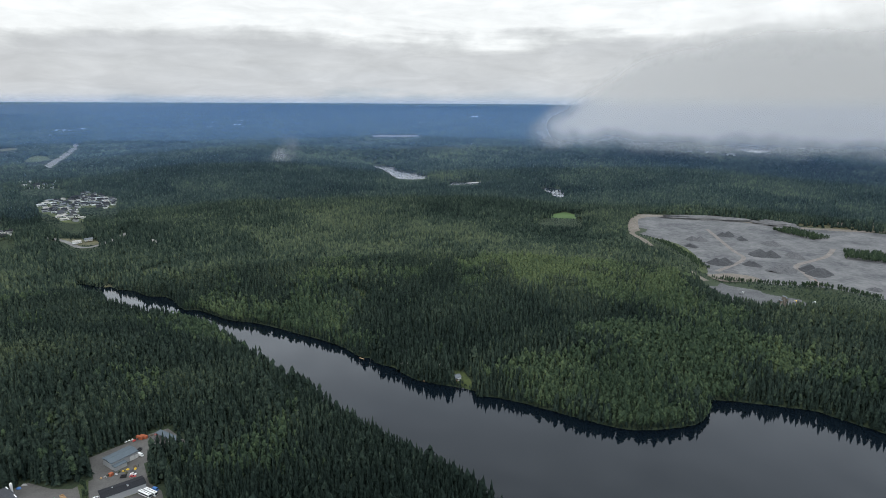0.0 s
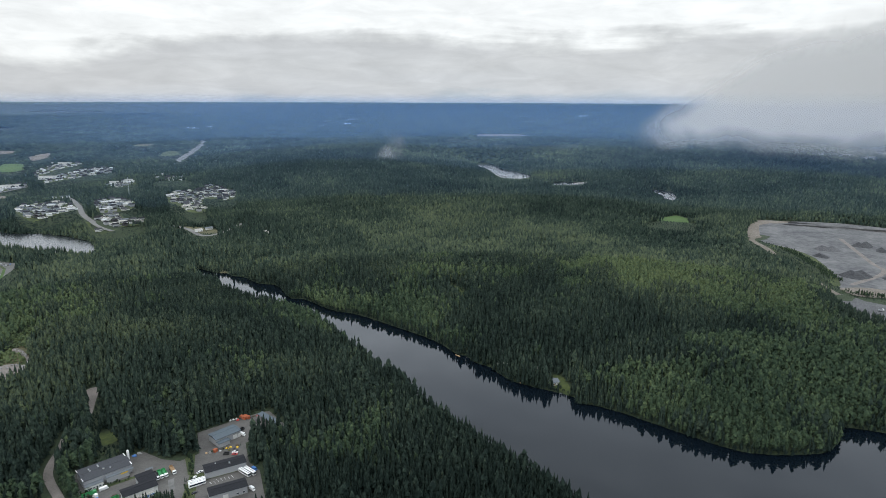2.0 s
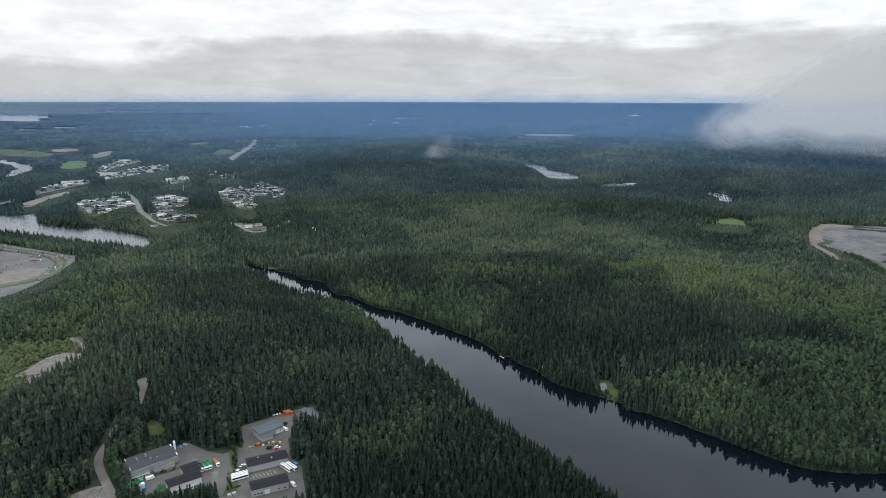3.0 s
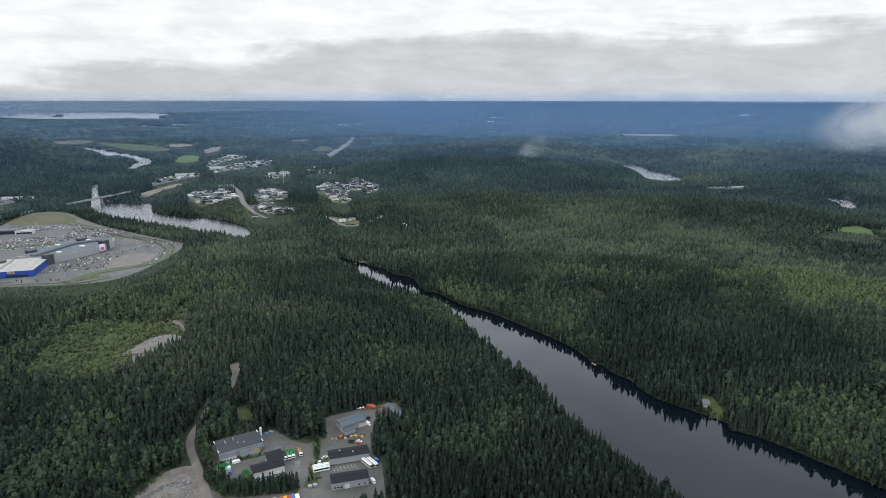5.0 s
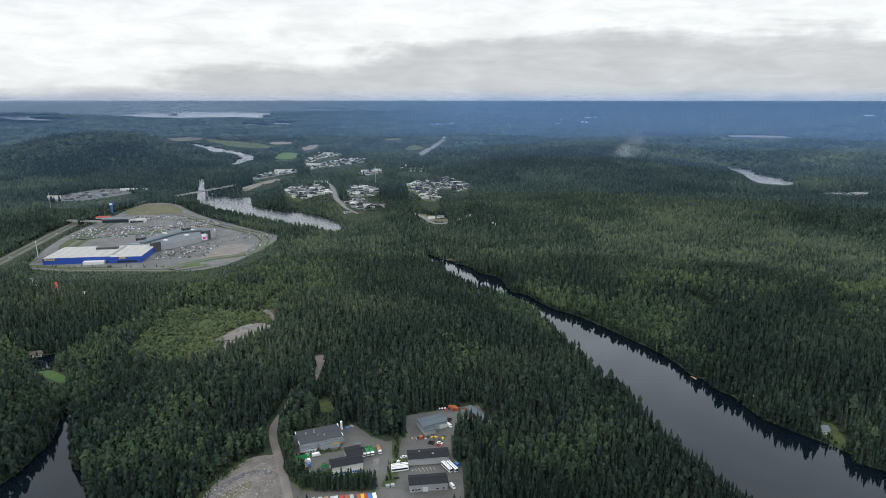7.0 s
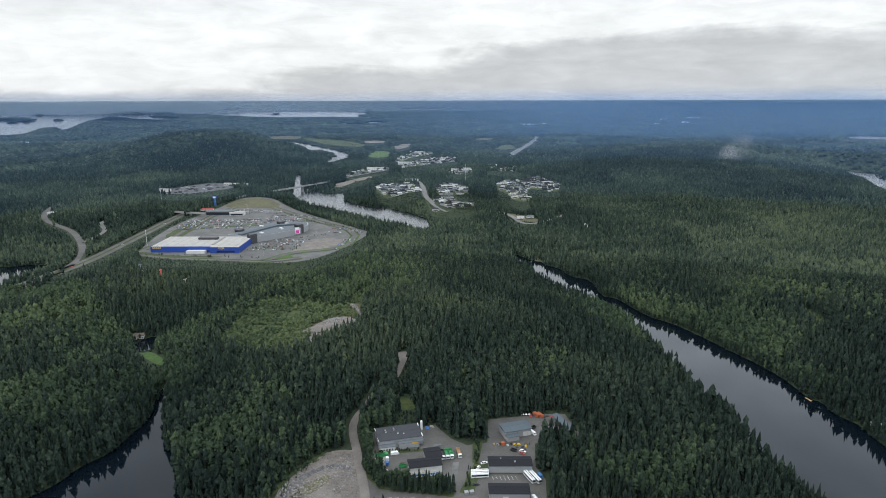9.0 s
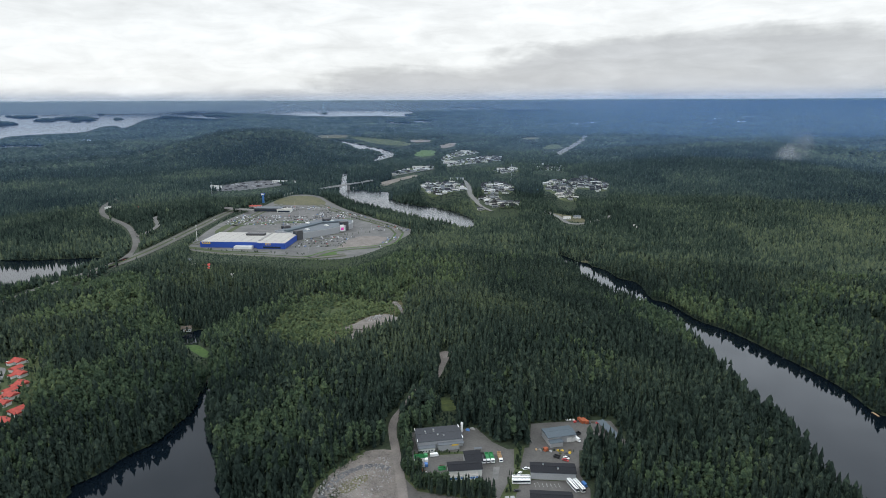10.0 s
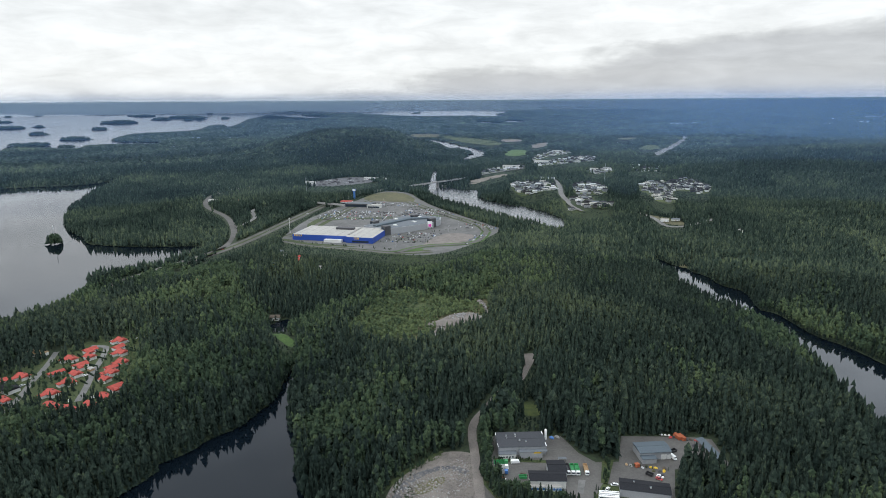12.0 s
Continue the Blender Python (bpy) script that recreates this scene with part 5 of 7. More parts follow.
part("sign_face", boxes((-2.6, 2.6, -0.7, -0.52, 4, 9)), "magenta", tower, "magenta sign face")
for x in (-3, 3):
    part("post", boxes((x - 0.3, x + 0.3, -0.3, 0.3, 0, 3)), "dark_wall", tower)
pylon = thing("sign_tower", "tall blue sign tower beside the motorway", "sign", set_down(-1331, 832, 40))
part("shaft", boxes((-2, 2, -2, 2, 0, 18), bevel=0.3), "blue_paint", pylon)
part("head", boxes((-4, 4, -2.4, 2.4, 18, 23)), "blue_wall", pylon)
part("head_sign", boxes((-3.4, 3.4, -2.6, -2.42, 18.6, 22.4)), "white", pylon)
for x, y, a, w, d, z, wall_, roof_, label in ((-1228, 785, 40, 60, 24, 7, "dark_wall", "grey_roof", "low dark retail building with a grey roof"), (-1275, 778, 40, 26, 18, 6, "pale_wall", "red_roof", "petrol station with a red canopy"), (-1190, 800, 40, 30, 16, 6, "pale_wall", "pale_roof", "small white retail building")):
    b = thing("retail_building", label, "shop", set_down(x, y, a))
    part("wall", boxes((-w / 2, w / 2, -d / 2, d / 2, 0, z)), wall_, b)
    part("roof", boxes((-w / 2 - 0.6, w / 2 + 0.6, -d / 2 - 0.6, d / 2 + 0.6, z, z + 0.6)), roof_, b)
    part("shop_window", boxes((-w / 2 + 2, w / 2 - 2, -d / 2 - 0.15, -d / 2 + 0.02, 0.6, z - 2)), "glass", b)


def lamp_post(m, tall=12.0):
    p = thing("lamp_post", "grey steel lamp post by the car park", "lamp post", m, "lamp posts of the car park")
    part("pole", drum(bmesh.new(), 0, 0, 0, tall, 0.16, 0.09, 8), "silver", p)
    part("arm", boxes((-1.6, 1.6, -0.06, 0.06, tall - 0.1, tall + 0.05)), "silver", p)
    for s in (-1, 1):
        part("lamp_head", boxes((s * 1.6 - 0.45, s * 1.6 + 0.45, -0.2, 0.2, tall - 0.12, tall + 0.1)), "silver", p)
    return p


post = lamp_post(set_down(-880, 640, 30))
for x, y in ((-850, 690), (-880, 760), (-900, 800), (-860, 820), (-1010, 690), (-1060, 720), (-1100, 700), (-1150, 740), (-1120, 790), (-1060, 800), (-1000, 830), (-840, 620), (-1180, 820), (-1230, 850)):
    copy_thing(post, set_down(x, y, 30))
mast = thing("floodlight_mast", "tall pale mast by the motorway", "mast", set_down(-1057, 540, 0))
part("pole", drum(bmesh.new(), 0, 0, 0, 26, 0.5, 0.25, 10), "pale_wall", mast)
part("head", boxes((-1.6, 1.6, -0.4, 0.4, 25, 27)), "pale_wall", mast)

# cars in marked rows on the great car park
CAR_LOOKS = [("white", "white"), ("silver", "silver"), ("black_paint", "black"), ("grey_wall", "grey"), ("red_paint", "red"), ("blue_paint", "dark blue"), ("dark_wall", "dark grey"), ("silver", "silver"), ("grey_wall", "grey"), ("black_paint", "black")]


def far_car(look_of, word):
    c = thing("car", "%s car on the shopping centre's car park" % word, "car", pose(0, 0, 0), "cars on the car park")
    part("body", boxes((-2.2, 2.2, -0.88, 0.88, 0.25, 0.92), bevel=0.15), look_of, c)
    bm = boxes((-1.5, 0.9, -0.76, 0.76, 0.92, 1.45))
    for v in bm.verts:
        if v.co.z > 1.2:
            v.co.x *= 0.7
    part("windows", bm, "glass", c)
    part("roof", boxes((-1.0, 0.6, -0.7, 0.7, 1.45, 1.5)), look_of, c)
    return c


protos = [far_car(*p) for p in CAR_LOOKS]
used = [False] * len(protos)
r = random.Random(11)
AREAS = [(-905, 620, 40, 190, 66, 10), (-1160, 640, 40, 230, 90, 12), (-1090, 800, 40, 150, 70, 8), (-900, 800, 40, 90, 50, 5), (-1240, 800, 40, 130, 40, 5)]
spots = []
MALL = ZONES["mall"][0]
for ax, ay, turn, long, deep, rows in AREAS:
    c, s = math.cos(radians(turn)), math.sin(radians(turn))
    for row in range(rows):
        v = (row // 2) * 17.0 + (row % 2) * 5.2
        full = r.uniform(0.25, 0.8)
        for k in range(int(long / 2.7)):
            if r.random() < full * (0.5 + 0.9 * math.sin(k * 0.23 + row) ** 2) and k % 14 > 0:
                u = k * 2.7
                spots.append((ax + u * c - v * s, ay + u * s + v * c, turn + 90 + r.choice((0, 180)) + r.uniform(-2, 2)))
xs, ys = np.array([q[0] for q in spots]), np.array([q[1] for q in spots])
okay = inside_distance(MALL, xs, ys) > 6
okay &= inside_distance(np.array([(x - 950, y + 725) for x, y in outline], float), xs, ys) < -4
st = np.array([(-1003, 520), (-891, 611), (-945, 680), (-1055, 588)], float)
okay &= inside_distance(st, xs, ys) < -8
okay &= inside_distance(smooth([(-830, 667), (-873, 746), (-835, 778), (-803, 733), (-800, 681)], 3), xs, ys) < -2
spots = [q for q, k in zip(spots, okay) if k]
r.shuffle(spots)
for k, (x, y, a) in enumerate(spots[:290]):
    i = r.randrange(len(protos))
    if not used[i]:
        used[i] = True
        protos[i].matrix_basis = set_down(x, y, a, 0.25)
    else:
        copy_thing(protos[i], set_down(x, y, a, 0.25))
# the rest of the parked cars, too many to count
more = spots[290:620]
tpl_v = np.array([(x, y, z) for z, sx, sy in ((0.25, 2.2, 0.88), (0.9, 2.2, 0.88), (0.95, 1.3, 0.78), (1.5, 0.9, 0.68)) for x, y in ((-sx, -sy), (sx, -sy), (sx, sy), (-sx, sy))])
tpl_f = np.array([(4 * k + a, 4 * k + (a + 1) % 4, 4 * k + 4 + (a + 1) % 4, 4 * k + 4 + a) for k in range(3) for a in range(4)] + [(12, 13, 14, 15)])
for look_of, share in (("silver", 0), ("grey_wall", 1), ("black_paint", 2), ("dark_wall", 3)):
    mine = more[share::4]
    if mine:
        vv = [np.array(set_down(x, y, a, 0.25) @ Matrix.Identity(4)) for x, y, a in mine]
        verts = np.concatenate([tpl_v @ m[:3, :3].T + m[:3, 3] for m in vv])
        faces = (tpl_f[None] + (np.arange(len(vv)) * len(tpl_v))[:, None, None]).reshape(-1, 4)
        tagged(new("parked_cars", mesh_from("parked_cars", verts, faces, [MAT[look_of]])), "many parked cars in rows on the car park", "cars", kind="stuff")
for x, y, a in ((-970, 350, 55), (-1010, 405, 55), (-1100, 520, 48), (-1220, 655, 48), (-1330, 790, 55), (-935, 290, 60)):
    copy_thing(protos[r.randrange(6)], set_down(x + 6, y - 4, a, 0.75))

# bridges
for label, (ax, ay, bx, by), wide, tall, piers in (("concrete road bridge over the river", (-1405, 1050, -1440, 1260), 12, 13, 3), ("concrete overpass across the motorway", (-1330, 700, -1225, 743), 9, 7, 2)):
    cx, cy, turn, long = by_front(ax, ay, bx, by)
    b = thing("bridge", label, "bridge", pose(cx, cy, 4.0 if tall > 10 else 13.0, 0, 0, turn))
    deck = part("deck", boxes((-long / 2, long / 2, -wide / 2, wide / 2, tall - 1.4, tall)), "concrete", b)
    part("carriageway", boxes((-long / 2, long / 2, -wide / 2 + 1, wide / 2 - 1, tall, tall + 0.1)), "old_asphalt", deck)
    for s in (-1, 1):
        part("parapet", boxes((-long / 2, long / 2, s * (wide / 2 - 0.2) - 0.15, s * (wide / 2 - 0.2) + 0.15, tall, tall + 1.1)), "concrete", b)
    for k in range(piers):
        x = (k + 0.5 - piers / 2) * long / piers * 0.8
        part("pier", boxes((x - 1, x + 1, -wide / 2 + 2, wide / 2 - 2, -6, tall - 1.4)), "concrete", b)


# ---- houses ----
def house(label, m, roof_look, wall_look, wide=12.0, deep=8.5, tall=2.9, rise=2.3, wing=True, group=""):
    """A one-storey house: walls, pitched roof, chimney, windows and door, often with a wing."""
    h = thing("house", label, "house", m, group)
    x = wide / 2
    part("wall", gable_wall(-x, x, -deep / 2, deep / 2, tall, rise), wall_look, h)
    roof_ = part("roof", gable(-x, x, -deep / 2, deep / 2, tall + 0.02, rise, 0.22, 0.6), roof_look, h)
    part("chimney", boxes((x * 0.2 - 0.35, x * 0.2 + 0.35, 0.3, 1.0, tall + rise * 0.6, tall + rise + 0.9)), "dark_wall", roof_)
    if wing:
        wing_wall = gable_wall(-2.6, 2.6, -2.5, 2.5, tall - 0.2, rise * 0.6)
        part("wing_wall", wing_wall, wall_look, h, at=pose(-x * 0.45, -deep / 2 - 2.0, 0, 0, 0, 90))
        part("wing_roof", gable(-2.6, 2.6, -2.5, 2.5, tall - 0.18, rise * 0.6, 0.2, 0.5), roof_look, h, at=pose(-x * 0.45, -deep / 2 - 2.0, 0, 0, 0, 90))
    for px in (x * 0.2, x * 0.7):
        f = part("window", boxes((px - 0.75, px + 0.75, -deep / 2 - 0.06, -deep / 2 + 0.03, 0.95, 2.2)), "white", h)
        part("pane", boxes((px - 0.65, px + 0.65, -deep / 2 - 0.09, -deep / 2 - 0.03, 1.05, 2.1)), "glass", f)
    part("door", boxes((-0.1 * x - 0.5, -0.1 * x + 0.5, -deep / 2 - 0.08, -deep / 2 + 0.03, 0.1, 2.15)), "wood", h)
    return h


RED = "single-storey house with a bright red tiled roof and pale walls"
reds = [house(RED, pose(0, 0, 0), "red_roof", "pale_wall", 10.5, 7.4, 2.8, 2.0, True, "red-roofed houses"),
        house(RED, pose(0, 0, 0), "red_roof", "pale_wall", 9, 7, 2.8, 1.9, False, "red-roofed houses"),
        house("long low outbuilding with a red roof", pose(0, 0, 0), "red_roof", "grey_wall", 12, 5.5, 2.4, 1.3, False, "red-roofed houses")]
PLACES = [(-679, 190, 0), (-661, 184, 1), (-646, 184, 0), (-621, 180, 0), (-614, 169, 1), (-604, 168, 0), (-592, 160, 1), (-570, 164, 0), (-558, 154, 2), (-549, 143, 2), (-670, 162, 0), (-653, 159, 1), (-658, 145, 0), (-637, 149, 0), (-619, 143, 1), (-604, 136, 0), (-633, 130, 2), (-590, 122, 0), (-567, 119, 2), (-556, 119, 1), (-552, 129, 2), (-642, 107, 0), (-641, 91, 1), (-601, 91, 2), (-592, 84, 1)]
seen = set()
for k, (x, y, i) in enumerate(PLACES):
    m = set_down(x, y, 20 + (90 if k % 3 == 1 else 0) + r.uniform(-6, 6), 0.25)
    if i in seen:
        copy_thing(reds[i], m)
    else:
        seen.add(i)
        reds[i].matrix_basis = m
house("house with a dark grey roof", set_down(-622, 95, 25, 0.25), "dark_roof", "pale_wall", 17, 10, 3.0, 2.6)
house("long building with a brownish roof among trees", set_down(-692, 121, 35, 0.25), "wood", "pale_wall", 22, 8, 3.0, 1.6, False)
shed_ = thing("garden_shed", "pale wooden garden shed", "shed", set_down(-624, 155, 20, 0.25))
part("wall", gable_wall(-2.5, 2.5, -2, 2, 2.1, 0.8), "wood", shed_)
part("roof", gable(-2.5, 2.5, -2, 2, 2.12, 0.8, 0.12, 0.3), "pale_roof", shed_)
for x, y, look_of, word in ((-679, 203, "white", "white"), (-687, 183, "white", "white"), (-674, 196, "white", "white"), (-614, 149, "white", "white"), (-564, 147, "white", "white"), (-625, 105, "silver", "silver"), (-584, 87, "white", "white"), (-622, 101, "white", "white"), (-569, 131, "white", "white"), (-609, 157, "black_paint", "black")):
    car("%s car parked in the housing estate" % word, look_of, set_down(x, y, r.uniform(0, 180), 0.6))
# hedges between the plots
hedge_rng = np.random.default_rng(31)
for k in range(26):
    x, y, i = PLACES[k % len(PLACES)]
    g = thing("hedge", "clipped dark green garden hedge", "hedge", set_down(x + hedge_rng.uniform(-8, 8), y + hedge_rng.uniform(7, 10), 20 + hedge_rng.uniform(-10, 10), 0.1), "garden hedges")
    bm = boxes((-6, 6, -0.5, 0.5, 0, 1.6))
    bmesh.ops.subdivide_edges(bm, edges=bm.edges[:], cuts=3, use_grid_fill=True)
    for v in bm.verts:
        v.co += Vector((hedge_rng.normal(0, 0.15), hedge_rng.normal(0, 0.15), hedge_rng.normal(0, 0.12)))
    part("foliage", bm, "leaves", g)
# lone houses in the woods
LONE = ((-841, 352, "red_roof", "pale_wall", "house with a red roof in the woods"), (-827, 314, "red_roof", "orange", "small red cottage among the trees"), (-844, 416, "grey_roof", "yellow", "yellowish house among the dark trees"), (-910, 455, "grey_roof", "pale_wall", "grey-roofed house in the woods"), (-850, 455, "red_roof", "pale_wall", "red-roofed house in the woods"), (-832, 452, "red_roof", "pale_wall", "small red-roofed house in the woods"), (-873, 447, "pale_roof", "pale_wall", "pale house in the woods"), (-784, 457, "pale_roof", "white", "white shed at the forest edge"), (-674, 345, "bark", "pale_wall", "cottage with a brown roof by the pond"), (-550, 1151, "pale_roof", "white", "long white farm building beside woods"), (-560, 1160, "pale_roof", "white", "white barn beside the farm building"), (-44, 640, "slate_roof", "grey_wall", "grey-roofed summer cottage under lakeside trees"), (-36, 614, "pale_roof", "white", "small white summer cottage by the lake"), (-4, 604, "pale_roof", "grey_wall", "pale-roofed cottage on the lake shore"), (15, 583, "grey_roof", "pale_wall", "small pale boathouse with a grey roof"), (-700, 1150, "pale_roof", "white", "white house by the road junction"), (-690, 1172, "grey_roof", "pale_wall", "grey house by the road junction"), (-1479, 607, "red_roof", "pale_wall", "red-roofed building by the slip road"), (-1490, 590, "pale_roof", "white", "pale building by the slip road"))
for x, y, roof_, wall_, label in LONE:
    house(label, set_down(x, y, r.uniform(0, 90), 2.0 if y > 1100 else 0.3), roof_, wall_, 14 if y > 1100 else 10, 8, 3.2, 2.2, False)
for x, y, a in ((-39, 609, 40), (-18, 590, 45), (-88, 644, 50)):
    j = thing("jetty", "small brown wooden jetty at the lake shore", "jetty", pose(x, y - 4, 0.25, 0, 0, a - 90))
    part("deck", boxes((-3.5, 3.5, -0.9, 0.9, 0.25, 0.4)), "wood", j)
    for px in (-3, 0, 3):
        part("pile", boxes((px - 0.1, px + 0.1, -0.8, -0.6, -2, 0.25)), "wood", j)

# suburbs: closely set houses along short streets, with dark, grey and pale roofs
def suburban_house(word, roof_look, wall_look, wide, deep, tall, rise):
    """A house seen from afar: walls, pitched roof with eaves, chimney, a lower garage with its own roof, and a row of windows."""
    h = thing("house", "suburban house with a %s roof and %s walls" % (word, {"white": "white", "pale_wall": "pale", "grey_wall": "grey", "dark_wall": "dark", "yellow": "yellow"}[wall_look]), "house", pose(0, 0, 0), "suburban houses")
    x = wide / 2
    part("wall", gable_wall(-x, x, -deep / 2, deep / 2, tall, rise), wall_look, h)
    roof_ = part("roof", gable(-x, x, -deep / 2, deep / 2, tall + 0.02, rise, 0.25, 0.7), roof_look, h)
    part("chimney", boxes((x * 0.3 - 0.4, x * 0.3 + 0.4, 0.4, 1.2, tall + rise * 0.5, tall + rise + 1.0)), "dark_wall", roof_)
    part("garage", boxes((x, x + 5.5, -deep / 2 + 1, deep / 2 - 1, 0, 2.7)), wall_look, h)
    part("garage_roof", boxes((x + 0.05, x + 6.0, -deep / 2 + 0.6, deep / 2 - 0.6, 2.7, 2.95)), roof_look, h)
    part("window_row", boxes((-x + 1, x - 1, -deep / 2 - 0.08, -deep / 2 + 0.03, 1.0, 2.3)), "glass", h)
    return h


suburban = [suburban_house(*k) for k in (("dark", "dark_roof", "white", 13, 9, 4.2, 2.4), ("black", "dark_roof", "grey_wall", 11, 8, 5.6, 2.2), ("pale", "pale_roof", "pale_wall", 14, 8, 3.4, 1.5), ("slate-grey", "slate_roof", "pale_wall", 12, 9, 4.4, 2.6), ("grey", "grey_roof", "grey_wall", 15, 9, 3.6, 1.8), ("dark", "slate_roof", "pale_wall", 12, 8, 4.2, 2.4), ("light grey", "silver", "pale_wall", 16, 10, 4.0, 1.2), ("dark", "dark_roof", "dark_wall", 12, 8.5, 4.8, 2.0))]
placed = [False] * len(suburban)
sub_rng = np.random.default_rng(41)
HOMES = []
for key, count, gap in (("suburb_a", 84, 17), ("suburb_b", 46, 17), ("suburb_c", 34, 17), ("suburb_d", 30, 17), ("town", 74, 19), ("town_b", 40, 24), ("town_c", 30, 20), ("town_d", 24, 20), ("town_e", 18, 22)):
    poly = ZONES[key][0]
    lo, hi = poly.min(axis=0), poly.max(axis=0)
    done = []
    spots_ = sub_rng.uniform(lo, hi, (5000, 2))
    spots_ = spots_[(inside_distance(poly, spots_[:, 0], spots_[:, 1]) > 5) & (line_distance(ROADS["suburb_road"][0], spots_[:, 0], spots_[:, 1]) > 13)]
    for x, y in spots_:
        if len(done) >= count:
            break
        if any((x - a) ** 2 + (y - b) ** 2 < gap ** 2 for a, b in done):
            continue
        done.append((x, y))
        i = int(sub_rng.integers(0, len(suburban)))
        m = set_down(x, y, 25 + 90 * sub_rng.integers(0, 2) + float(40 * value_noise(np.array(x), np.array(y), 120, 77)) + sub_rng.uniform(-5, 5), 0.3)
        if placed[i]:
            copy_thing(suburban[i], m)
        else:
            placed[i] = True
            suburban[i].matrix_basis = m
    HOMES += done
# larger buildings of the town and beyond
for x, y, w, d, z, roof_, label in ((-1624, 1799, 50, 22, 9, "pale_roof", "large white hall in the town"), (-1580, 1601, 60, 16, 7, "pale_roof", "long pale building in the town"), (-1311, 1946, 50, 18, 7, "pale_roof", "long pale building in the forest"), (-1245, 1974, 40, 16, 7, "dark_roof", "dark-roofed building in the forest"), (-1342, 1735, 40, 14, 7, "pale_roof", "pale building at a forest clearing"), (-1327, 1795, 26, 12, 7, "grey_roof", "grey building at a forest clearing"), (-1250, 1420, 40, 18, 8, "grey_roof", "large grey-roofed building in the suburb"), (-1640, 870, 30, 14, 7, "pale_roof", "white office at the storage yard"), (-1600, 1060, 70, 12, 6, "pale_roof", "row of white sheds at the storage yard"), (-1500, 560, 40, 14, 6, "pale_roof", "pale building by the slip road"), (-1940, 2220, 60, 16, 8, "pale_roof", "pale hall in the distance"), (120, 2160, 70, 14, 5, "pale_roof", "row of white greenhouses in the forest")):
    b = thing("large_building", label, "building", set_down(x, y, 30, 0.5))
    part("wall", boxes((-w / 2, w / 2, -d / 2, d / 2, 0, z)), "pale_wall", b)
    part("roof", gable(-w / 2, w / 2, -d / 2, d / 2, z, 1.0, 0.3, 0.6), roof_, b)
    windows(b, np.arange(-w / 2 + 4, w / 2 - 3, 8.0), -d / 2, 1.5, 3.6, 4.0)
# rows of stored vehicles and goods on the storage yard
g = np.random.default_rng(51)
for k in range(36):
    u, v = g.uniform(-60, 60), g.uniform(-90, 90)
    x, y = -1628 + u * 0.8, 960 + v
    if inside_distance(ZONES["car_lot"][0], np.array([x]), np.array([y]))[0] > 6:
        container("grey covered goods on the storage yard", "dark_wall" if k % 4 else "grey_wall", set_down(x, y, 30), 9, 2.6, "stored goods")
# the islet's mast and a tall mast in the suburb woods
for x, y, z in ((-1289, 207, 34), (-1110, 1500, 60), (-1480, 780, 40)):
    t = thing("radio_mast", "thin grey lattice mast above the trees", "mast", set_down(x, y, 0))
    for s in range(3):
        a = 2 * math.pi * s / 3
        part("leg", boxes((0.5 * math.cos(a) - 0.09, 0.5 * math.cos(a) + 0.09, 0.5 * math.sin(a) - 0.09, 0.5 * math.sin(a) + 0.09, 0, z)), "silver", t)
    for q in np.arange(3, z, 3.0):
        part("brace", boxes((-0.45, 0.45, -0.45, 0.45, q - 0.06, q + 0.06)), "silver", t)

# scattered buildings far off: place in the plan, length
FAR_PLACES = [(-3309, 5370, 120), (-3240, 5588, 80), (-2545, 7999, 160), (-2438, 8243, 120), (-2647, 7378, 140), (-231, 7766, 160), (632, 10927, 300), (1140, 2917, 60), (1249, 2923, 60), (1307, 2846, 50), (-3125, 5210, 90), (-2196, 6733, 110), (-4023, 1525, 60), (-4197, 1349, 50), (-2300, 6200, 80)]
for x, y, w in FAR_PLACES:
    k = float(shrink(x, y))
    b = thing("distant_building", "pale building far away in the forest", "building", set_down(x, y, 30, 1.0) @ Matrix.Diagonal((k, k, k, 1)), "distant buildings")
    part("wall", boxes((-w / 2, w / 2, -12, 12, 0, 9)), "pale_wall", b)
    part("roof", gable(-w / 2, w / 2, -12, 12, 9, 3.0, 0.8, 1.0), "grey_roof", b)


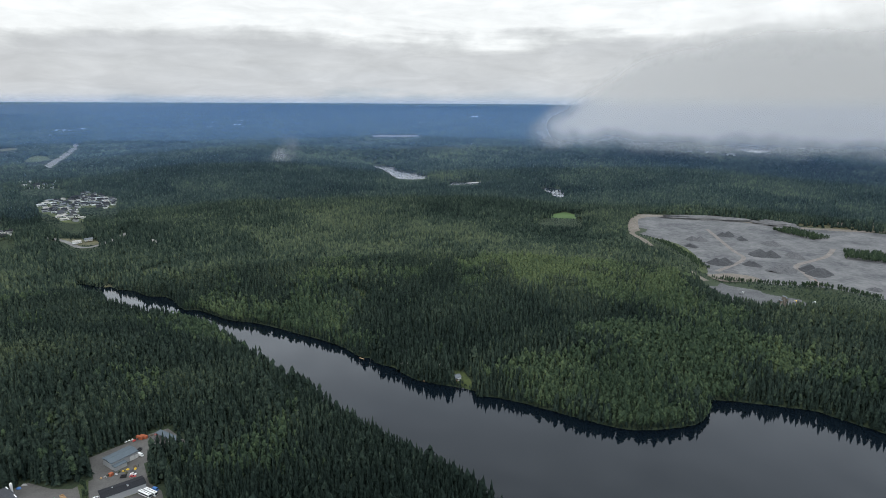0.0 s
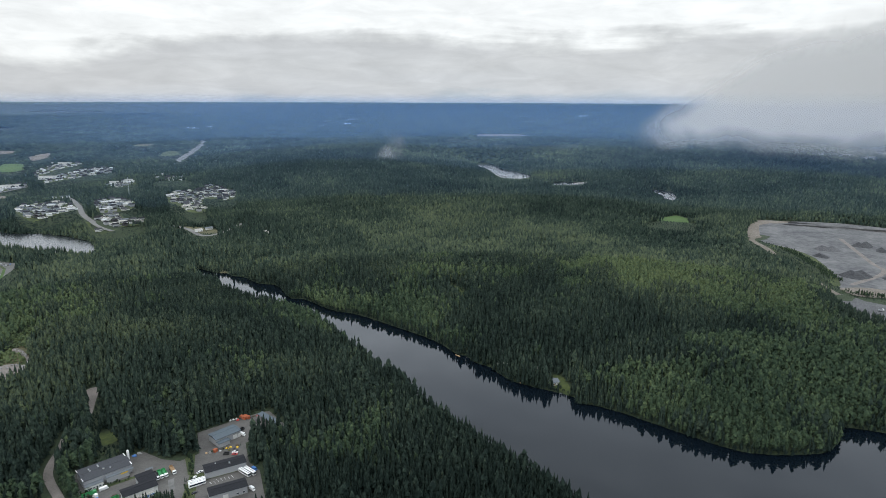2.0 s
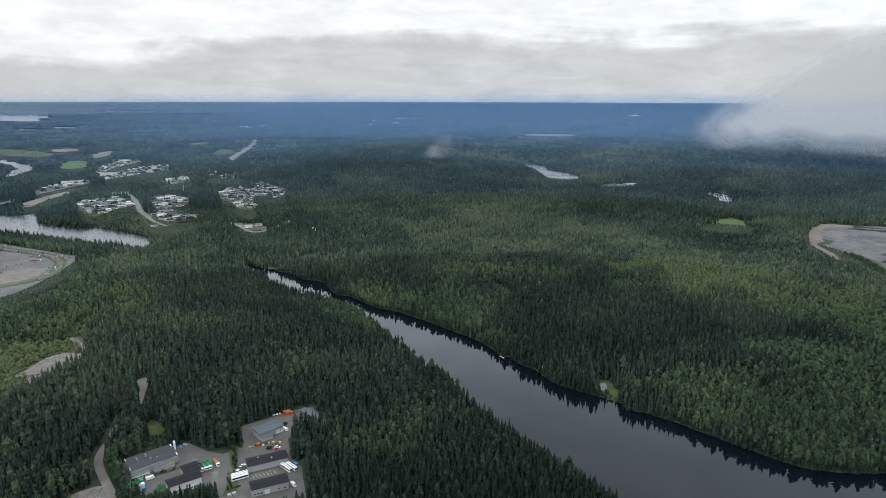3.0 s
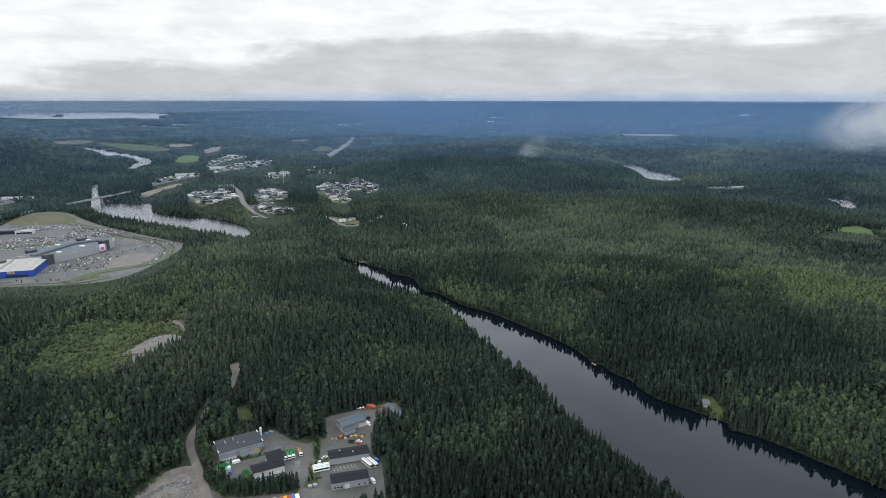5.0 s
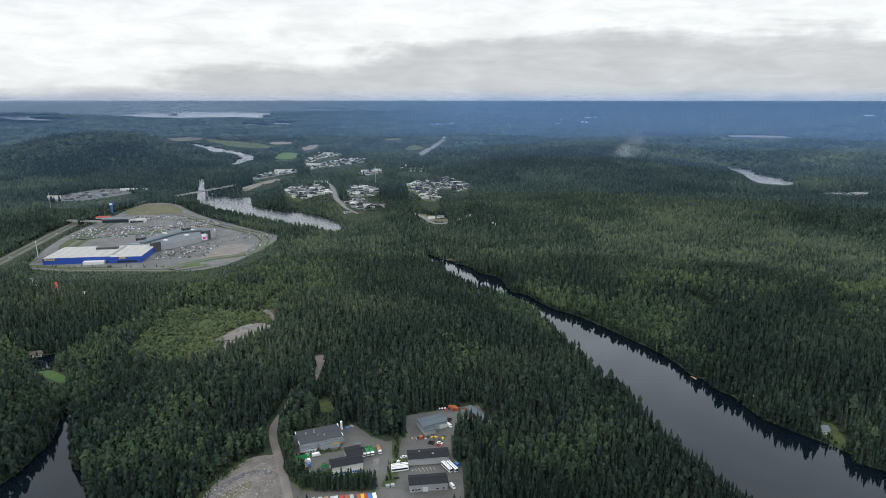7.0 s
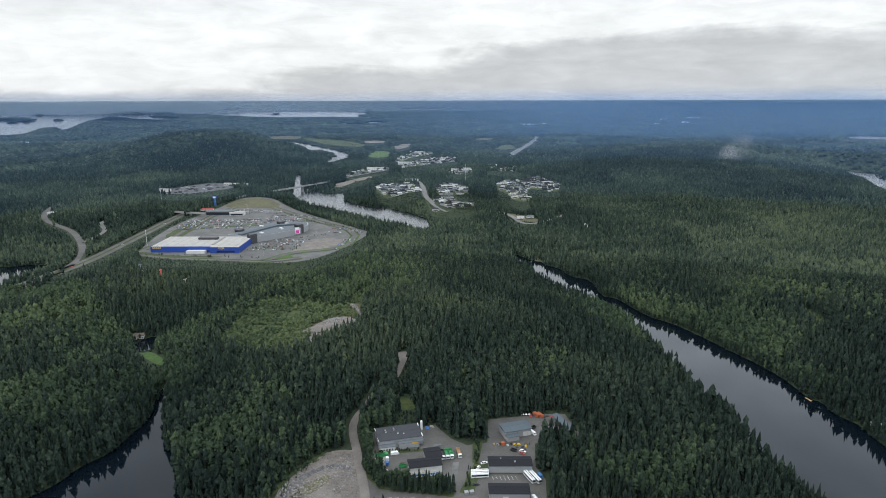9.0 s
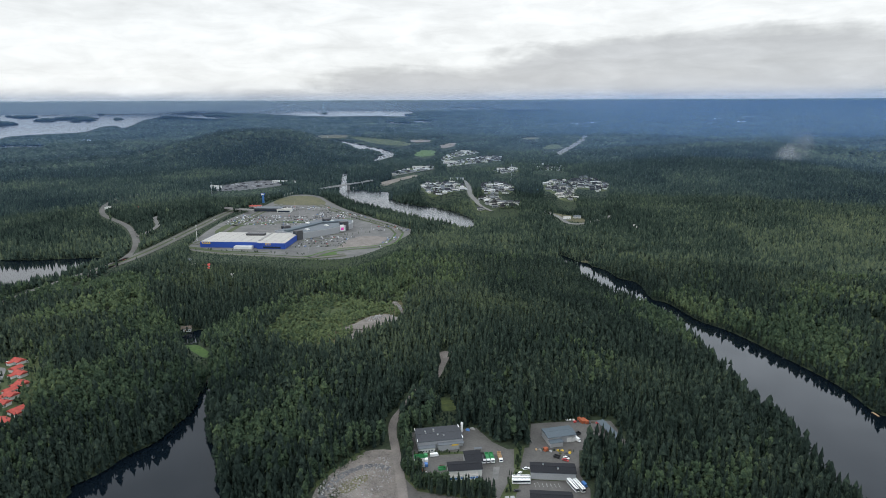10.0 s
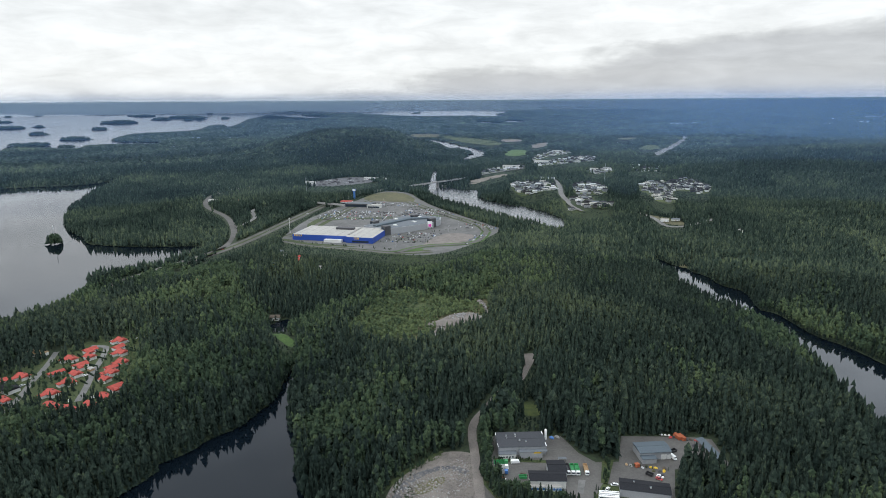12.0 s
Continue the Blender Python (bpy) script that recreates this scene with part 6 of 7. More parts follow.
# loose stones on the gravel pit and the rubble heap
stone_rng = np.random.default_rng(61)
octa_v = np.array([(1, 0, 0), (0, 1, 0), (-1, 0, 0), (0, -1, 0), (0, 0, 1), (0, 0, -1)], float)
octa_f = np.array([(0, 1, 4), (1, 2, 4), (2, 3, 4), (3, 0, 4), (1, 0, 5), (2, 1, 5), (3, 2, 5), (0, 3, 5)])
for key, count, low, high, label in (("gravel_pit", 1500, 0.25, 0.9, "many loose pale stones strewn over the gravel pit"), ("rock_heap", 1300, 0.4, 1.7, "many pale boulders and stones of a rubble heap")):
    poly, level = ZONES[key]
    lo, hi = poly.min(axis=0), poly.max(axis=0)
    xs, ys = stone_rng.uniform(lo[0], hi[0], count * 3), stone_rng.uniform(lo[1], hi[1], count * 3)
    m = (inside_distance(poly, xs, ys) > 1.0) & (line_distance(ROADS["dirt_road"][0], xs, ys) > 5.0) & (value_noise(xs, ys, 14, 5) + stone_rng.normal(0, 0.15, len(xs)) > 0.45)
    xs, ys = xs[m][:count], ys[m][:count]
    size = low + (high - low) * stone_rng.uniform(0, 1, len(xs)) ** 2.5
    c = np.stack([xs, ys, height(xs, ys) + (0.85 if key == "rock_heap" else 0.3) + size * 0.2], -1)
    v = c[:, None, :] + octa_v[None] * size[:, None, None] * stone_rng.uniform(0.6, 1.3, (len(xs), 6, 3))
    f = octa_f[None] + (np.arange(len(xs)) * 6)[:, None, None]
    tagged(new("loose_stones", mesh_from("loose_stones", v.reshape(-1, 3), f.reshape(-1, 3), [MAT["concrete"]])), label, "stones", kind="stuff")


# ---- the forest ----
rng = np.random.default_rng(7)


def spruce_shape(tiers, rim, seed, wide=0.17):
    """A spruce one metre high: ragged skirts of boughs one above the other, and a trunk."""
    r = np.random.default_rng(seed)
    v, f = [], []
    for k in range(tiers):
        top = 1.0 - 0.80 * k / tiers
        low = max(0.07, top - 0.80 / tiers * 1.75)
        rad = wide * (0.25 + 0.75 * (k + 1) / tiers) * r.uniform(0.9, 1.1)
        base = len(v)
        v.append((r.normal(0, 0.006), r.normal(0, 0.006), top))
        for s in range(rim):
            a = 2 * math.pi * (s + r.uniform(-0.25, 0.25)) / rim + k
            q = rad * (1.0 if s % 2 else 0.55) * r.uniform(0.75, 1.25)
            v.append((q * math.cos(a), q * math.sin(a), low + (0.0 if s % 2 else 0.05) + r.uniform(-0.015, 0.02)))
            f.append((base, base + 1 + s, base + 1 + (s + 1) % rim))
    return np.array(v), np.array(f)


def crown_shape(rings, segs, seed, wide=0.24, low=0.16):
    """A broad-leaved or pine crown one metre high: a lumpy, broken egg."""
    r = np.random.default_rng(seed)
    v, f = [(0, 0, 1.0)], []
    for k in range(rings):
        u = (k + 1) / (rings + 0.4)
        z = 1.0 - (1.0 - low) * u
        rad = wide * math.sin(math.pi * min(0.97, u ** 0.8)) ** 0.75
        for s in range(segs):
            a = 2 * math.pi * (s + 0.5 * (k % 2)) / segs
            q = rad * r.uniform(0.6, 1.3)
            v.append((q * math.cos(a), q * math.sin(a), z + r.uniform(-0.045, 0.045)))
    for s in range(segs):
        f.append((0, 1 + s, 1 + (s + 1) % segs))
        for k in range(rings - 1):
            a, b = 1 + k * segs + s, 1 + k * segs + (s + 1) % segs
            f += [(a, a + segs, b), (b, a + segs, b + segs)]
    return np.array(v), np.array(f)


def lobed_shape(lobes, seed, wide):
    """A leafy crown one metre high: ragged clumps of leaves set round a stem, widest below the middle."""
    r = np.random.default_rng(seed)
    base = np.array([(1, 0, 0), (0, 1, 0), (-1, 0, 0), (0, -1, 0), (0, 0, 1), (0, 0, -1)], float)
    tri = np.array([(0, 1, 4), (1, 2, 4), (2, 3, 4), (3, 0, 4), (1, 0, 5), (2, 1, 5), (3, 2, 5), (0, 3, 5)])
    v, f = [], []
    for k in range(lobes):
        z = 0.30 + 0.56 * (k + 0.3) / lobes
        q = wide * math.sin(math.pi * (0.22 + 0.72 * (z - 0.2))) * 0.55
        a = k * 2.4 + r.uniform(-0.4, 0.4)
        size = wide * r.uniform(0.62, 0.95) * (1.15 - 0.55 * z)
        c = np.array([q * math.cos(a), q * math.sin(a), z])
        f.append(tri + 6 * k)
        v.append(c + base * r.uniform(0.65, 1.3, (6, 1)) * np.array([size, size, 0.17 if lobes < 10 else 0.11]) + r.normal(0, 0.015, (6, 3)))
    v = np.concatenate(v)
    v[:, 2] = v[:, 2].clip(0.03, 1.0)
    return v, np.concatenate(f)


def pine_shape(rings, segs, seed, wide=1.0, droop=1.0):
    """A pine one metre high: ragged tufts of needles one above the other, rounded at the top."""
    r = np.random.default_rng(seed)
    v, f = [], []
    for k in range(rings):
        u = (k + 0.6) / rings
        top, rad = 1.0 - 0.60 * k / rings, 0.135 * wide * math.sin(math.pi * (0.20 + 0.62 * u))
        cx, cy = r.normal(0, 0.022, 2) * (k > 0)
        base = len(v)
        v.append((cx, cy, top))
        for s in range(segs):
            a = 2 * math.pi * (s + r.uniform(-0.3, 0.3)) / segs + 1.3 * k
            q = rad * (1.0 if s % 2 else 0.6) * r.uniform(0.7, 1.3)
            v.append((cx + q * math.cos(a), cy + q * math.sin(a), top - 0.60 / rings * r.uniform(0.75, 1.6) * droop))
            f.append((base, base + 1 + s, base + 1 + (s + 1) % segs))
    return np.array(v), np.array(f)


def canopy_density(x, y):
    """Where trees stand: 1 in closed forest, 0 in clearings, roads and water."""
    keep = (shore_distance(x, y) > 1.8).astype(float)
    for name, (poly, level) in ZONES.items():
        thin = {"red_estate": 0.42, "scrubland": 1.0, "meadow": 0.25, "clearing": 0.6, "junction": 0.1}.get(name, 0.0)
        keep *= (boxed(poly, x, y, 30.0) < -1.5) | (rng.uniform(0, 1, len(x)) < thin)
    for line, width, level in ROADS.values():
        keep *= line_distance(line, x, y, width + 6) > width * 0.5 + 3
    for hx, hy, *rest in LONE:
        keep *= (x - hx) ** 2 + (y - hy) ** 2 > (9.0 if hx < -600 else 5.0) ** 2
    for hx, hy, kind in PLACES:
        keep *= (x - hx) ** 2 + (y - hy) ** 2 > 8.5 ** 2
    return keep


def scatter(lo, hi, spacing, a0=-44.0, a1=98.0, growing=False):
    """Jittered places in a sector about the flight; the spacing may grow with the distance."""
    xs, ys = [], []
    d = lo
    while d < hi:
        step = spacing * d if growing else spacing
        count = int(radians(a1 - a0) * d / step)
        a = np.radians(a0) + (np.arange(count) + rng.uniform(-0.45, 0.45, count)) / count * radians(a1 - a0)
        r = d + step * rng.uniform(-0.5, 0.5, count)
        xs.append(EYE_X - r * np.sin(a)), ys.append(EYE_Y + r * np.cos(a))
        d += step * 0.95
    return np.concatenate(xs), np.concatenate(ys)


def stand(x, y):
    """How leafy and how light the wood is here, in patches like real stands."""
    leafy = 0.6 * value_noise(x, y, 150, 11) + 0.4 * value_noise(x, y, 45, 12)
    light = 0.6 * value_noise(x, y, 240, 13) + 0.4 * value_noise(x, y, 60, 14)
    return leafy, light


# stands that differ from their neighbours: place, half width, how much lighter
STANDS = [(-462, 380, 60, 0.22), (-372, 282, 45, 0.10), (-216, 465, 110, -0.13), (-396, 486, 120, -0.15), (200, 556, 130, -0.17), (-529, 492, 80, 0.12), (-67, 1105, 240, 0.12), (-297, 1074, 240, 0.12), (-167, 1241, 300, 0.08), (-446, 352, 70, -0.1), (-535, 393, 70, 0.1), (-453, 577, 60, 0.12), (-94, 443, 60, 0.08), (-206, 517, 60, 0.1), (-431, 605, 80, 0.08), (40, 873, 140, 0.1)]


def parcels(x, y):
    """Forest lots felled and planted at different times, each a little lighter or darker."""
    u, v = x * 0.82 + y * 0.57 + 40 * value_noise(x, y, 200, 16), -x * 0.57 + y * 0.82 + 40 * value_noise(x, y, 200, 17)
    k = (np.floor(u / 190).astype(np.int64) * 7349 + np.floor(v / 260).astype(np.int64) * 9151) % 97
    out = (k / 96.0 - 0.5) * 0.26
    for sx, sy, wide, lift in STANDS:
        out = out + lift / 1.2 * np.exp(-((x - sx) ** 2 + (y - sy) ** 2) / (2 * wide * wide))
    return out


def forest(name, shapes, x, y, tall, wide, tint, look_of, label):
    """One mesh of many trees, each turned, leaned and sized on its own."""
    h = height(x, y)
    s = shrink(x, y)
    X, Y, Z = put(x, y, h - 0.3)
    turn = rng.uniform(0, 2 * math.pi, len(x))
    kind = rng.integers(0, len(shapes), len(x))
    verts, faces, tints, base = [], [], [], 0
    for k, (v, f) in enumerate(shapes):
        m = kind == k
        if not m.any():
            continue
        c, q = np.cos(turn[m])[:, None], np.sin(turn[m])[:, None]
        W, T = (wide[m] * s[m])[:, None], (tall[m] * s[m])[:, None]
        lean = rng.normal(0, 0.02, (2, m.sum(), 1))
        vx = X[m][:, None] + (v[:, 0] * c - v[:, 1] * q) * W + lean[0] * v[:, 2] * T
        vy = Y[m][:, None] + (v[:, 0] * q + v[:, 1] * c) * W + lean[1] * v[:, 2] * T
        vz = Z[m][:, None] + v[:, 2] * T
        verts.append(np.stack([vx, vy, vz], -1).reshape(-1, 3))
        faces.append((f[None] + (base + np.arange(m.sum()) * len(v))[:, None, None]).reshape(-1, 3))
        tints.append(np.repeat(tint[m], len(v)))
        base += m.sum() * len(v)
    me = mesh_from(name, np.concatenate(verts), np.concatenate(faces), [MAT[look_of]], False, {"tint": np.concatenate(tints)})
    return tagged(new(name, me), label, "forest", kind="stuff")


SUBURBS = ("suburb_a", "suburb_b", "suburb_c", "suburb_d", "town", "town_b", "town_c", "town_d", "town_e")
OPEN = [LAKES[k] for k in ("pond", "great_lake", "north_lake", "north_strip", "far_pond", "far_pond_east", "upper_river", "lake_a", "lake_b", "lake_c", "lake_d")] + [poly for key, (poly, level) in ZONES.items() if key not in ("gravel_pit", "yard", "rock_heap", "scrubland", "red_estate", "meadow", "clearing", "quarry_yard", "cottage_lawn")]
OPEN += [np.array([(hx - 7, hy - 7), (hx + 7, hy - 7), (hx + 7, hy + 7), (hx - 7, hy + 7)], float) for hx, hy, *rest in LONE if hx < -600 and hy < 500]
WAYS = [(ROADS[k][0], ROADS[k][1]) for k in ("forest_ride", "slip_road", "slip_branch", "far_highway", "suburb_road", "junction_road")] + [(ROADS["highway"][0][16:], ROADS["highway"][1])]


def kept_low(x, y, tall):
    """Young growth before lakes, fields and roads: trees there stand lower, so that the open places lie open."""
    h = height(x, y)
    out = np.full(len(x), 0.18)
    for share in (0.4, 0.7, 1.0):
        hidden = np.zeros(len(x), bool)
        for base in (0.0, 8.0):
            k = (EYE_H - base) / (EYE_H - h - tall * share)
            px, py = EYE_X + (x - EYE_X) * k, EYE_Y + (y - EYE_Y) * k
            for poly in OPEN:
                hidden |= boxed(poly, px, py, 5.0) > 1.0
        for line, width in WAYS:
            hidden |= line_distance(line, px, py, width) < width * 0.5
        out = np.where(hidden | ((out < share - 0.31) & (share > 0.4)), out, share)
    return tall * out


SPRUCES = [spruce_shape(4, 8, k, 0.15) for k in range(8)]
LEAFIES = [pine_shape(6, 7, 20 + k, 1.05, 1.35) for k in range(8)]
PINES = [pine_shape(4, 8, 80 + k, 1.05, 1.3) for k in range(6)]
MID_SPRUCES = [spruce_shape(3, 6, 40 + k, 0.18) for k in range(6)]
MID_LEAFIES = [pine_shape(4, 6, 50 + k, 1.15, 1.35) for k in range(6)]
MID_PINES = [pine_shape(3, 6, 90 + k, 1.0, 1.3) for k in range(5)]
FAR_SPRUCES = [spruce_shape(2, 5, 140 + k, 0.20) for k in range(5)]
FAR_LEAFIES = [pine_shape(2, 6, 150 + k, 1.3, 1.4) for k in range(5)]
FAR_PINES = [pine_shape(2, 5, 190 + k, 1.15, 1.3) for k in range(5)]
FAR_CLUMPS = [spruce_shape(1, 6, 60 + k, 0.30) for k in range(4)] + [crown_shape(1, 6, 70 + k, 0.33) for k in range(3)]


def grow(lo, hi, spacing, spruces, leafies, pines, size, word, growing=False):
    x, y = scatter(lo, hi, spacing, growing=growing)
    m = canopy_density(x, y) > 0
    m &= (boxed(ZONES["scrubland"][0], x, y, 10.0) < 0) | (value_noise(x, y, 24, 21) + rng.normal(0, 0.1, len(x)) > 0.22)
    x, y = x[m], y[m]
    leafy, light = stand(x, y)
    is_leaf = (leafy + rng.normal(0, 0.07, len(x)) > 0.60) | (boxed(ZONES["scrubland"][0], x, y, 10.0) > 0) | (boxed(ZONES["clearing"][0], x, y, 10.0) > 0) | (boxed(ZONES["meadow"][0], x, y, 10.0) > 0)
    shore = shore_distance(x, y)
    tall = rng.normal(14.6, 3.0, len(x)).clip(6, 23) * (0.8 + 0.4 * value_noise(x, y, 130, 15)) * np.clip(0.95 + shore / 120, 0, 1)
    for key in ("scrubland", "meadow", "clearing", "red_estate", "junction"):
        tall = np.where(boxed(ZONES[key][0], x, y, 10.0) > 0, tall * (rng.uniform(0.22, 0.6, len(x)) if key in ("scrubland", "meadow", "clearing") else 0.8 if key == "red_estate" else 0.5), tall)
    tall = kept_low(x, y, tall)
    wide = np.maximum(tall, 8.5) * rng.uniform(0.85, 1.25, len(x)) * size
    wide = np.where(boxed(ZONES["scrubland"][0], x, y, 10.0) > 0, wide * 1.6, wide)
    tint = (0.36 + 1.0 * (light - 0.5) + 1.2 * parcels(x, y) + 0.17 * is_leaf + rng.normal(0, 0.12, len(x))).clip(0, 1)
    tint = np.where(boxed(ZONES["scrubland"][0], x, y, 10.0) > 0, tint + 0.14 + rng.normal(0, 0.12, len(x)), tint)
    pine = rng.uniform(0, 1, len(x)) < 0.25 + 0.5 * (value_noise(x, y, 150, 18) - 0.4)
    a = ~is_leaf & pine
    forest("pine_forest", pines, x[a], y[a], tall[a] * 1.05, wide[a], (tint[a] + 0.06).clip(0, 1), "needles" if size < 1.2 else "canopy", "grey-green pine forest with rounded crowns, " + word)
    a = ~is_leaf & ~pine
    forest("spruce_forest", spruces, x[a], y[a], tall[a], wide[a], tint[a], "needles" if size < 1.2 else "canopy", "dense dark green spruce and pine forest, " + word)
    a = is_leaf
    forest("birch_forest", leafies, x[a], y[a], tall[a] * 0.85, wide[a] * 0.95, tint[a] + 0.04, "leaves" if size < 1.2 else "canopy", "lighter green birch and aspen woods, " + word)


grow(300, 540, 3.4, SPRUCES, LEAFIES, PINES, 1.0, "round the lake and the yards")
grow(540, 950, 4.1, MID_SPRUCES, MID_LEAFIES, MID_PINES, 1.05, "on the slopes beyond the river")
grow(950, 1500, 5.1, FAR_SPRUCES, FAR_LEAFIES, FAR_PINES, 1.21, "on the hills round the shopping centre")
# the woods below and behind the flight
x, y = np.concatenate([np.stack(scatter(14, 300, 7.5, -180, 180)), np.stack(scatter(300, 700, 11.0, 98, 316))], axis=1)
m = canopy_density(x, y) > 0
x, y = x[m], y[m]
tall = rng.normal(13, 2.6, len(x)).clip(6, 20)
forest("spruce_forest", FAR_SPRUCES, x, y, tall, tall * 1.6, (0.4 + rng.normal(0, 0.17, len(x))).clip(0, 1), "canopy", "dense dark green spruce forest below the hill")
for lo, hi, step, broad in ((1500, 2600, 0.0044, 1.9), (2600, 30000, 0.0085, 2.3)):
    x, y = scatter(lo, hi, step, growing=True)
    m = canopy_density(x, y) > 0
    x, y = x[m], y[m]
    leafy, light = stand(x, y)
    dist = np.hypot(x - EYE_X, y - EYE_Y)
    tint = 0.40 + 0.6 * (light - 0.5) + 1.3 * parcels(x, y) - 0.28 * np.exp(-((x + 2450) ** 2 + (y - 1560) ** 2) / (2 * 420.0 ** 2)) + 0.45 * (leafy - 0.5) + rng.normal(0, 0.11, len(x))
    forest("distant_forest", FAR_CLUMPS, x, y, kept_low(x, y, rng.normal(15, 3.5, len(x)).clip(8, 24)), dist * step * broad * rng.uniform(0.75, 1.25, len(x)), tint.clip(0, 1), "canopy", "endless dark forest towards the horizon")
# woods on the islands of the great lake
xs, ys, ws = [], [], []
for ix, iy, wide, deep in ISLANDS[:-1]:
    d = math.hypot(ix - EYE_X, iy - EYE_Y)
    wide, deep = max(wide, 0.0036 * d), max(deep, 0.0042 * d)
    ax, ay = (ix - EYE_X) / d, (iy - EYE_Y) / d
    q, a = np.sqrt(rng.uniform(0, 0.72, 40)), rng.uniform(0, 2 * math.pi, 40)
    along, across = q * np.cos(a) * deep, q * np.sin(a) * wide
    xs.append(ix + along * ax + across * ay), ys.append(iy + along * ay - across * ax), ws.append(np.full(40, wide * 0.75))
xs, ys, ws = np.concatenate(xs), np.concatenate(ys), np.concatenate(ws)
forest("island_woods", FAR_CLUMPS, xs, ys, rng.uniform(13, 22, len(xs)), ws, (0.3 + rng.normal(0, 0.1, len(xs))).clip(0, 1), "canopy", "dark woods covering the islands of the lake")
# garden trees between the houses of the suburbs, and trees along the edges of the far fields
xs, ys = [], []
for key in (*SUBURBS, "far_field_d", "far_field_e"):
    poly = ZONES[key][0]
    lo, hi = poly.min(axis=0), poly.max(axis=0)
    count = int((hi - lo).prod() / (260 if key in SUBURBS else 900))
    x, y = rng.uniform(lo[0], hi[0], count), rng.uniform(lo[1], hi[1], count)
    m = (inside_distance(poly, x, y) > 2) & (line_distance(ROADS["suburb_road"][0], x, y) > 9)
    for hx, hy in HOMES:
        m &= (x - hx) ** 2 + (y - hy) ** 2 > 7.5 ** 2
    xs.append(x[m]), ys.append(y[m])
xs, ys = np.concatenate(xs), np.concatenate(ys)
tall = rng.uniform(3.5, 8, len(xs))
forest("garden_trees", MID_LEAFIES, xs, ys, tall, tall * 1.3, (0.42 + rng.normal(0, 0.15, len(xs))).clip(0, 1), "canopy", "small leafy trees between suburban houses")


# alders and willows along the near shores
x, y = scatter(330, 1200, 3.2)
shore = shore_distance(x, y)
m = (shore > 0.6) & (shore < 7)
x, y, shore = x[m], y[m], shore[m]
bush = rng.uniform(3.0, 8.0, len(x))
forest("shore_bushes", MID_LEAFIES, x, y, bush, bush * 1.5, (0.14 + rng.normal(0, 0.12, len(x))).clip(0, 1), "needles", "low dark alder and willow bushes along the shore")


# ---- single trees: the belts and strips of the yards, the estate and the car park ----
def tree_proto(word, broad, seed):
    t = thing("tree", word, "tree", pose(0, 0, 0), "trees by the yards")
    part("trunk", drum(bmesh.new(), 0, 0, 0, 0.75, 0.016, 0.006, 6), "bark", t)
    shapes = [lobed_shape(16, seed, 0.19)] if broad else [spruce_shape(7, 14, seed, 0.15)]
    for v, f in shapes:
        me = mesh_from("crown", v, f, [MAT["leaves" if broad else "needles"]], False, {"tint": np.full(len(v), 0.38 + 0.05 * (seed % 5))})
        c = new("crown", me)
        c.parent = t
    if broad:
        for k in range(3):
            bm = boxes((-0.004, 0.004, -0.004, 0.004, 0, 0.3))
            part("limb", bm, "bark", t, at=pose(0, 0, 0.3 + 0.08 * k, 35, 0, 120 * k))
    return t


TREES = [tree_proto("slim dark green spruce by the yards", False, 200 + k) for k in range(4)] + [tree_proto("leafy light green birch by the yards", True, 210 + k) for k in range(4)]
fresh = [True] * len(TREES)


def plant(x, y, tall, broad):
    i = (4 if broad else 0) + int(rng.integers(0, 4))
    m = set_down(x, y, rng.uniform(0, 360), 0.1)
    TREES[i].scale = (tall, tall, tall)
    if fresh[i]:
        fresh[i] = False
        TREES[i].matrix_basis = m @ Matrix.Diagonal((tall, tall, tall, 1))
    else:
        copy_thing(TREES[i], m)
    return i


def belt(ax, ay, bx, by, wide, count, low, high, leaf=0.4):
    for _ in range(count):
        u, w = rng.uniform(0, 1), rng.uniform(-0.5, 0.5) * wide
        dx, dy = bx - ax, by - ay
        d = math.hypot(dx, dy)
        plant(ax + dx * u - dy / d * w, ay + dy * u + dx / d * w, rng.uniform(low, high), rng.uniform() < leaf)


belt(-296, 320, -268, 309, 9, 56, 8, 14, 0.2)
belt(-268, 309, -232, 333, 10, 76, 8, 14, 0.15)
belt(-301, 332, -279, 355, 2.5, 26, 1.6, 3.0, 0.9)
belt(-254, 388, -240, 366, 3.0, 18, 2.5, 6, 0.7)
belt(-241, 364, -225, 337, 4.5, 14, 2.0, 4.5, 0.9)
belt(-244, 392, -222, 408, 2.0, 10, 1.5, 3.0, 0.8)
belt(-304, 328, -325, 345, 8, 22, 6, 12, 0.6)


# planted trees farther off: the estate, the islet, the car park and the quarry's edge
# from, to, width, how many, lowest and highest tree
BELTS = [(-690, 180, -560, 150, 60, 60, 3, 7), (-680, 120, -570, 100, 50, 40, 4, 8), (-1289, 200, -1289, 214, 20, 34, 12, 19), (-1000, 500, -830, 605, 5, 40, 3, 6), (-900, 620, -830, 690, 40, 30, 3, 5), (-1170, 660, -1000, 840, 60, 46, 3, 5), (-1220, 800, -1100, 880, 20, 30, 3, 5), (-905, 720, -880, 790, 6, 12, 3, 5), (-1010, 850, -860, 850, 6, 30, 3, 5), (-335, 320, -318, 262, 8, 60, 2, 6), (-310, 333, -330, 352, 10, 40, 3, 8)]
QUARRY_BELTS = [(432, 1190, 435, 990, 26, 360, 4, 8), (418, 929, 527, 878, 10, 130, 5, 9), (522, 860, 605, 808, 12, 130, 5, 10), (730, 1090, 825, 1040, 70, 520, 7, 12), (728, 1260, 775, 1275, 100, 460, 5, 11)]
xs, ys, ts = [], [], []
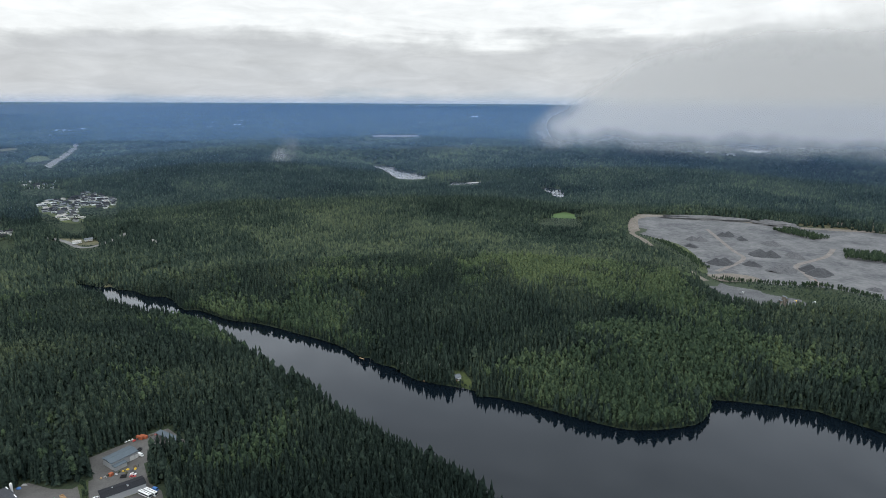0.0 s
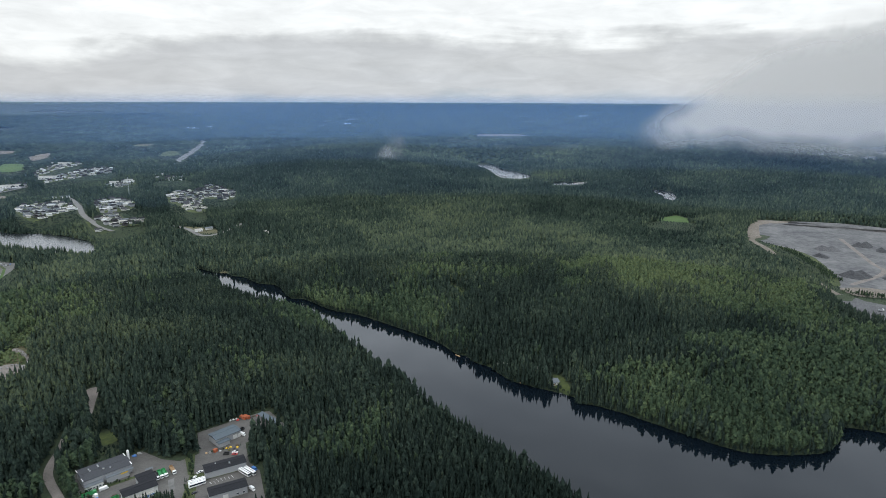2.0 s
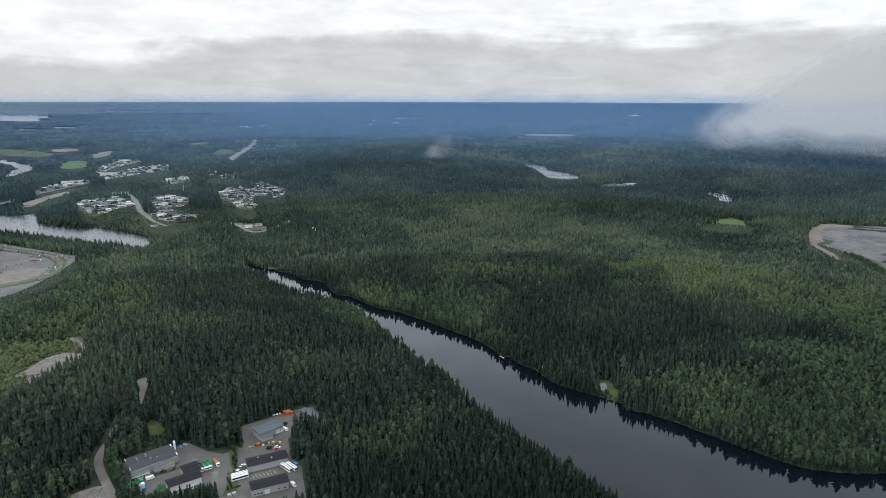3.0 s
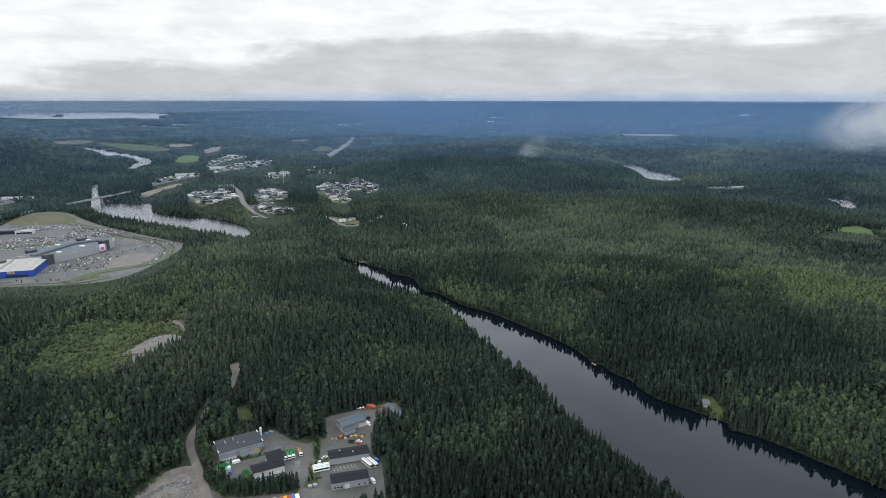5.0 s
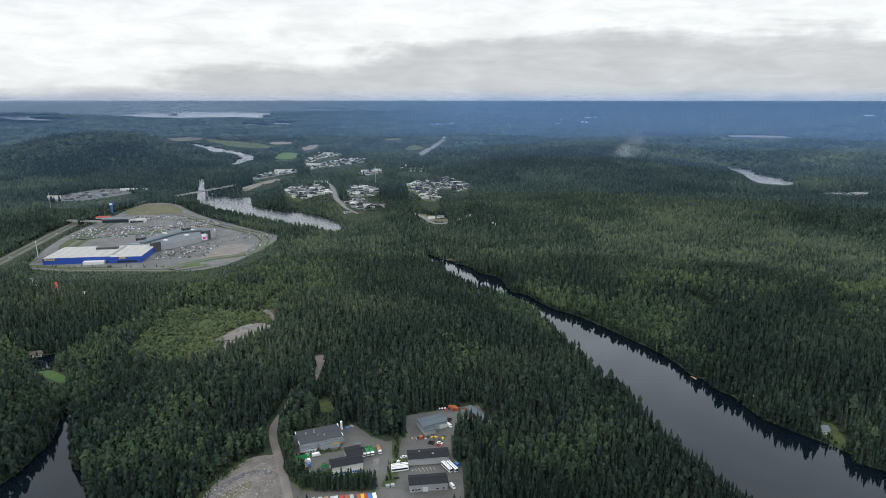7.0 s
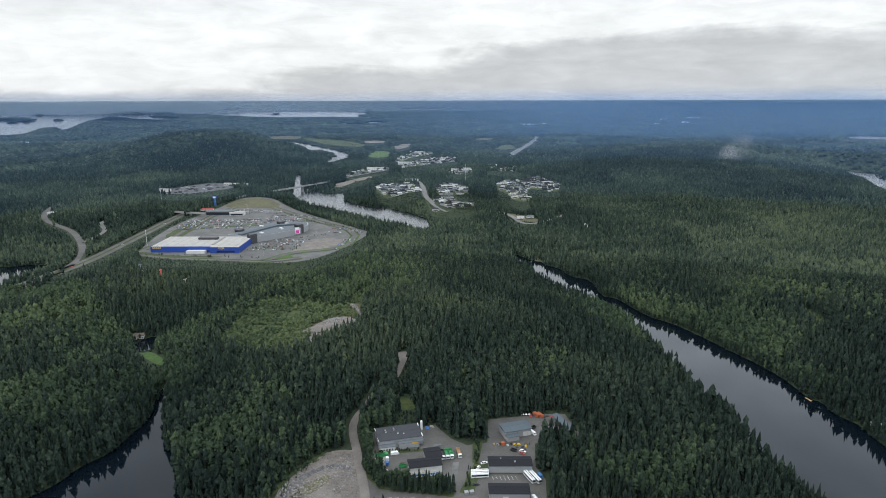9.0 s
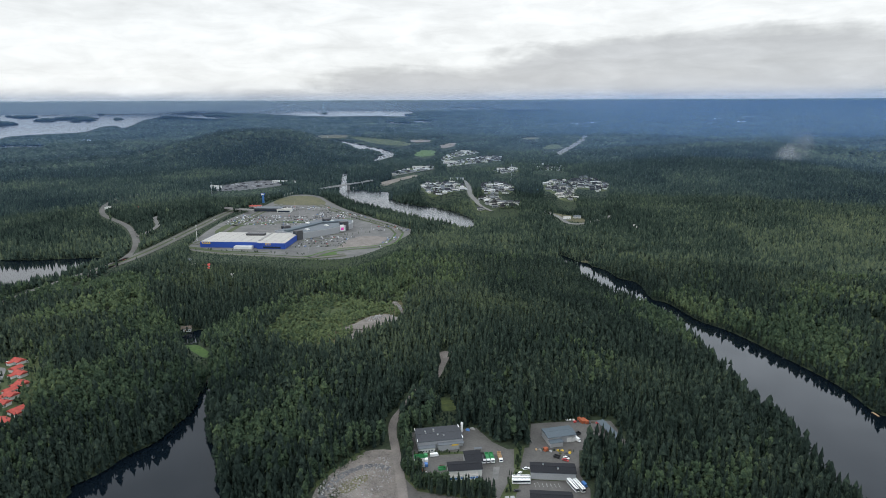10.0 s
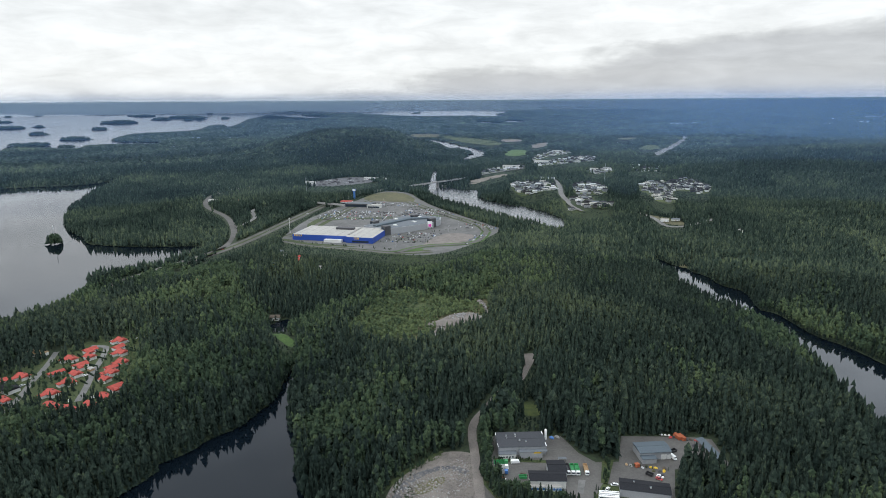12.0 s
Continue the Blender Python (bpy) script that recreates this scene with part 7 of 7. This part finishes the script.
for ax, ay, bx, by, wide, count, low, high in BELTS + QUARRY_BELTS:
    u, w = rng.uniform(0, 1, count), rng.uniform(-0.5, 0.5, count) * wide
    d = math.hypot(bx - ax, by - ay)
    xs.append(ax + (bx - ax) * u - (by - ay) / d * w), ys.append(ay + (by - ay) * u + (bx - ax) / d * w), ts.append(rng.uniform(low, high, count))
xs, ys, ts = np.concatenate(xs), np.concatenate(ys), np.concatenate(ts)
forest("planted_trees", LEAFIES, xs, ys, ts, ts * 1.25, (0.4 + rng.normal(0, 0.15, len(xs))).clip(0, 1), "leaves", "scattered small leafy trees and shrubs by roads and gardens")


# ---- the air: distance haze put in as see-through blue sheets between near woods and horizon ----
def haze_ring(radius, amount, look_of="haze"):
    """An upright tinted sheet standing in for haze, thin at the ground, densest towards the horizon's height and gone
    above it.
    """
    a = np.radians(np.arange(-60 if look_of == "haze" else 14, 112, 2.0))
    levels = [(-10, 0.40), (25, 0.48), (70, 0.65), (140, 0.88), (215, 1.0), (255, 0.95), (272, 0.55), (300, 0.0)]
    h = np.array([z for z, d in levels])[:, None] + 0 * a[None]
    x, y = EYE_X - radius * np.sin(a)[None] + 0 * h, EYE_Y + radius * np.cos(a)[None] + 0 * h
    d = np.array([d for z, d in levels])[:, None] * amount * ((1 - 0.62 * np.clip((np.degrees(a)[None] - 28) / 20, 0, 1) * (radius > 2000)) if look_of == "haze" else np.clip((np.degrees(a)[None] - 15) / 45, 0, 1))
    n_, m_ = h.shape
    i, j = np.meshgrid(np.arange(n_ - 1), np.arange(m_ - 1), indexing="ij")
    quads = np.stack([i * m_ + j, i * m_ + j + 1, (i + 1) * m_ + j + 1, (i + 1) * m_ + j], -1).reshape(-1, 4)
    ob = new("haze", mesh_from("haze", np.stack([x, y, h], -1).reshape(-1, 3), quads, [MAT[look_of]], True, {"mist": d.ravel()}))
    return tagged(ob, "thin blue haze hanging over the distant forest", "haze", kind="stuff")


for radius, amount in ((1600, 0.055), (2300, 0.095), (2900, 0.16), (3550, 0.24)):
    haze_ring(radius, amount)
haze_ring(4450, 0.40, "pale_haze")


def cloud_bank(a0, a1, near, far, z0, z1, look_of, amount, label, soft=0.35):
    """A low cloud: leaning layers of mist, dense in the middle, fading to every side."""
    u, v = np.meshgrid(np.linspace(0, 1, 40), np.linspace(0, 1, 24), indexing="ij")
    a = np.radians(a0 + (a1 - a0) * u)
    d = near + (far - near) * v + 40 * np.sin(u * 9) * v
    z = z0 + (z1 - z0) * v
    rise = np.clip((u - 0.30 * v) / soft, 0, 1) * np.clip((1 - u) / soft, 0, 1)
    env = amount * (rise * rise * (3 - 2 * rise)) * np.clip(v / 0.24, 0, 1) * np.clip((1 - v) / 0.5, 0, 1)
    x, y = EYE_X - d * np.sin(a), EYE_Y + d * np.cos(a)
    n_, m_ = x.shape
    i, j = np.meshgrid(np.arange(n_ - 1), np.arange(m_ - 1), indexing="ij")
    quads = np.stack([i * m_ + j, i * m_ + j + 1, (i + 1) * m_ + j + 1, (i + 1) * m_ + j], -1).reshape(-1, 4)
    ob = new("cloud", mesh_from("cloud", np.stack([x, y, z], -1).reshape(-1, 3), quads, [MAT[look_of]], True, {"mist": env.ravel()}))
    return tagged(ob, label, "cloud", kind="stuff")


cloud_bank(-2, -62, 2340, 2590, 62, 660, "cloud", 1.15, "low grey cloud bank hanging over the forest", 0.13)
cloud_bank(-5, -64, 2630, 2860, 84, 620, "cloud", 1.15, "low grey cloud bank hanging over the forest", 0.13)
cloud_bank(17.6, 11.8, 2300, 2450, 22, 210, "wisp", 0.41, "small torn wisp of mist above the trees", 0.45)
